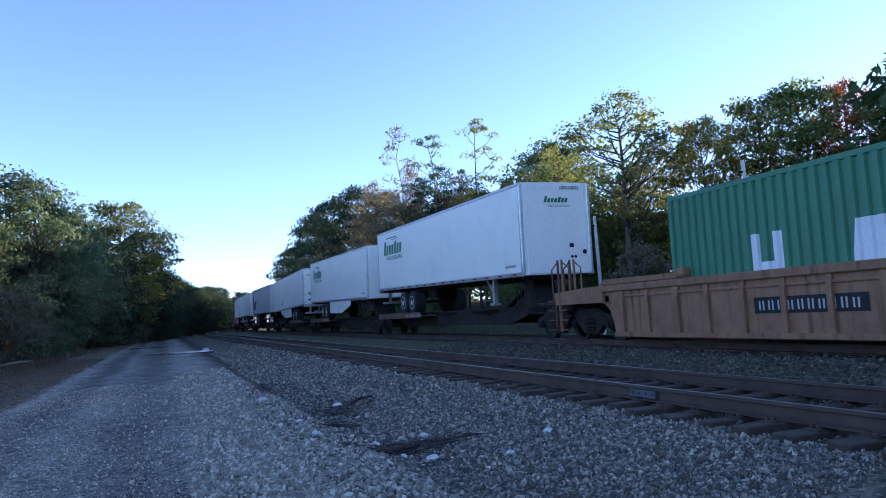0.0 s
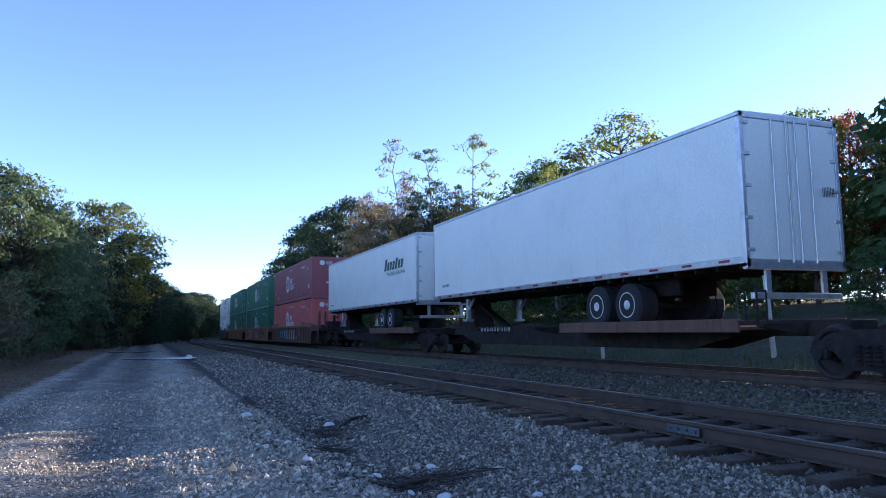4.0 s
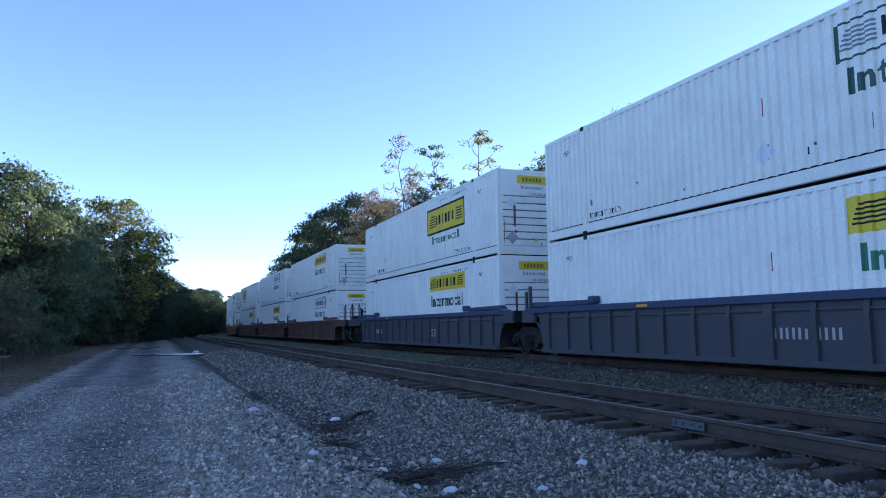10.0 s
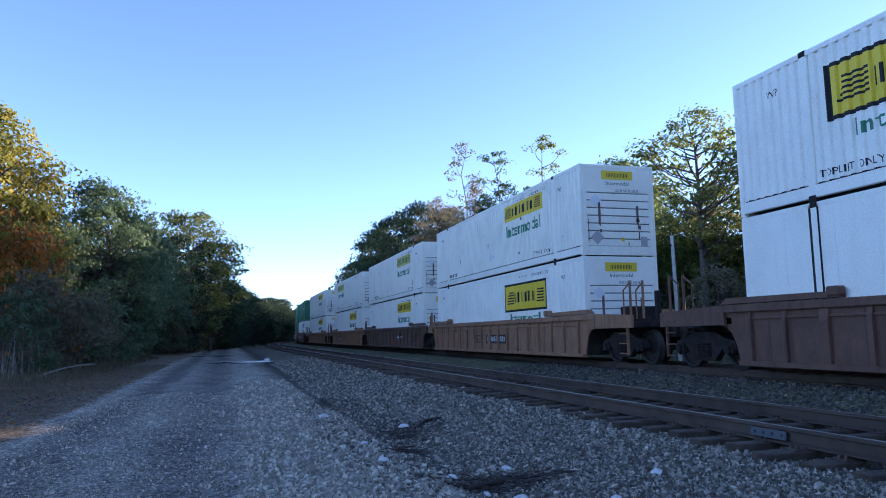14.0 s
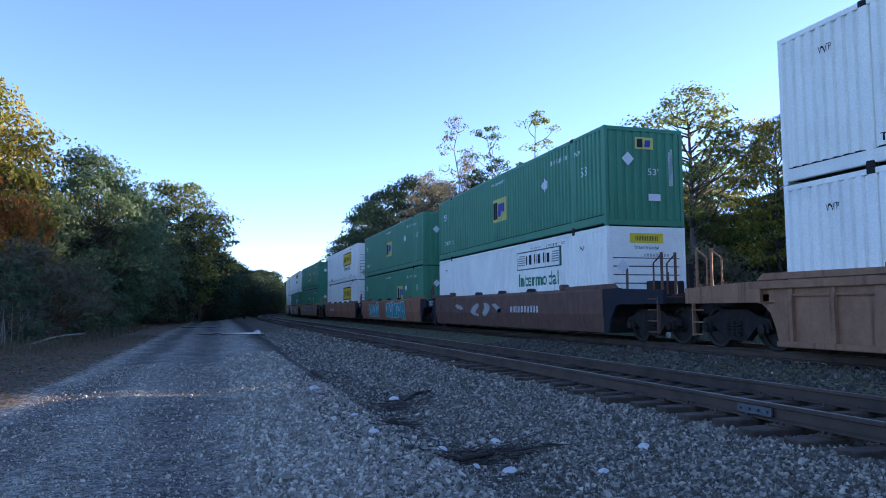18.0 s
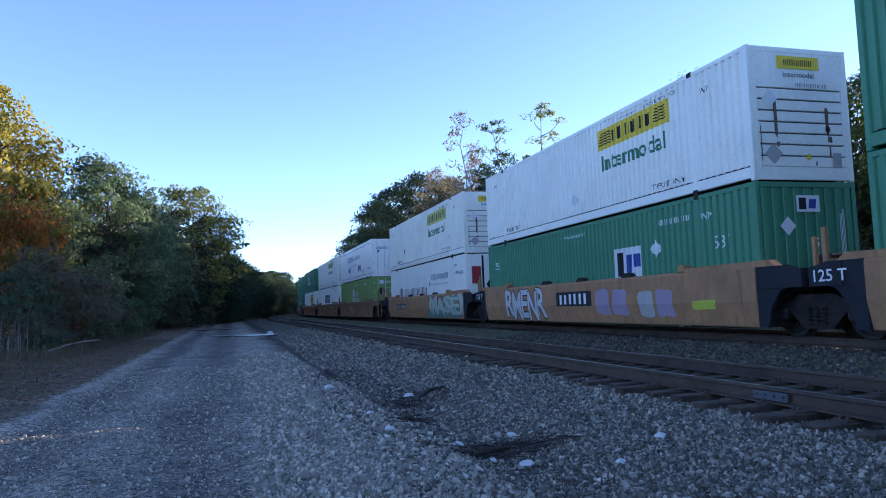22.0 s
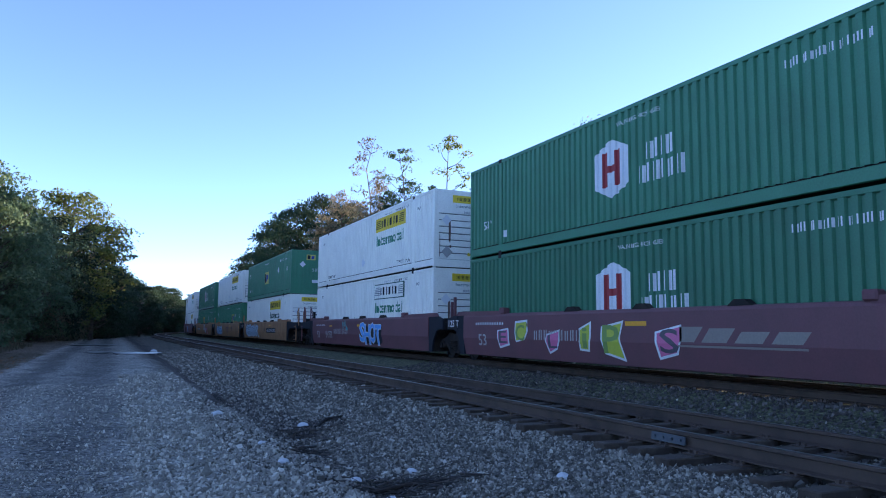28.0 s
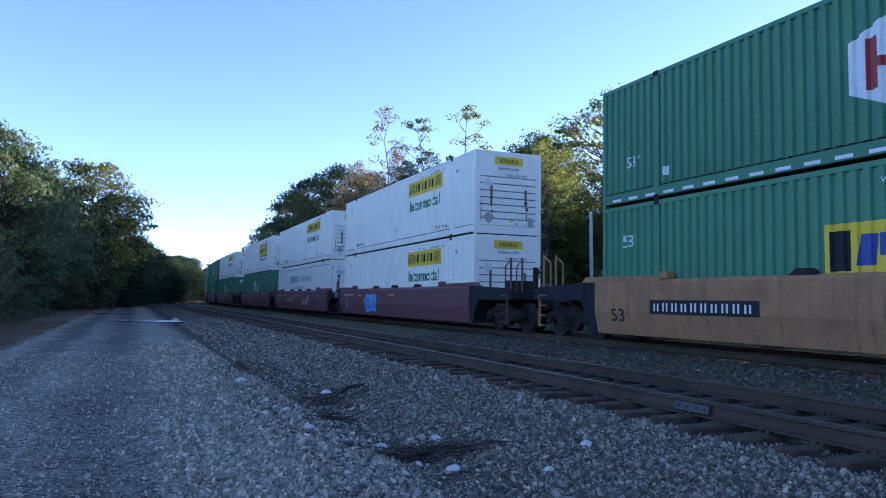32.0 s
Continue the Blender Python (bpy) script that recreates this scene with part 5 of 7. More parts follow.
def hub_end(names=WHITEINK):
    return [E("logo_hexagon", "hex", -0.75, -0.42, 2.3, 2.66, names), E("logo_lettering", "bars5", -0.34, 0.15, 2.36, 2.58, names), E("marking", "@53'", 0.0, 0.4, 1.72, 1.9, names), E("marking", "@WARNING HIGH CUBE", -0.3, 0.7, 2.0, 2.07, names), E("plate", "rect", 0.15, 0.65, 0.85, 1.15, names), E("sticker", "rect", -0.3, -0.05, 1.05, 1.18, names)]


def emp_decals(u, panel=PALEYELLOW, names=WHITEINK, big=False):
    w, z0, z1 = (1.48, 1.45, 2.5) if big else (1.4, 1.05, 1.95)
    return [D("logo_panel", "rect", u, u + w, z0, z1, panel), D("logo_bar", "rect", u + 0.12, u + 0.5, z0 + 0.12, z1 - 0.12, INK, 0.008), D("logo_bar", "slant", u + 0.6, u + 0.95, z0 + 0.2, z1 - 0.2, BLUEINK, 0.008), D("logo_bar", "rect", u + 1.0, u + 1.28, z0 + 0.35, z1 - 0.2, BLUEINK, 0.008),
            D("placard", "diamond", *((u + 4.6, u + 5.1) if u < 9 else (u + 1.85, u + 2.3)), 1.55, 2.05, WHITEINK), D("marking", "@53'", 14.7, 15.2, 1.6, 1.9, names), D("number_lettering", "bars10", 12.5, 13.9, 2.36, 2.5, names), D("marking", "@WARNING HIGH CUBE", 7.2, 8.6, 2.52, 2.62, names), D("marking", "@TOP LIFT ONLY", 1.0, 2.4, 0.7, 0.86, names), D("marking", "@53'", 0.8, 1.2, 1.9, 2.2, names), D("marking", "@WTP", 14.3, 14.65, 2.3, 2.45, names)]


def emp_end(panel=PALEYELLOW):
    return [E("logo_panel", "rect", -0.3, 0.3, 2.25, 2.6, panel), E("logo_bar", "rect", -0.24, -0.05, 2.3, 2.55, INK, 0.009), E("logo_bar", "slant", 0.0, 0.22, 2.32, 2.52, BLUEINK, 0.009), E("placard", "diamond", -0.75, -0.35, 1.75, 2.15, WHITEINK, 0.01), E("marking", "@53'", 0.1, 0.45, 1.5, 1.7, WHITEINK), E("plate", "rect", 0.1, 0.5, 0.75, 0.95, WHITEINK, 0.01), E("number_lettering", "bars2", 0.8, 0.95, 1.2, 2.3, WHITEINK)]


def grubby(seed, n=14):
    """Rust and scrape marks on a well-used white side."""
    r = random.Random(seed)
    out = []
    for _ in range(n):
        u, z, w, hh = r.uniform(1, 15), r.choice((0.4, 0.5, 0.6, 0.9, 1.7)) + r.uniform(0, 0.3), r.uniform(0.015, 0.05), r.uniform(0.05, 0.32)
        out.append(D("scrape", f"wob{r.randrange(40)}", u, u + w, z, z + hh, r.choice((GRIME, STAIN, STAIN, GREYINK)), 0.003))
    return out


def make_box(style, seed=0):
    """One container by its style: colour, marks, end."""
    s = style.split(":")
    kind, opts = s[0], s[1:]
    flip, dark = "flip" in opts, "dark" in opts
    end = next((o for o in opts if o in ("ribs", "doors", "corr", "flat")), "ribs")
    tail = "doors" if end != "doors" else "ribs"
    if kind in ("box", "pale", "outline", "border"):
        m = CREAM if "aged" in opts else WHITE
        say = {"box": "with yellow panel, green lettering", "pale": "with faded yellow panel, green lettering", "outline": "with outlined panel, green lettering", "border": "with a black-bordered yellow panel"}[kind]
        return container("container", f"{'grubby' if 'aged' in opts else 'clean'} white corrugated container {say}", m, end, tail, decals=freight_decals(kind, flip, dark) + ([D("scorch", f"wob{n + 30}", a, a + w, z, z + q, INK, 0.005) for n, (a, w, z, q) in enumerate(((12.05, 0.22, 1.45, 0.3), (12.1, 0.05, 1.0, 0.5), (12.15, 0.25, 0.85, 0.22), (11.5, 0.06, 0.9, 0.35), (14.3, 0.5, 0.3, 0.22)))] if "burnt" in opts else []) + (grubby(seed) if "aged" in opts or "worn" in opts else []), end_decals=freight_end("outl" in opts) + ([E("scorch", f"wob{n + 40}", a, a + w, z, z + q, INK, 0.012) for n, (a, w, z, q) in enumerate(((-1.0, 0.3, 1.25, 0.5), (-0.95, 0.5, 0.5, 0.4), (0.15, 0.45, 1.8, 0.3), (0.3, 0.3, 0.5, 0.35), (0.9, 0.25, 1.2, 0.6)))] if "burnt" in opts else []))
    if kind == "hub":
        m = DGREEN if "deep" in opts else GREEN
        return container("container", "green corrugated container with a white hexagon mark", m, end, tail, decals=hub_decals() + ([D("dash_tape", "dashes", 0.3, 15.9, 0.1, 0.165, WHITEINK)] if "dash" in opts else []), end_decals=hub_end())
    if kind == "hubred":
        m = MAROON if "maroon" in opts else RED
        return container("container", f"{'faded maroon' if 'maroon' in opts else 'bright faded red'} corrugated container with white hexagon mark", m, end, tail, decals=hub_decals(MAROON if "maroon" in opts else RED, o=-0.58) + [D("logo_lettering", "bars3", 9.2, 9.75, 1.05, 1.45, WHITEINK)], end_decals=hub_end())
    if kind == "olive":
        return container("container", "olive green corrugated container with a white house-shaped mark", OLIVE, end, tail, decals=hub_decals(), end_decals=hub_end() + [E("patch", "diamond", -0.9, -0.3, 1.5, 2.1, INK, 0.012)])
    if kind == "emp":
        u = 10.3 if "rear" in opts else (4.28 if "fore" in opts else (6.16 if "near" in opts else 7.3))
        panel = WHITEINK if "whitebox" in opts else (YELLOW if "bright" in opts else PALEYELLOW)
        return container("container", "bottle green corrugated container with a square company panel", EGREEN, end, tail, decals=emp_decals(u, panel, big="fore" in opts), end_decals=emp_end(panel))
    if kind == "plain":
        return container("container", "plain smooth white insulated container with a small yellow panel", WHITE, "flat", "doors", flat=True,
                         decals=[D("logo_panel", "rect", 9.8, 13.3, 1.9, 2.5, YELLOW), D("logo_lettering", "bars7", 10.6, 12.6, 2.05, 2.38, INK, 0.008), D("lift_patch", "rect", 13.9, 14.35, 0.3, 2.85, GRIME), D("lift_patch", "rect", 1.85, 2.1, 0.3, 2.85, GRIME), D("marking", "@STACK TWO HIGH ONLY", 12.2, 13.8, 2.6, 2.68, INK)],
                         end_decals=[E("logo_panel", "rect", -0.85, 1.1, 1.95, 2.4, YELLOW), E("logo_lettering", "bars7", -0.5, 0.7, 2.05, 2.3, INK, 0.01), E("number_lettering", "bars9", 0.0, 0.8, 1.6, 1.7, INK)])
    if kind == "shipper":
        dec = [D("logo_lettering", "bars8", 4.6, 7.4, 1.7, 2.2, BLUEINK), D("logo_lettering", "bars12", 7.5, 11.3, 1.75, 2.1, GREYINK), D("lettering", "@Temperature Control", 5.9, 9.0, 1.2, 1.52, GREYINK), D("lettering", "@53'", 7.3, 7.8, 0.72, 0.98, GREYINK), D("marking", "@TOP LIFT ONLY", 11.6, 12.9, 0.55, 0.7, INK), D("number_lettering", "bars10", 14.3, 15.5, 0.65, 0.8, INK), D("rail_line", "rect", 0.2, 15.9, 2.62, 2.66, GREYINK)]
        dec += [D("logo_disc", "disc", u, u + 0.55, 0.78, 1.3, BLUEINK) for u in (4.8, 5.4)] + [D("logo_disc", "disc", u, u + 0.62, 0.68, 1.28, BLUEINK) for u in (9.9, 10.6)]
        return container("container", "smooth pale blue-white refrigerated container with blue company marks", ICE, "doors", "flat", flat=True, decals=dec,
                         end_decals=[E("logo_lettering", "bars7", -0.95, -0.1, 2.1, 2.3, BLUEINK, 0.03), E("logo_lettering", "bars7", 0.1, 0.9, 2.12, 2.26, GREYINK, 0.03), E("logo_disc", "disc", -0.9, -0.7, 1.85, 2.05, BLUEINK, 0.03), E("logo_disc", "disc", 0.6, 0.8, 1.85, 2.05, BLUEINK, 0.03)])
    if kind == "swift":
        return container("container", "white corrugated container with blue slanted company bars", WHITE, "ribs", "doors", decals=[D("logo_bar", "slant", 6.0 + k * 0.88, 6.82 + k * 0.88, 1.22, 2.1, PETROL) for k in range(5)] + small_print(INK) + grubby(seed), end_decals=freight_end())
    if kind == "reefer":
        dec = [D("logo_mark", "hex", 2.7, 3.5, 0.95, 1.75, GREYINK), D("logo_lettering", "bars3", 3.9, 5.0, 1.0, 1.62, OXBLOOD), D("logo_lettering", "bars7", 5.2, 9.3, 1.0, 1.62, OXBLOOD), D("logo_lettering", "bars9", 10.1, 13.4, 1.9, 2.2, PETROL), D("marking", "bars18", 10.1, 13.3, 1.62, 1.7, GREYINK), D("placard", "diamond", 9.7, 10.0, 1.55, 1.9, GREYINK), D("number_lettering", "bars9", 14.6, 15.8, 2.0, 2.16, INK), D("marking", "@WTP", 14.3, 14.8, 2.35, 2.5, INK), D("seam", "rect", 1.9, 1.93, 0.2, 2.8, GRIME), D("seam", "rect", 14.1, 14.14, 0.2, 2.8, GRIME)]
        return container("container", "smooth white refrigerated container with dark and red company bars", WHITE, "flat", "doors", flat=True, decals=dec,
                         end_decals=[E("logo_panel", "rect", -1.0, -0.55, 1.5, 2.3, REDINK), E("frame_bar", "rect", -0.5, -0.4, 0.3, 2.8, INK), E("frame_bar", "rect", 0.1, 0.2, 0.3, 2.8, INK), E("sticker", "diamond", -0.3, 0.05, 1.2, 1.7, INK)])
    # "forty": a single shorter box
    return container("container", "green corrugated forty-foot container with large white letters", GREEN, "corr", "corr", half=6.096, decals=[D("logo_bar", "rect", 2.3, 2.52, 1.2, 1.78, WHITEINK), D("logo_bar", "rect", 2.88, 3.1, 1.2, 1.78, WHITEINK), D("logo_bar", "rect", 2.3, 3.1, 1.06, 1.24, WHITEINK, 0.006), D("logo_bar", "slant", 4.5, 5.2, 1.06, 1.78, WHITEINK), D("logo_bar", "rect", 4.9, 5.7, 1.2, 1.36, WHITEINK, 0.006), D("logo_bar", "rect", 5.4, 5.65, 1.06, 1.78, WHITEINK)])


# ---- railway trucks ----
def truck_parts(owner, y, z=0.0):
    """A two-axle truck at y metres along its car."""
    bol = part("truck", cached(("bolster",), lambda: Build().box(-1.0, 1.0, -0.2, 0.2, 0.5, 0.82, 0.03).box(-0.25, 0.25, -0.45, 0.45, 0.6, 0.8, 0.03).mesh("truck")), GRIME, owner, "grimy cast steel truck")
    bol.matrix_basis = pose(0, y, z)
    for s in (-1, 1):
        def frame_mesh():
            b = Build()
            pts = [(-1.12, 0.46), (-1.05, 0.66), (-0.72, 0.72), (-0.42, 0.86), (0.42, 0.86), (0.72, 0.72), (1.05, 0.66), (1.12, 0.46), (0.9, 0.5), (0.66, 0.5), (0.34, 0.2), (-0.34, 0.2), (-0.66, 0.5), (-0.9, 0.5)]
            b.prism(pts, *sorted((s * 0.94, s * 1.1)))
            for yy in (-0.89, 0.89):
                b.box(*sorted((s * 1.0, s * 1.16)), yy - 0.15, yy + 0.15, 0.36, 0.6, 0.03)
            return b.mesh("side_frame")
        part("side_frame", cached(("sframe", s), frame_mesh), DARKSTEEL, bol)

        def springs():
            b = Build()
            for yy in (-0.17, 0.0, 0.17):
                for k in range(5):
                    b.tube((s * 1.12, yy, 0.3 + k * 0.07), (s * 1.12, yy, 0.335 + k * 0.07), 0.075, n=8)
            return b.mesh("spring_nest")
        part("spring_nest", cached(("spring", s), springs), GRIME, bol)
        for yy in (-0.89, 0.89):
            prof = [(s * 0.66, 0.2), (s * 0.66, 0.5), (s * 0.69, 0.485), (s * 0.72, 0.46), (s * 0.8, 0.455), (s * 0.81, 0.43), (s * 0.79, 0.38), (s * 0.74, 0.36), (s * 0.74, 0.16), (s * 0.82, 0.13), (s * 0.82, 0.02)]
            part("wheel", cached(("wheel", s, yy), lambda: Build().lathe(prof, yy, 0.455, 22).mesh("wheel", False)), WHEELS, bol, "worn steel wheel")
            part("bearing_cap", cached(("cap", s, yy), lambda: Build().tube((s * 1.0, yy, 0.455), (s * 1.2, yy, 0.455), 0.1, n=12).mesh("bearing_cap")), DARKSTEEL, bol)
    for yy in (-0.89, 0.89):
        part("axle", cached(("axle", yy), lambda: Build().tube((-0.95, yy, 0.455), (0.95, yy, 0.455), 0.085, n=10).mesh("axle")), WHEELS, bol)


def coupler(owner, y, e):
    b = Build().box(-0.14, 0.14, *sorted((y, y + e * 0.75)), 0.68, 0.95, 0.03).box(-0.2, 0.2, *sorted((y + e * 0.62, y + e * 0.95)), 0.62, 1.0, 0.05)
    part("coupler", b, DARKSTEEL, owner, "knuckle coupler")


def wheel_ring(y, z, r, n=16):
    """A hand wheel: a thin ring on four spokes."""
    b = Build()
    p = [(0, y + r * math.cos(2 * math.pi * k / n), z + r * math.sin(2 * math.pi * k / n)) for k in range(n)]
    for k in range(n):
        b.tube(p[k], p[(k + 1) % n], 0.016, n=6)
    for k in range(0, n, 4):
        b.tube((0, y, z), p[k], 0.012, n=5)
    return b


def grab_irons(owner, y, e, m):
    """Tall grab rails and a ladder at a coupled end."""
    for x in (-1.34, -0.95):
        b = Build().tube((x, y, 1.1), (x, y, 2.25), 0.035, n=8).tube((x, y - e * 0.35, 1.1), (x, y - e * 0.35, 2.0), 0.022, n=6).tube((x, y, 2.2), (x, y - e * 0.35, 2.0), 0.02, n=6)
        part("grab_rail", b, m, owner)
    lad = Build()
    for x in (-1.5, -1.46):
        lad.box(x, x + 0.03, y - 0.02, y + 0.02, 0.25, 1.15)
    for k in range(4):
        lad.box(-1.52, -1.48, *sorted((y - e * 0.38, y)), 0.28 + k * 0.27, 0.31 + k * 0.27)
    part("ladder", lad, m, owner)


def well_car(style, colour, chord, ends, label, group, marks=()):
    """One unit of a well car; ends: 'c' coupled, 'a' jointed with a shared truck, 'n' jointed to the truck of its neighbour."""
    t = thing("well_car", label, "rail car", group)
    ribbed = style == "rib"
    for s in (-1, 1):
        if ribbed:
            part("side_plate", cached(("wside", s), lambda: Build().prism([(-8.9, 1.0), (-8.62, 0.94), (-8.42, 0.78), (-8.3, 0.5), (-8.22, 0.2), (8.22, 0.2), (8.3, 0.5), (8.42, 0.78), (8.62, 0.94), (8.9, 1.0), (8.9, 1.28), (-8.9, 1.28)], *sorted((s * 1.38, s * 1.42))).mesh("side_plate")), colour, t)
            part("top_chord", cached(("wtop", s), lambda: Build().box(*sorted((s * 1.32, s * 1.5)), -8.95, 8.95, 1.24, 1.4, 0.015).mesh("top_chord")), chord, t)
            part("bottom_chord", cached(("wbot", s), lambda: Build().box(*sorted((s * 1.34, s * 1.5)), -8.2, 8.2, 0.13, 0.24, 0.012).mesh("bottom_chord")), colour, t)
            rm = cached(("rib", s), lambda: Build().prism_y([(s * 1.42, 0.24), (s * 1.49, 0.24), (s * 1.5, 1.0), (s * 1.46, 1.24), (s * 1.42, 1.24)][::s], -0.055, 0.055).mesh("rib"))
            stiff = cached(("stiff", s), lambda: Build().box(*sorted((s * 1.42, s * 1.46)), -7.9, 7.9, 1.08, 1.13, 0.01).mesh("stiffener"))
            part("stiffener", stiff, colour, t)
            if s > 0:
                part("far_ribs", cached(("farribs",), lambda: (lambda b: [b.box(1.42, 1.5, -7.84 + k * 0.98, -7.72 + k * 0.98, 0.24, 1.24) for k in range(17)] and b)(Build()).mesh("far_ribs")), colour, t, kind="stuff")
            for k in range(17 if s < 0 else 0):
                y = -7.84 + k * 0.98
                o = part("rib", rm, colour, t)
                o.matrix_basis = pose(0, y, 0) @ Matrix.Diagonal((1, 1.9 if k in (2, 8, 14) else 1, 1, 1))
        else:
            def smooth():
                b = Build()
                prof = [(1.36, 0.19), (1.40, 0.21), (1.5, 0.72), (1.5, 1.37), (1.47, 1.44), (1.36, 1.46), (1.30, 0.19)]
                ys = [(-8.12, 0.19), (8.12, 0.19)]
                n = len(prof)
                for y, zb in ys:
                    b.v += [(s * x, y, max(z, zb)) for x, z in prof]
                for k in range(len(ys) - 1):
                    for i in range(n):
                        j = (i + 1) % n
                        q = (k * n + i, k * n + j, (k + 1) * n + j, (k + 1) * n + i)
                        b.f.append(q if s > 0 else q[::-1])
                b.f += [tuple(range(n)), tuple(range((len(ys) - 1) * n, len(ys) * n))[::-1]]
                return b.mesh("side_sill")
            part("side_sill", cached(("smooth", s), smooth), colour, t)
            for e in (-1, 1):
                part("end_plate", cached(("eplate", s, e), lambda: Build().prism([(e * 8.12, 0.2), (e * 8.38, 0.2), (e * 8.5, 0.6), (e * 8.75, 0.92), (e * 9.0, 1.0), (e * 9.0, 1.42), (e * 8.12, 1.42)][::e], *sorted((s * 1.4, s * 1.47))).mesh("end_plate")), ENDBLACK, t, "blue-black painted end section")
            for y in (-3.1, -0.4, 2.2):
                o = part("guide_hood", cached(("hood", s), lambda: Build().prism([(-0.28, 1.44), (-0.12, 1.56), (0.12, 1.56), (0.28, 1.44)], *sorted((s * 1.3, s * 1.48))).mesh("guide_hood")), GRIME, t)
                o.matrix_basis = pose(0, y, 0)
        for e in (-1, 1):
            part("container_guide", cached(("guide", s, e, ribbed), lambda: Build().prism([(e * 5.5, 1.42), (e * 5.6, 1.53), (e * 8.5, 1.55), (e * 8.7, 1.42)], *sorted((s * 1.31, s * 1.49)))
                        .box(*sorted((s * 1.3, s * 1.53)), e * 5.62 - 0.13, e * 5.62 + 0.13, 1.44, 1.62, 0.03).mesh("container_guide")), colour if not ribbed else chord, t)
    cross = cached(("cross",), lambda: (lambda b: [b.box(-1.38, 1.38, y - 0.18, y + 0.18, 0.16, 0.315) for y in (-6.9, -5.9, -3, 0, 3, 5.9, 6.9)] and b)(Build()).mesh("cross_bearer"))
    part("cross_bearer", cross, GRIME, t)
    for e, kind in zip((-1, 1), ends):
        y1 = 9.35 if kind != "c" else 11.0
        part("bulkhead", cached(("bulk", e), lambda: Build().prism_y([(-1.36, 0.2), (1.36, 0.2), (1.36, 1.2), (0.9, 1.38), (-0.9, 1.38), (-1.36, 1.2)], *sorted((e * 8.2, e * 8.3))).mesh("bulkhead")), GRIME, t)
        part("end_deck", cached(("deck", e, y1), lambda: Build().box(-1.42, 1.42, *sorted((e * 8.42, e * y1)), 0.98, 1.16, 0.02).box(-0.35, 0.35, *sorted((e * 8.42, e * (y1 + 0.25))), 0.7, 1.05, 0.03).mesh("end_deck")), GRIME, t)
        part("side_apron", cached(("apron", e, y1), lambda: Build().prism([(e * 8.3, 0.98), (e * y1, 0.98), (e * y1, 1.32), (e * 9.01, 1.4), (e * 8.6, 1.4), (e * 8.6, 0.99)][::e], -1.495, -1.42).mesh("side_apron")), colour if ribbed else ENDBLACK, t)
        part("walkway", cached(("walk", e, y1), lambda: Build().box(-1.2, 1.2, *sorted((e * 8.8, e * (y1 - 0.1))), 1.16, 1.22, 0.01).box(-0.5, 0.5, *sorted((e * 8.75, e * 9.1)), 1.2, 1.62, 0.03).mesh("walkway")), GRIME, t)
        if kind == "c":
            truck_parts(t, e * 9.85, -0.02)
            coupler(t, e * 11.2, e)
            grab_irons(t, e * 10.75, e, colour)
            bw = wheel_ring(e * 10.4, 1.85, 0.26).tube((-0.3, e * 10.4, 1.85), (0, e * 10.4, 1.85), 0.03).box(-0.34, -0.2, e * 10.4 - 0.06, e * 10.4 + 0.06, 1.16, 2.0, 0.01)
            if e < 0:
                part("brake_wheel", bw, DARKSTEEL, t)
        elif kind == "a":
            truck_parts(t, e * 9.62, -0.02)
            part("joint_housing", cached(("joint", e), lambda: Build().box(-0.4, 0.4, *sorted((e * 9.2, e * 10.0)), 0.75, 1.3, 0.05).box(-1.0, 1.0, *sorted((e * 9.5, e * 9.75)), 1.1, 1.5, 0.04).mesh("joint_housing")), GRIME, t)
            post = Build().box(-1.4, -1.32, *sorted((e * 9.0, e * 9.1)), 1.15, 2.05, 0.01).box(-1.4, -1.32, *sorted((e * 9.25, e * 9.33)), 1.15, 1.9, 0.01)
            part("end_post", post, colour, t)
            if e < 0:
                lad = Build()
                for yy in (-8.95, -8.55):
                    lad.box(-1.56, -1.52, yy - 0.025, yy + 0.025, 0.3, 1.5)
                for k in range(4):
                    lad.box(-1.56, -1.53, -8.95, -8.55, 0.36 + k * 0.32, 0.39 + k * 0.32)
                part("ladder", lad, DARKSTEEL, t, "dark steel side ladder")
    for nm, what, u0, u1, z0, z1, m, lift in marks:
        if ribbed and u1 - u0 < 0.75:
            bay = math.floor((15.917 - (u0 + u1) / 2) / 0.98)
            u0, u1 = 15.917 - 0.98 * (bay + 1) + 0.14, 15.917 - 0.98 * (bay + 1) + 0.14 + u1 - u0
        part(nm, side_decal(what, u0, u1, z0, z1, lift, True, 0.012 if what[0] == "@" else 0.0, 1.5 if not ribbed else 1.43), m, t)
    return t


def K(nm, what, u0, u1, z0, z1, m, lift=0.004):
    return (nm, what, u0, u1, z0, z1, m, lift)


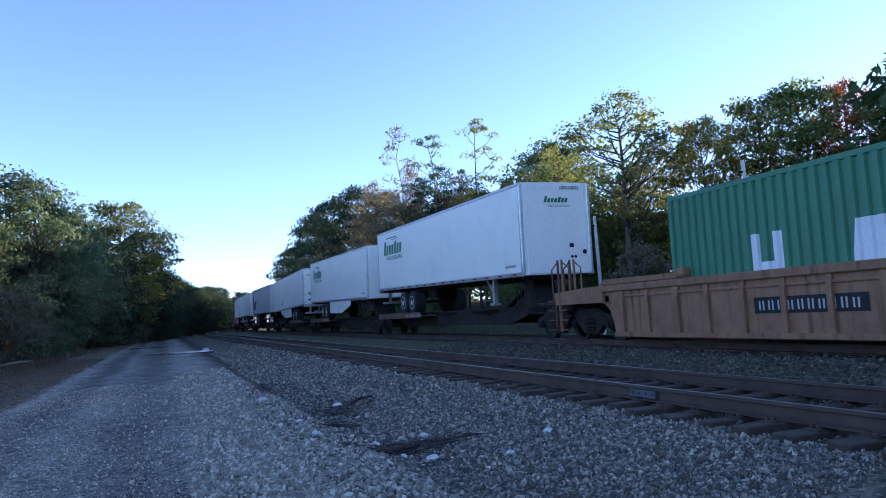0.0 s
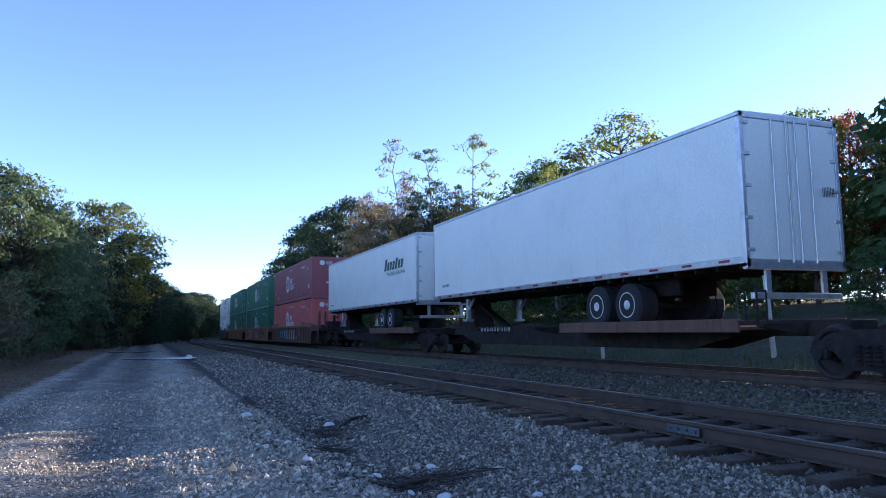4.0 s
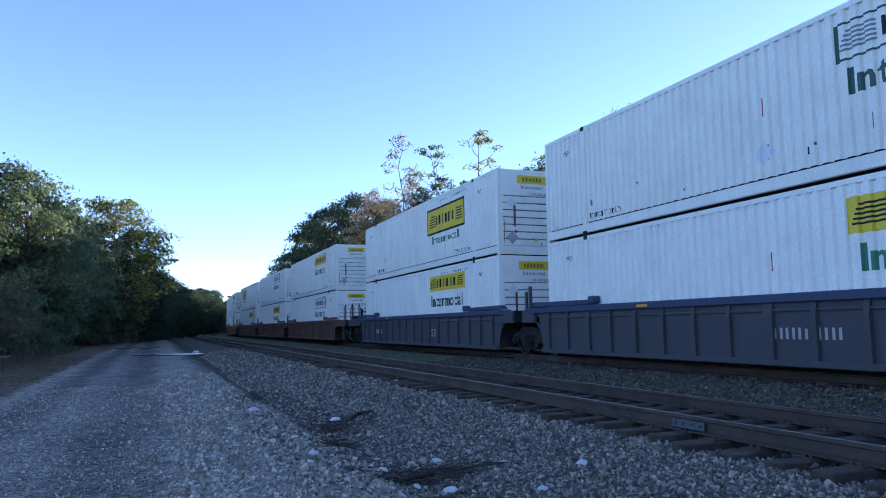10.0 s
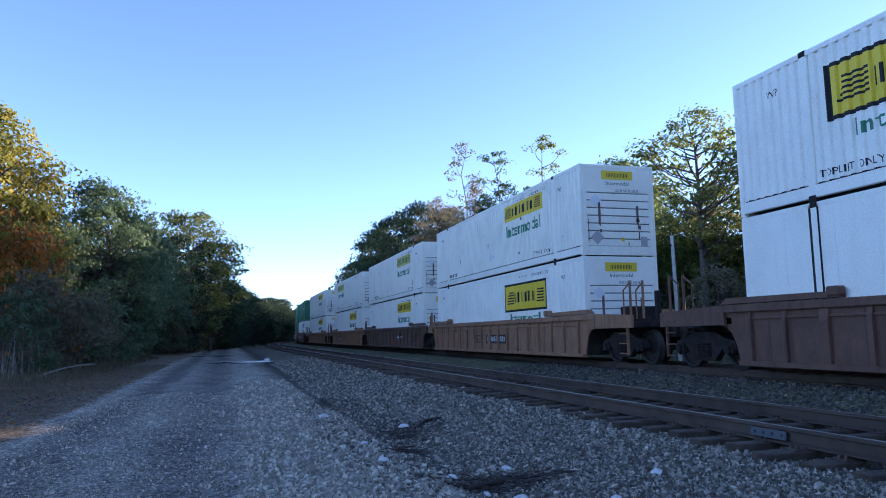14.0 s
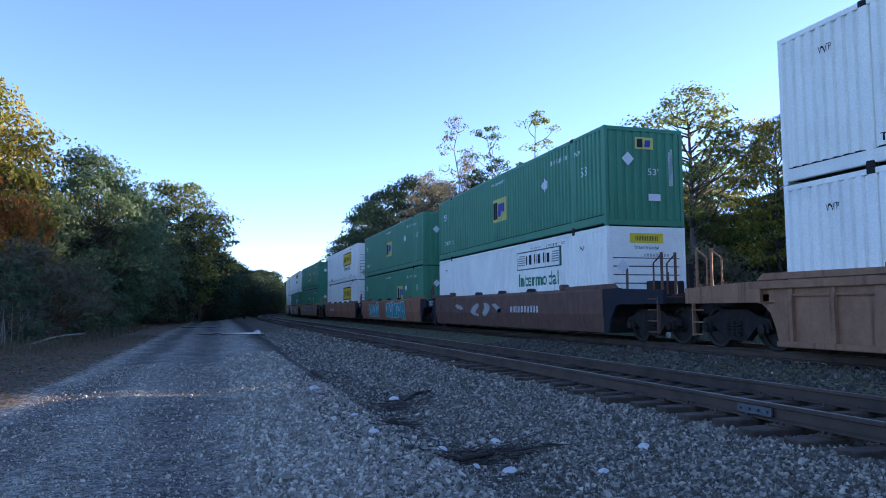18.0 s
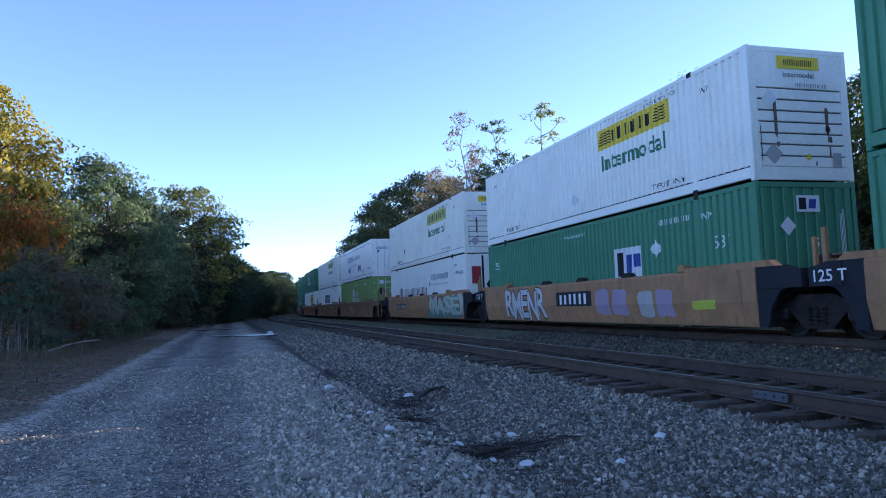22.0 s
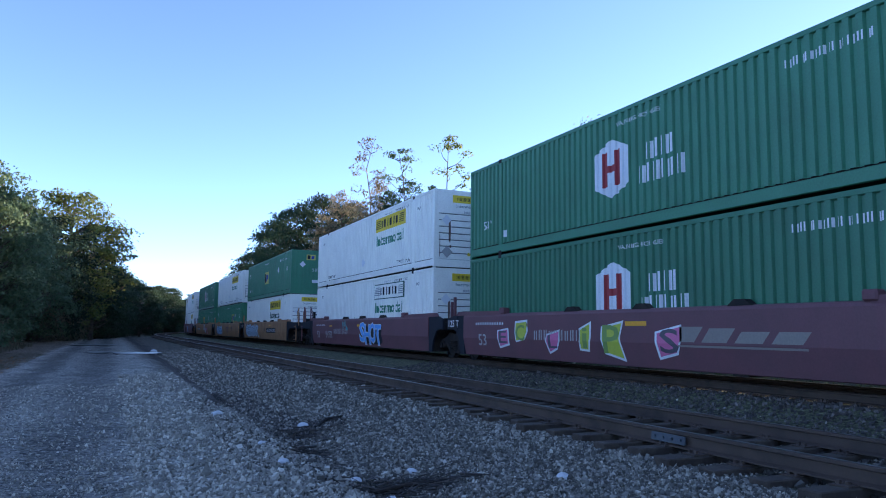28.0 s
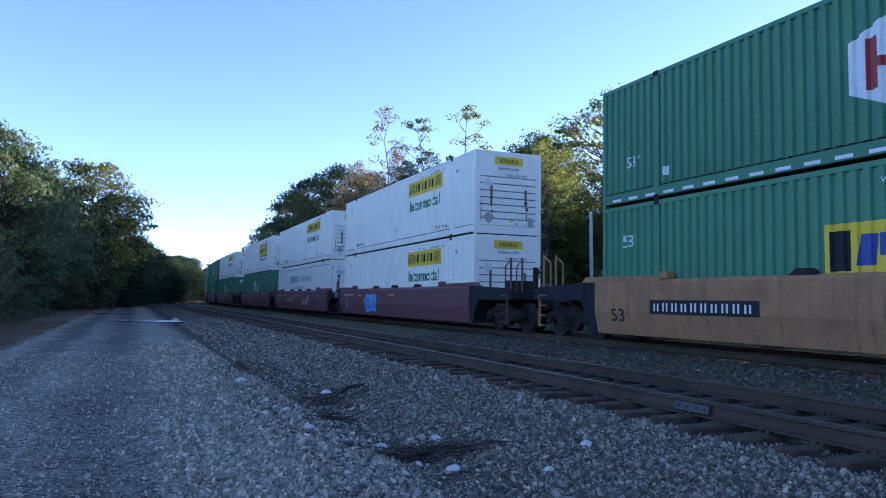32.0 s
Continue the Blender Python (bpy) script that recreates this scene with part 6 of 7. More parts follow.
# ---- trailers on spine cars ----
def trailer(style, label, nose_near, skin, decals=(), end_decals=(), skirt=False):
    """A box trailer with its tyres at z = 0; nose_near: its front faces the camera's end."""
    t = thing("semi_trailer", label, "trailer", "trailers on spine cars")
    zb, zt, W2 = 1.2, 4.13, 1.295
    e = 1 if nose_near else -1  # the wheels' end
    for s in (-1, 1):
        def skin_mesh():
            b = Build()
            ys = [-HALF + 0.08]
            k = 1
            while -HALF + k * 1.22 < HALF - 0.3:
                y = -HALF + k * 1.22
                ys += [y - 0.03, y - 0.022, y + 0.022, y + 0.03]
                k += 1
            ys.append(HALF - 0.08)
            for n, y in enumerate(ys):
                d = -0.006 if n % 4 in (2, 3) and 0 < n < len(ys) - 1 else 0.0
                b.v += [(s * (W2 + d), y, zb + 0.1), (s * (W2 + d), y, zt - 0.1)]
            for n in range(len(ys) - 1):
                q = (2 * n, 2 * n + 2, 2 * n + 3, 2 * n + 1)
                b.f.append(q if s > 0 else q[::-1])
            return b.mesh("side_panel")
        part("side_panel", cached(("tskin", s), skin_mesh), skin, t)
        part("top_rail", cached(("ttop", s), lambda: Build().box(*sorted((s * 1.22, s * 1.302)), -HALF, HALF, zt - 0.1, zt, 0.02).mesh("top_rail")), ALU if style != "plain" else skin, t)
        part("bottom_rail", cached(("tbot", s), lambda: Build().box(*sorted((s * 1.24, s * 1.305)), -HALF, HALF, zb - 0.03, zb + 0.11, 0.01).mesh("bottom_rail")), ALU, t)
        for k in range(15 if s < 0 else 0):
            o = part("reflective_tape", cached(("tape", s), lambda: Build().box(*sorted((s * 1.3055, s * 1.3075)), -0.15, 0.15, 0.02, 0.07).mesh("tape")), CRIMSON, t)
            o.matrix_basis = pose(0, -7.5 + k * 1.07, zb)
    part("roof", cached(("troof",), lambda: Build().prism_y([(-1.25, zt - 0.05), (1.25, zt - 0.05), (1.2, zt + 0.01), (0, zt + 0.03), (-1.2, zt + 0.01)], -HALF + 0.02, HALF - 0.02).mesh("roof")), skin, t)
    fl = Build().box(-1.24, 1.24, -HALF + 0.05, HALF - 0.05, zb - 0.02, zb + 0.02)
    for k in range(26):
        fl.box(-1.2, 1.2, -7.8 + k * 0.62 - 0.03, -7.8 + k * 0.62 + 0.03, zb - 0.12, zb - 0.02)
    part("underfloor", cached(("tfloor",), lambda: fl.mesh("underfloor")), GRIME, t)
    # front wall with rounded corners, and the doors
    y = -e * HALF
    part("nose", cached(("nose", e), lambda: Build().prism_y([(-1.3, zb), (1.3, zb), (1.3, zt - 0.02), (1.15, zt), (-1.15, zt), (-1.3, zt - 0.02)], *sorted((y + e * 0.12, y + e * 0.04))).box(-1.1, 1.1, *sorted((y, y + e * 0.06)), zb + 0.02, zt - 0.04, 0.05).mesh("nose")), skin, t)
    part("corner_trim", cached(("ctrim", e), lambda: Build().box(-1.302, -1.18, *sorted((y + e * 0.01, y + e * 0.14)), zb, zt, 0.03).box(1.18, 1.302, *sorted((y + e * 0.01, y + e * 0.14)), zb, zt, 0.03).mesh("corner_trim")), ALU if style != "plain" else skin, t)
    y = e * HALF
    part("door_frame", cached(("tdf", e), lambda: Build().box(-1.3, -1.2, *sorted((y - e * 0.12, y)), zb - 0.1, zt, 0.01).box(1.2, 1.3, *sorted((y - e * 0.12, y)), zb - 0.1, zt, 0.01).box(-1.3, 1.3, *sorted((y - e * 0.12, y)), zt - 0.12, zt, 0.01).box(-1.3, 1.3, *sorted((y - e * 0.12, y)), zb - 0.14, zb + 0.06, 0.01).mesh("door_frame")), ALU, t)
    for s in (-1, 1):
        door = part("door", cached(("td", e, s), lambda: Build().box(*sorted((s * 0.01, s * 1.2)), *sorted((y - e * 0.08, y - e * 0.02)), zb + 0.06, zt - 0.12, 0.012).mesh("door")), skin, t)
        for x in (0.12, 0.5):
            part("locking_bar", cached(("tbar", e, s, x), lambda: Build().tube((s * x, y + e * 0.01, zb), (s * x, y + e * 0.01, zt - 0.08), 0.02, n=7).mesh("locking_bar")), ALU, door)
        for k in range(5):
            part("hinge", cached(("thg", e, s, k), lambda: Build().box(*sorted((s * 1.08, s * 1.25)), *sorted((y - e * 0.03, y + e * 0.012)), zb + 0.2 + k * 0.62, zb + 0.27 + k * 0.62, 0.008).mesh("hinge")), ALU, door)
    part("rear_guard", cached(("guard", e), lambda: Build().box(-1.15, 1.15, *sorted((y - e * 0.12, y - e * 0.02)), 0.5, 0.62, 0.01).box(-0.8, -0.68, *sorted((y - e * 0.1, y - e * 0.04)), 0.6, zb).box(0.68, 0.8, *sorted((y - e * 0.1, y - e * 0.04)), 0.6, zb).mesh("rear_guard")), ALU, t)
    # running gear
    part("bogie_frame", cached(("bogie", e), lambda: Build().box(-0.55, -0.42, *sorted((e * (HALF - 6.2), e * (HALF - 2.8))), 0.7, 1.15, 0.02).box(0.42, 0.55, *sorted((e * (HALF - 6.2), e * (HALF - 2.8))), 0.7, 1.15, 0.02).mesh("bogie_frame")), GRIME, t)
    for yy in (HALF - 3.8, HALF - 5.05):
        ax = part("trailer_axle", cached(("tax", e, yy), lambda: Build().tube((-0.95, e * yy, 0.52), (0.95, e * yy, 0.52), 0.075, n=8).mesh("trailer_axle")), GRIME, t)
        for s in (-1, 1):
            prof = [(s * 0.72, 0.3), (s * 0.73, 0.47), (s * 0.78, 0.515), (s * 0.95, 0.515), (s * 0.975, 0.49), (s * 0.98, 0.515), (s * 1.2, 0.515), (s * 1.26, 0.46), (s * 1.265, 0.3)]
            part("tyre", cached(("tyre", e, s, yy), lambda: Build().lathe(prof, e * yy, 0.52, 24).mesh("tyre")), TYRE, ax, "dual rubber tyres")
            part("rim", cached(("rim", e, s, yy), lambda: Build().lathe([(s * 1.1, 0.31), (s * 1.262, 0.31), (s * 1.272, 0.285), (s * 1.22, 0.24), (s * 1.18, 0.14), (s * 1.27, 0.11), (s * 1.28, 0.02)], e * yy, 0.52, 20).mesh("rim")), RIM, ax, "bare metal wheel rim")
    for s in (-1, 1):
        yl = -e * (HALF - 2.7)
        part("landing_leg", cached(("leg", e, s), lambda: Build().box(*sorted((s * 0.95, s * 1.1)), yl - 0.08, yl + 0.08, 0.35, zb, 0.01).box(*sorted((s * 0.88, s * 1.18)), yl - 0.14, yl + 0.14, 0.28, 0.36, 0.01).prism([(yl, 0.6), (yl + e * 0.7, zb), (yl + e * 0.6, zb), (yl, 0.75)][::e], *sorted((s * 1.0, s * 1.05))).mesh("landing_leg")), ALU if not skirt else GRIME, t)
        if skirt:
            part("side_skirt", cached(("skirt", e, s), lambda: Build().prism([(e * (HALF - 6.3), zb), (e * (HALF - 6.3), 0.42), (e * (HALF - 9.6), 0.42), (e * (HALF - 12.1), 0.9), (e * (HALF - 12.1), zb)][::e], *sorted((s * 1.24, s * 1.27))).mesh("side_skirt")), skin, t, "white side skirt")
    for nm, what, u0, u1, z0, z1, m, lift, bold in decals:
        part(nm, side_decal(what, u0, u1, z0 + zb, z1 + zb, lift, True, bold, 1.297), m, t)
    for nm, what, u0, u1, z0, z1, m, lift in end_decals:
        part(nm, end_decal(what, u0, u1, z0 + zb, z1 + zb, lift + 0.012), m, t)
    return t


def spine_car(label, wheels_far, ends, marks=()):
    t = thing("spine_car", label, "rail car", "spine cars")
    b = Build().box(-0.33, 0.33, -9.4, 9.4, 0.72, 1.02, 0.02)
    part("centre_spine", cached(("spine",), lambda: b.mesh("centre_spine")), GRIME, t)
    e = 1 if wheels_far else -1
    part("wheel_tray", cached(("tray", e), lambda: Build().box(-1.42, 1.42, *sorted((e * 1.5, e * 7.9)), 0.84, 0.93, 0.02).box(-1.45, -1.38, *sorted((e * 1.5, e * 7.9)), 0.80, 1.06, 0.015).box(1.38, 1.45, *sorted((e * 1.5, e * 7.9)), 0.80, 1.06, 0.015).mesh("wheel_tray")), BROWN, t, "rusty brown wheel platform")
    part("hitch_stand", cached(("hitch", e), lambda: Build().prism([(-e * 7.3, 1.0), (-e * 6.2, 1.0), (-e * 6.5, 1.95), (-e * 6.95, 1.95)][::-e], -0.4, 0.4).box(-0.55, 0.55, *sorted((-e * 6.2, -e * 7.2)), 1.93, 2.05, 0.03).prism([(-e * 4.2, 1.0), (-e * 4.4, 1.0), (-e * 6.4, 1.9), (-e * 6.4, 1.75)], -0.12, 0.12).mesh("hitch_stand")), DARKSTEEL, t, "dark steel trailer hitch stand")
    part("side_beam", cached(("sbeam",), lambda: Build().prism([(-6.8, 0.7), (-5.6, 0.42), (5.6, 0.42), (6.8, 0.7), (6.8, 0.84), (-6.8, 0.84)], -0.62, -0.55).prism([(-6.8, 0.7), (-5.6, 0.42), (5.6, 0.42), (6.8, 0.7), (6.8, 0.84), (-6.8, 0.84)], 0.55, 0.62).mesh("side_beam")), GRIME, t)
    for k in (-8.4, -4.0, 0.0, 4.0, 8.4):
        o = part("outrigger", cached(("outr",), lambda: Build().prism_y([(-1.4, 0.9), (-0.3, 0.72), (0.3, 0.72), (1.4, 0.9), (1.4, 0.96), (-1.4, 0.96)], -0.09, 0.09).mesh("outrigger")), GRIME, t)
        o.matrix_basis = pose(0, k, 0)
    for e2, kind in zip((-1, 1), ends):
        if kind == "a":
            truck_parts(t, e2 * 9.6, -0.02)
        elif kind == "c":
            truck_parts(t, e2 * 9.6, -0.02)
            coupler(t, e2 * 10.6, e2)
            part("end_platform", Build().box(-1.4, 1.4, *sorted((e2 * 9.0, e2 * 10.6)), 0.98, 1.08, 0.02), GRIME, t)
            grab_irons(t, e2 * 10.3, e2, BROWN)
    for x in (-1.43,):
        for yy in (-8.6, -8.1):
            part("grab_loop", Build().tube((x, yy, 0.95), (x, yy, 1.55), 0.02, n=6).tube((x, yy, 1.55), (x, yy + 0.22, 1.55), 0.02, n=6).tube((x, yy + 0.22, 1.55), (x, yy + 0.22, 0.95), 0.02, n=6), DARKSTEEL, t)
    for nm, what, u0, u1, z0, z1, m, lift in marks:
        part(nm, side_decal(what, u0, u1, z0, z1, lift, True, 0.0, 1.451), m, t)
    return t


# ---- the train: far end of each load at the start (metres ahead), what it carries, its car ----
TRAIN_Z = 0.05
MOVERS = []


def ride(t, s0, z, tilt=0.0):
    MOVERS.append((t, s0, z, tilt))


NUM = [K("number_panel", "rect", 9.9, 12.2, 0.66, 0.94, INK), K("number_lettering", "bars10", 10.0, 12.1, 0.72, 0.88, WHITEINK, 0.008), K("marking", "@53", 13.9, 14.5, 0.5, 0.85, INK)]
NUM2 = [K("number_lettering", "bars10", 4.2, 6.4, 0.68, 0.92, WHITEINK), K("marking", "@53", 1.0, 1.6, 0.45, 0.85, INK), K("reflector", "rect", 5.0, 5.7, 1.12, 1.22, ORANGE), K("reflector", "rect", 10.5, 11.2, 1.12, 1.22, ORANGE), K("marking", "@B", 4.6, 4.85, 0.9, 1.15, INK)]
CAPACITY = [K("marking", "@125 T", -1.15, -0.4, 1.06, 1.28, WHITEINK, 0.006)]
MAROONMARK = [K("marking", "@53", 1.0, 1.5, 0.5, 0.85, FADEWHITE), K("reflector", "rect", 3.4, 3.9, 1.08, 1.16, ORANGE), K("reflector", "rect", 8.0, 8.7, 1.08, 1.18, ORANGE), K("marking", "bars6", 0.8, 2.6, 1.12, 1.2, WHITEINK), K("number_lettering", "bars10", 4.2, 6.6, 0.72, 0.98, FADEWHITE), K("logo_lettering", "ital4", 9.4, 12.9, 0.76, 1.06, DULLMARK), K("logo_line", "rect", 9.3, 12.6, 0.66, 0.70, DULLMARK)]


def tag_word(word, u0, u1, z0, z1, fill, edge):
    """Spray-painted word: a wide outline with a narrower fill on it."""
    return [K("graffiti_outline", "@" + word, u0 - 0.05, u1 + 0.05, z0 - 0.04, z1 + 0.04, edge, 0.004), K("graffiti_fill", "@" + word, u0, u1, z0, z1, fill, 0.009)]


def letters(word, spots, fills):
    """Separate fat sprayed letters with a white edge, in turn of two colours."""
    out = []
    for k, (c, (a, b, z0, z1)) in enumerate(zip(word, spots)):
        out += [K("graffiti_outline", f"^{c}{k}", a - 0.07, b + 0.07, z0 - 0.07, z1 + 0.07, WHITEINK, 0.004), K("graffiti_fill", f"^{c}{k}", a, b, z0, z1, fills[k in (1, 3, 4)], 0.009), K("graffiti_stroke", f"@{c}", a + 0.1, b - 0.1, z0 + 0.1, z1 - 0.1, OLIVE if k in (1, 3, 4) else PLUM, 0.013)]
    return out


def piece(word, u0, u1, z0, z1, fill, edge, cloud=None):
    """A sprayed word of fat overlapping letters with an outline, on a cloud of colour where it has one."""
    n = len(word)
    w = (u1 - u0) / n
    out = []
    if cloud:
        out.append(K("graffiti_cloud", f"wob{n * 3}", u0 - 0.25, u1 + 0.3, z0 - 0.05, z1 - 0.02, cloud, 0.003))
    for k, c in enumerate(word):
        d = (0.05, -0.04, 0.03, -0.05)[k % 4]
        a, b = u0 + k * w - 0.06 * w, u0 + (k + 1) * w + 0.06 * w
        lift = 0.005 + 0.004 * (k % 2)
        out += [K("graffiti_outline", "#" + c, a - 0.035, b + 0.035, z0 + d - 0.035, z1 + d + 0.035, edge, lift), K("graffiti_fill", "~" + c, a, b, z0 + d, z1 + d, fill, lift + 0.002)]
    return out


def swirl(u0, u1, z0, z1, fills, edge, cloud=None, seed=1):
    """Tangled fat spray strokes that spell nothing, each with a rim."""
    n = len(fills)
    w = (u1 - u0) / n
    out = [K("graffiti_cloud", f"wob{seed + 5}", u0 - 0.1, u1 + 0.1, z0, z1, cloud, 0.003)] if cloud else []
    for k, m in enumerate(fills):
        a, b = u0 + k * w - 0.25 * w, u0 + (k + 1) * w + 0.25 * w
        lift = 0.005 + 0.004 * (k % 3)
        out += [K("graffiti_rim", f"band{seed + k}4", a, b, z0, z1, edge, lift), K("graffiti_stroke", f"band{seed + k}2", a, b, z0, z1, m, lift + 0.002)]
    return out


def bubbles(u0, u1, z0, z1, n, fill, rim, seed=1):
    """Overlapping rounded spray shapes, tall and short in turn, each with a rim and one inner line."""
    r = random.Random(seed)
    w = (u1 - u0) / n
    out = []
    for k in range(n):
        a, b = u0 + k * w - 0.14 * w, u0 + (k + 1) * w + 0.14 * w
        c, d = z0 + r.uniform(0, 0.12), z1 - r.uniform(0, 0.16)
        lift = 0.004 + 0.006 * (k % 2)
        sh = f"wob{seed * 3 + k}"
        out += [K("graffiti_rim", sh, a - 0.03, b + 0.03, c - 0.03, d + 0.03, rim, lift), K("graffiti_fill", sh, a, b, c, d, fill if not isinstance(fill, tuple) else fill[k % len(fill)], lift + 0.002),
                K("graffiti_line", f"band{seed + k}0", a + 0.2 * w, b - 0.2 * w, c + 0.1, d - 0.1, rim, lift + 0.004)]
    return out


def patches(u0, u1, fills, z0=0.3, z1=1.15):
    """Plain rolled patches of paint side by side."""
    w = (u1 - u0) / len(fills)
    return [K("graffiti_patch", f"wob{k + int(u0 * 7)}", u0 + k * w, u0 + (k + 1) * w - 0.06, z0, z1, m, 0.004) for k, m in enumerate(fills)]


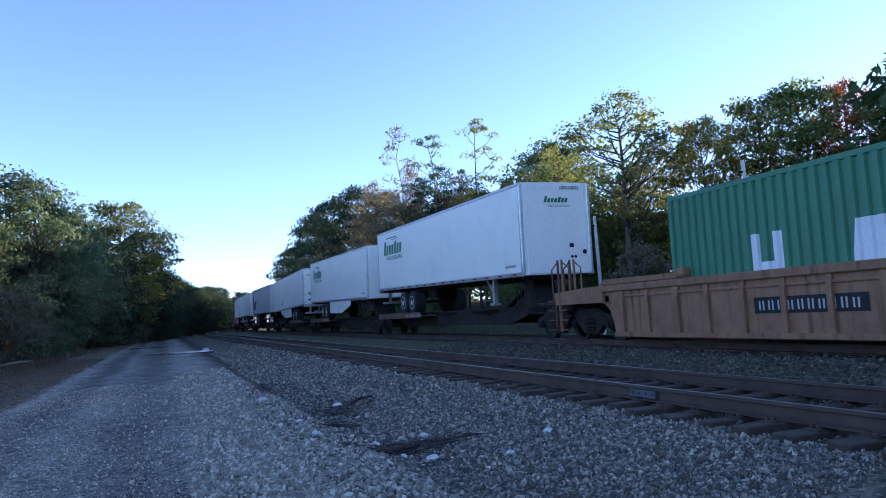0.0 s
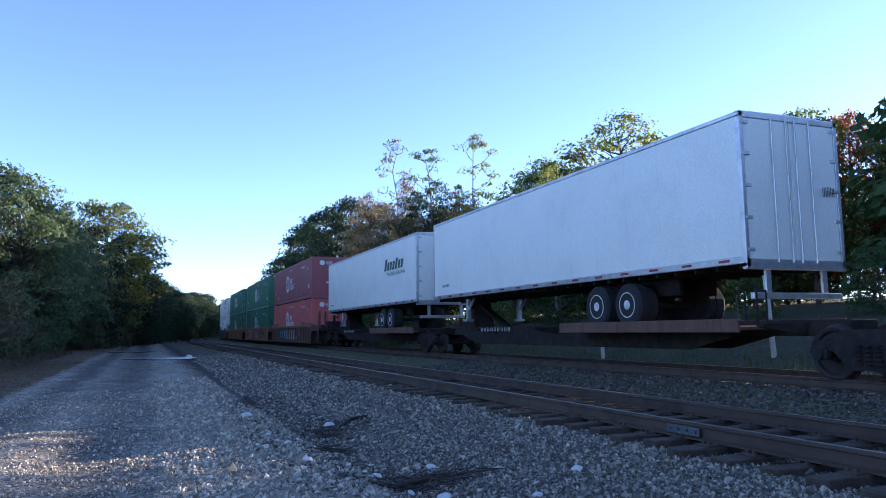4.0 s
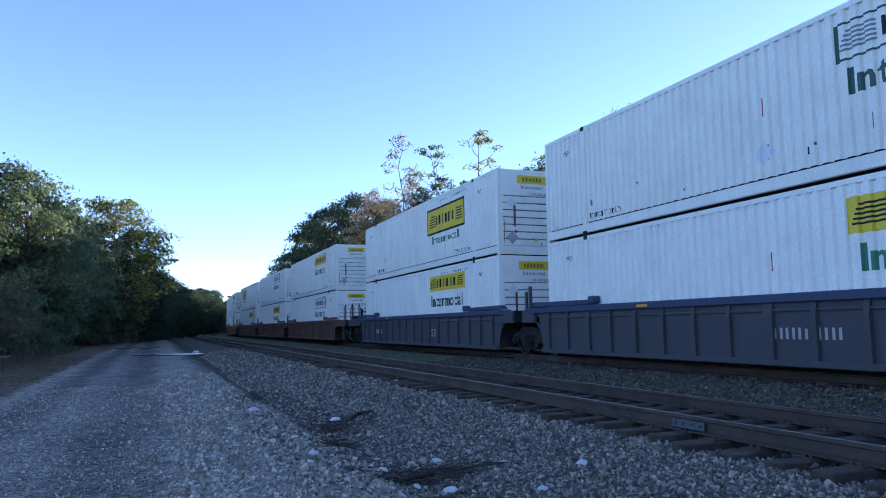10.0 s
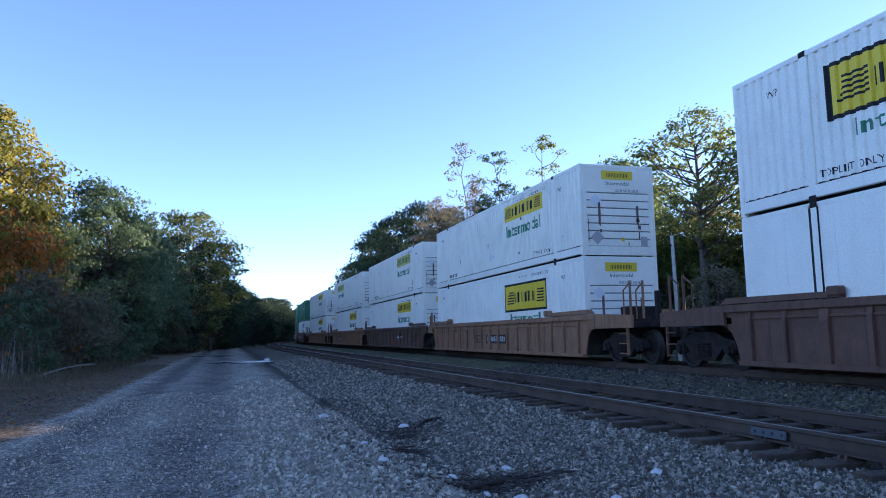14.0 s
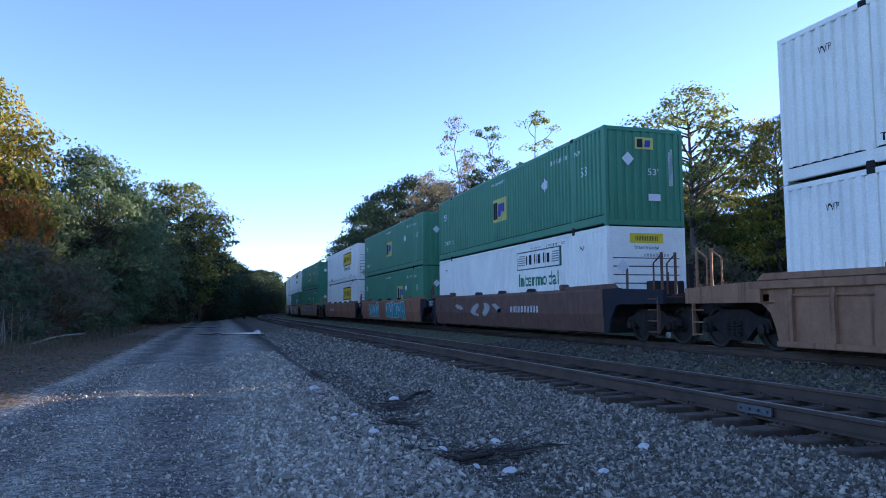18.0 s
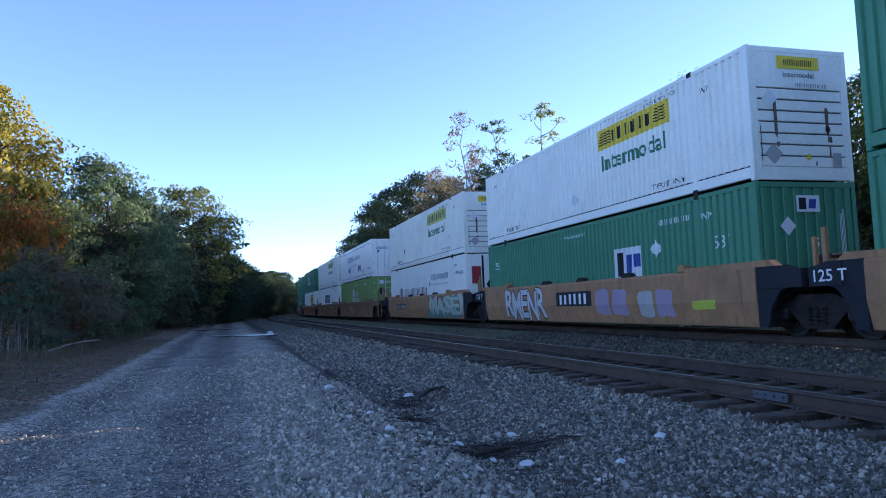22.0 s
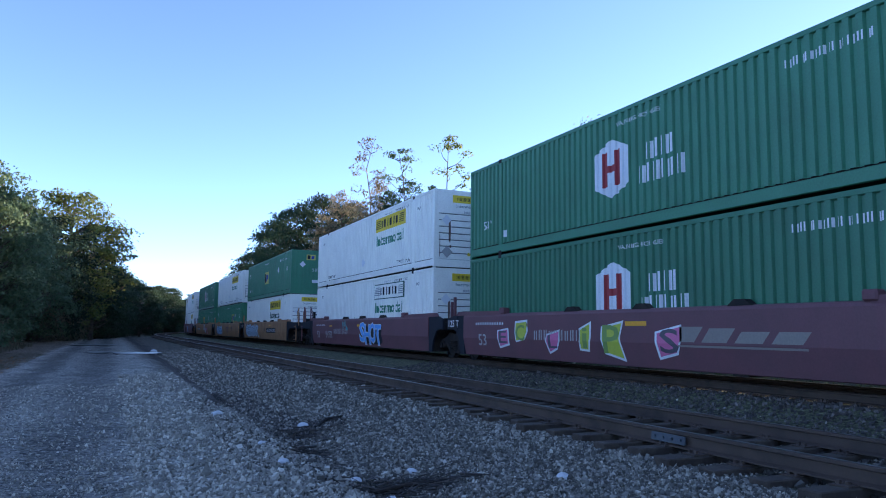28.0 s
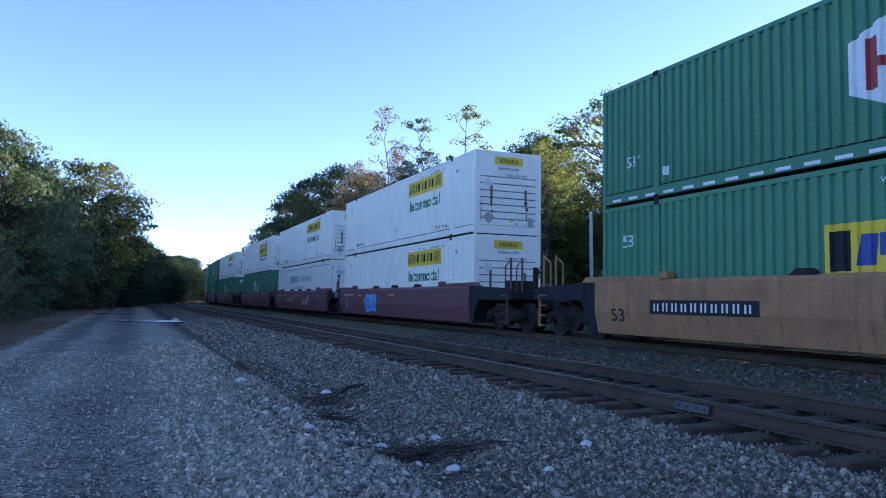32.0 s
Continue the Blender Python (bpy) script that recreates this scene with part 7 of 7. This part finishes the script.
UNITS = [
    # far end, upper, lower, car style, colour, chord, ends, label, marks
    (151.76, "hubred:maroon:corr", "hubred:corr", "rib", BROWN, TAN, "ca", "brown ribbed well car side with colourful graffiti", [K("number_lettering", "bars10", 11.6, 12.8, 0.68, 0.82, FADEWHITE)] + bubbles(4.0, 6.7, 0.35, 1.2, 4, TURQ, INK, 2) + patches(6.9, 11.1, [LILAC, LILAC, LILAC, LILAC]) + patches(11.2, 11.5, [PALEGREEN], 0.25, 0.7)),
    (171.02, "hub:dash:ribs", "hub:deep:ribs", "rib", TAN, TAN, "na", "tan ribbed well car with crimson graffiti letters", piece("ABUSE", 1.15, 5.8, 0.3, 1.08, CRIMSON, WHITEINK) + patches(7.0, 8.9, [PURPLE, PURPLE], 0.25, 1.1) + patches(8.95, 9.6, [SKYB], 0.35, 1.0) + bubbles(11.9, 14.3, 0.25, 1.15, 4, INK, LIME, 31) + [K("number_block", "bars2", 14.7, 15.3, 0.5, 0.85, INK)]),
    (190.47, "hub:dash:doors", "hub:deep:doors", "rib", TAN, TAN, "nc", "tan ribbed well car with faded purple graffiti", [K("marking", "@53", 14.35, 14.9, 0.45, 0.8, INK), K("number_block", "rect", 15.0, 16.1, 0.25, 1.15, ENDBLACK), K("marking", "bars5", 15.2, 16.0, 0.85, 0.92, WHITEINK, 0.008), K("marking", "bars5", 15.2, 16.0, 0.6, 0.65, WHITEINK, 0.008)] + swirl(4.7, 9.4, 0.3, 1.0, [DULLMARK, DULLMARK, DULLMARK, DULLMARK, DULLMARK], BROWN, None, 44) + bubbles(10.9, 13.3, 0.25, 1.1, 4, (OXBLOOD, PURPLE), DULLMARK, 52) + patches(13.2, 13.8, [BLUEINK], 0.3, 1.1)),
    (213.69, "box:aged", "outline:flip:worn:doors:burnt", "rib", SLATE, BLUE, "ca", "slate ribbed well car with a dark blue sill", [K("marking", "@53", 6.9, 7.4, 0.55, 0.85, FADEWHITE), K("number_lettering", "bars6", 2.8, 4.6, 0.6, 0.8, FADEWHITE), K("reflector", "rect", 3.6, 4.0, 1.28, 1.34, ORANGE, 0.08), K("reflector", "rect", 8.0, 8.4, 1.28, 1.34, ORANGE, 0.08)]),
    (232.93, "outline:aged:dark", "box", "rib", SLATE, BLUE, "na", "slate ribbed well car with a dark blue sill", [K("number_lettering", "bars6", 8.0, 9.6, 0.6, 0.8, FADEWHITE), K("reflector", "rect", 4.6, 5.0, 1.28, 1.34, ORANGE, 0.08)]),
    (252.27, "border:aged", "box:dark", "rib", SLATE, BLUE, "nc", "slate ribbed well car with a dark blue sill", [K("number_lettering", "bars4", 2.4, 3.4, 0.6, 0.8, WHITEINK), K("marking", "@53", 9.9, 10.4, 0.5, 0.8, FADEWHITE), K("reflector", "rect", 4.6, 5.0, 1.28, 1.34, ORANGE, 0.08)]),
    (275.32, "box:aged", "outline", "rib", BROWN, BROWN, "ca", "dark brown ribbed well car with a chalk scrawl", [K("chalk_mark", "scrawl7", 4.9, 9.3, 0.5, 0.98, FADEWHITE, 0.008)]),
    (294.46, "outline:aged:dark:outl", "box:dark", "rib", BROWN, BROWN, "na", "dark brown ribbed well car", [K("marking", "@125T", 14.8, 15.8, 0.5, 0.8, FADEWHITE)]),
    (313.61, "border:flip:doors", "plain", "rib", BROWN, BROWN, "nc", "dark brown ribbed well car", [K("chalk_mark", "bars2", 7.6, 7.9, 0.7, 0.95, FADEWHITE)]),
    (336.94, "box:aged", "border", "rib", TAN, TAN, "ca", "tan ribbed well car with a black number panel", [K("marking", "@53", 5.9, 6.6, 0.5, 0.85, INK), K("number_panel", "rect", 7.6, 9.9, 0.5, 0.85, INK), K("number_lettering", "bars10", 7.7, 9.8, 0.58, 0.78, WHITEINK, 0.008), K("marking", "@B", 4.0, 4.25, 1.0, 1.15, INK)]),
    (356.02, "pale:aged:outl", "box", "rib", BROWN, BROWN, "na", "brown ribbed well car", NUM),
    (375.1, "pale:flip:aged", "box:dark", "rib", TAN, TAN, "nc", "tan ribbed well car with a pale number panel", [K("number_panel", "rect", 4.0, 6.2, 0.5, 0.82, PLUM), K("number_lettering", "bars10", 4.1, 6.1, 0.57, 0.75, WHITEINK, 0.008), K("marking", "@53", 8.4, 9.1, 0.45, 0.85, INK), K("marking", "@A", 8.4, 8.6, 1.0, 1.16, INK)]),
    (398.13, "box:aged", "box", "rib", TAN, TAN, "cc", "single tan ribbed well car", NUM + [K("logo_lettering", "bars3", 8.8, 10.0, 0.6, 0.9, FADEWHITE)]),
    (421.0, "emp:corr", "outline", "smooth", BROWN, BROWN, "ca", "smooth rust-brown well car with white graffiti", [K("number_lettering", "bars10", 9.5, 12.0, 0.75, 0.98, WHITEINK)] + swirl(3.3, 9.0, 0.55, 1.15, [FADEWHITE, FADEWHITE, FADEWHITE, FADEWHITE], PLUM, None, 61)),
    (440.14, "emp:corr", "emp:rear:corr", "smooth", RUST, RUST, "na", "smooth rust-orange well car with turquoise graffiti", bubbles(2.6, 5.8, 0.3, 1.4, 4, TURQ, WHITEINK, 71) + bubbles(8.0, 12.8, 0.25, 1.4, 6, TURQ, WHITEINK, 81)),
    (459.3, "border", "border", "smooth", RUST, RUST, "nc", "smooth rust-orange well car with a white number", [K("number_lettering", "bars10", 3.0, 5.4, 0.75, 0.98, WHITEINK), K("marking", "@53", 1.2, 1.9, 0.45, 0.85, INK)]),
    (482.4, "emp:bright:corr", "emp:bright:corr", "smooth", GOLD, GOLD, "ca", "smooth tan well car with grey graffiti and a number panel", [K("number_panel", "rect", 10.8, 13.3, 0.7, 0.98, INK, 0.02), K("number_lettering", "bars10", 10.9, 13.2, 0.76, 0.92, WHITEINK, 0.024)] + swirl(2.0, 5.6, 0.7, 1.3, [FADEWHITE, FADEWHITE, FADEWHITE], BROWN, None, 91) + piece("WVR", 6.1, 11.8, 0.3, 1.35, DULLGREY, BROWN) + swirl(13.4, 16.1, 0.35, 1.38, [DULLGREY, BROWN, DULLGREY], FADEWHITE, None, 111)),
    (501.29, "box", "emp:rear:whitebox:corr", "smooth", GOLD, GOLD, "na", "smooth tan well car with a black stencil panel", [K("logo_panel", "rect", 6.8, 9.2, 0.7, 1.15, INK), K("logo_lettering", "bars3", 7.0, 9.0, 0.76, 1.08, WHITEINK, 0.008)] + piece("RMENR", 2.3, 5.9, 0.28, 1.3, SPRAYWHITE, INK) + patches(9.4, 11.3, [LILAC, LILAC], 0.4, 1.2) + patches(11.7, 13.4, [FADEWHITE, LILAC], 0.35, 1.1) + patches(14.0, 15.0, [LIME], 0.55, 0.8)),
    (520.6, "pale:aged", "reefer", "smooth", GOLD, GOLD, "nc", "smooth tan well car with large pale green graffiti", [K("number_panel", "rect", 2.6, 5.0, 0.75, 1.02, INK), K("number_lettering", "bars10", 2.7, 4.9, 0.8, 0.96, WHITEINK, 0.008)] + patches(9.9, 16.1, [TEAL, TEAL, TEAL], 0.22, 0.75) + patches(10.0, 13.5, [RUST], 0.8, 1.4) + swirl(10.2, 16.1, 0.3, 1.38, [SAGE, SAGE, SAGE, SAGE, SAGE, SAGE], SPRAYWHITE, None, 181) + [(nm, w, a, b, c, d, m, l + 0.016) for nm, w, a, b, c, d, m, l in piece("NASE", 10.6, 15.6, 0.45, 1.3, SAGE, TEAL)]),
    (543.35, "shipper", "olive:doors", "rib", TAN, TAN, "ca", "brown ribbed well car with a number panel", [K("number_panel", "rect", 10.2, 12.0, 0.7, 0.95, INK), K("number_lettering", "bars9", 10.3, 11.9, 0.76, 0.9, WHITEINK, 0.008), K("marking", "@53", 13.6, 14.2, 0.5, 0.85, INK), K("graffiti_patch", "hex", 6.0, 6.6, 0.6, 1.0, FADEWHITE), K("graffiti_patch", "bars4", 9.0, 9.8, 0.85, 1.0, CRIMSON)]),
    (562.15, "pale:aged:dark", "swift", "rib", TAN, TAN, "na", "brown ribbed well car with a dark number block", [K("number_block", "rect", 14.6, 16.0, 0.3, 1.2, INK), K("marking", "bars5", 14.8, 15.8, 0.9, 0.96, WHITEINK, 0.008), K("marking", "bars5", 14.8, 15.8, 0.6, 0.66, WHITEINK, 0.008), K("marking", "@53", 13.7, 14.3, 0.45, 0.85, INK), K("logo_lettering", "bars3", 8.6, 11.0, 0.55, 0.95, PLUM), K("graffiti_patch", "bars4", 11.5, 12.4, 0.85, 1.0, CRIMSON), K("graffiti_patch", "hex", 2.6, 3.2, 0.6, 1.05, FADEWHITE)]),
    (581.45, "hub:ribs", "border", "rib", TAN, TAN, "nc", "brown ribbed well car with a dark number block", [K("number_block", "rect", 14.0, 15.2, 0.3, 1.2, INK), K("marking", "@125T", 0.4, 1.5, 0.5, 0.8, WHITEINK), K("graffiti_patch", "bars5", 5.6, 7.4, 0.6, 1.05, WHITEINK)]),
    (604.05, "emp:fore:bright:doors", "hub:ribs", "smooth", WINE, WINE, "ca", "smooth dark maroon well car with faded lettering", MAROONMARK + tag_word("ku", 6.6, 7.6, 0.7, 1.25, WHITEINK, FADEWHITE)),
    (622.85, "hub:ribs", "hub:deep:ribs", "smooth", WINE, WINE, "na", "smooth dark maroon well car with pink and lime graffiti", MAROONMARK + letters("ECLiPS", [(2.2, 2.85, 0.5, 1.05), (3.15, 3.85, 0.58, 1.22), (4.8, 5.4, 0.42, 0.95), (6.3, 6.7, 0.45, 1.15), (7.1, 7.9, 0.36, 1.2), (9.0, 9.75, 0.42, 1.12)], (PINK, LIME))),
    (641.94, "box", "outline:worn", "smooth", WINE, WINE, "nc", "smooth dark maroon well car with sky blue graffiti", MAROONMARK[:5] + [K("graffiti_tag", "@SHOTER", 2.7, 3.9, 0.5, 0.86, FADEWHITE, 0.006)] + swirl(5.65, 6.6, 0.9, 1.4, [TURQ, TURQ, TURQ], PALEGREEN, None, 141) + piece("SHOT", 8.4, 11.2, 0.35, 1.2, SKYB, WHITEINK, INK)),
    (664.9, "emp:corr", "box:dark", "smooth", GOLD, GOLD, "ca", "smooth tan well car with pale blue graffiti", NUM2[1:] + [K("marking", "@B", 8.95, 9.2, 0.8, 1.0, INK), K("number_panel", "rect", 9.7, 12.9, 0.66, 1.0, INK), K("number_lettering", "bars10", 9.85, 12.8, 0.74, 0.92, WHITEINK, 0.008)] + piece("VERSUR", 0.9, 6.6, 0.35, 1.28, PALEBLUE, INK, PALEBLUE)),
    (683.7, "box", "emp:rear:corr", "smooth", GOLD, GOLD, "na", "smooth tan well car with bubble graffiti", NUM2[1:] + piece("SHOT!", 1.9, 5.4, 0.38, 1.18, PALEBLUE, INK, SKYB) + [K("logo_bar", "rect", 8.2, 9.4, 0.98, 1.08, OXBLOOD), K("logo_bar", "rect", 8.45, 8.65, 0.55, 0.98, OXBLOOD), K("logo_bar", "rect", 8.95, 9.15, 0.55, 0.98, OXBLOOD), K("logo_bar", "slant", 9.4, 9.95, 0.55, 1.08, OXBLOOD), K("graffiti_tag", "@SHOTER", 11.3, 12.3, 0.75, 1.1, INK, 0.006), K("marking", "@C", 6.3, 6.5, 0.82, 1.0, INK), K("reflector", "rect", 15.8, 16.1, 0.95, 1.2, ORANGE), K("reflector", "rect", 15.8, 16.1, 0.55, 0.8, ORANGE)]),
    (702.69, "hub:dash:ribs", "emp:bright:doors:near", "smooth", GOLD, GOLD, "nc", "smooth tan well car with turquoise and pink graffiti", [K("number_panel", "rect", 2.0, 5.0, 0.7, 1.0, INK), K("number_lettering", "bars10", 2.1, 4.9, 0.76, 0.94, WHITEINK, 0.008), K("marking", "@53", 0.6, 1.1, 0.5, 0.8, INK)] + piece("EC", 8.75, 9.9, 0.7, 1.35, PALEBLUE, INK) + piece("Li", 9.8, 10.9, 0.45, 1.0, PALEBLUE, INK) + piece("PS", 10.9, 12.6, 0.32, 1.0, PINK, INK) + [K("reflector", "rect", 15.8, 16.05, 0.95, 1.2, ORANGE), K("reflector", "rect", 15.8, 16.05, 0.5, 0.75, ORANGE)]),
    (726.1, "box", "box", "smooth", WINE, WINE, "ca", "smooth dark maroon well car with blue graffiti", MAROONMARK[:5] + swirl(4.4, 6.2, 0.3, 1.25, [SKYB, SKYB], INK, SKYB, 151)),
    (745.3, "box", "shipper", "smooth", WINE, WINE, "na", "smooth dark maroon well car with pale graffiti", MAROONMARK[:5] + swirl(9.4, 11.6, 0.3, 1.2, [FADEWHITE, FADEWHITE], PLUM, None, 161)),
    (764.5, "border", "hub:ribs", "smooth", WINE, WINE, "nc", "smooth dark maroon well car", MAROONMARK[:5]),
    (787.6, "box", "hub:ribs", "smooth", WINE, WINE, "ca", "smooth dark maroon well car", MAROONMARK[:5]),
    (806.8, "hub:ribs", "hub:deep:ribs", "smooth", WINE, WINE, "na", "smooth dark maroon well car", MAROONMARK[:5]),
    (826.0, "hub:ribs", "hub:ribs", "smooth", WINE, WINE, "nc", "smooth dark maroon well car", MAROONMARK[:5]),
    (849.2, "box", "box", "smooth", GOLD, GOLD, "ca", "smooth tan well car", NUM2[1:]),
    (868.4, "box", "box", "smooth", GOLD, GOLD, "nc", "smooth tan well car", NUM2[1:]),
]


def build_train():
    # a single green box in a tan well car ahead of the trailers
    c0 = 11.88 - 6.096
    car = well_car("rib", TAN, TAN, "cc", "tan ribbed well car carrying one short container", "well cars", [K("number_panel", "rect", 4.4, 6.8, 0.6, 0.9, INK), K("number_lettering", "bars10", 4.5, 6.7, 0.66, 0.84, FADEWHITE, 0.008), K("graffiti_patch", "bars4", 9.6, 11.0, 0.4, 1.0, BLUEINK)])
    ride(car, c0, TRAIN_Z)
    ride(make_box("forty"), c0, TRAIN_Z + 0.32)
    # trailers
    prem = [D("logo_lettering", "ital7", 1.05, 4.2, 1.72, 2.4, GREENINK), D("logo_line", "rect", 1.65, 3.3, 2.52, 2.56, INK), D("logo_line", "rect", 2.4, 3.5, 2.43, 2.46, GREYINK), D("lettering", "@TRAILER LEASING", 1.5, 4.1, 1.45, 1.65, DKGREENINK, 0.004, 0.01), D("number_lettering", "bars8", 14.9, 15.7, 0.28, 0.36, INK)]
    prem_end = [E("logo_lettering", "ital7", -0.45, 0.5, 2.3, 2.5, GREENINK, 0.005), E("marking", "@TRAILER LEASING", -0.3, 0.5, 2.16, 2.22, DKGREENINK), E("number_lettering", "bars9", 0.15, 0.9, 2.72, 2.84, INK), E("vent", "rect", 0.42, 0.58, 0.85, 0.98, INK), E("gland_socket", "disc", 0.9, 1.05, 0.62, 0.78, INK), E("gland_socket", "disc", 0.45, 0.55, 0.5, 0.6, INK), E("gland_socket", "disc", 0.58, 0.68, 0.5, 0.6, INK)]
    plate_end = [E("number_lettering", "bars9", -1.0, -0.25, 2.35, 2.47, INK, 0.012), E("placard", "diamond", -0.95, -0.6, 0.75, 1.1, FADEWHITE, 0.012), E("sticker", "rect", -0.9, -0.7, 0.35, 0.5, REDINK, 0.012)]
    cold_end = [E("panel", "rect", -0.75, 0.85, 2.1, 2.75, GREYINK), E("number_lettering", "bars10", -0.3, 0.6, 2.66, 2.74, INK, 0.01), E("plate", "rect", -0.1, 0.35, 2.25, 2.4, INK, 0.01), E("scar", "diamond", -0.2, 0.45, 0.75, 1.25, FADEWHITE), E("plate", "rect", -0.85, -0.62, 0.45, 0.8, WHITEINK), E("vent", "rect", 0.75, 1.05, 0.35, 0.65, INK)]
    rows = [
        (35.13, True, ICE, prem, prem_end, False, 1.1, "white box trailer with a green leasing mark, nose forward"),
        (53.72, True, ICE, prem, prem_end, True, 1.1, "white box trailer with side skirts and a green leasing mark"),
        (73.24, False, ICE, [D("placard", "diamond", 5.0, 5.4, 0.3, 0.9, GREYINK)], plate_end, True, -0.7, "white box trailer with closed rear doors and side skirts"),
        (92.62, True, SILVER, [D("logo_arrow", "arrow", 0.8, 4.4, 0.5, 2.3, PLUM), D("roof_band", "rect", 0.05, 16.1, 2.62, 2.66, INK), D("placard", "diamond", 9.8, 10.3, 0.9, 1.4, WHITEINK), D("number_lettering", "bars9", 13.2, 15.0, 0.55, 0.68, INK), D("marking", "@53'", 15.1, 15.5, 0.6, 0.85, INK)], cold_end, False, 0.3, "silver grey box trailer with a dark arrow shape"),
        (112.5, False, ICE, [D("number_lettering", "bars8", 0.9, 1.6, 0.4, 0.5, INK)], [E("number_lettering", "bars4", 0.75, 1.1, 1.35, 1.55, INK, 0.012)], False, 0.0, "plain white box trailer with closed rear doors"),
        (130.62, False, ICE, [D("logo_lettering", "ital7", 11.6, 14.6, 1.6, 2.15, DKGREENINK), D("lettering", "@TRAILER LEASING", 12.0, 14.6, 1.35, 1.5, DKGREENINK), D("number_lettering", "bars8", 0.6, 1.4, 0.3, 0.4, INK)], [], False, 0.0, "white box trailer with a dark green leasing mark, doors forward"),
    ]
    for k, (far, nose, skin, dec, edec, skirt, tilt, label) in enumerate(rows):
        c = far - HALF
        ride(trailer("plain" if skin is SILVER else "ice", label, nose, skin, dec, edec, skirt), c, TRAIN_Z + 0.93, tilt)
        ends = "ca" if k == 0 else ("nc" if k == 5 else "na")
        ride(spine_car("black spine car with a rusty wheel platform", nose, ends, [K("number_lettering", "bars9", 4.6, 6.8, 0.86, 0.98, FADEWHITE)]), c, TRAIN_Z)
    for n, (far, up, low, style, colour, chord, ends, label, marks) in enumerate(UNITS):
        c = far - HALF
        ride(well_car(style, colour, chord, ends, label, "well cars", marks + (CAPACITY if style == "smooth" and ends[1] != "c" else [])), c, TRAIN_Z)
        ride(make_box(low, n * 2 + 1), c, TRAIN_Z + 0.32)
        ride(make_box(up, n * 2), c, TRAIN_Z + 3.225)


build_train()


def motions():
    """The train runs along its line at an even speed."""
    for t, s0, z, tilt in MOVERS:
        rows = []
        straight = s0 <= BEND_Y
        for k in ([0, 32] if straight else range(0, 33)):
            x, y, a = along(s0 - SPEED * k)
            rows.append((k, pose(x, y, z, tilt, 0, -math.degrees(a))))
        walk(t, rows)


motions()
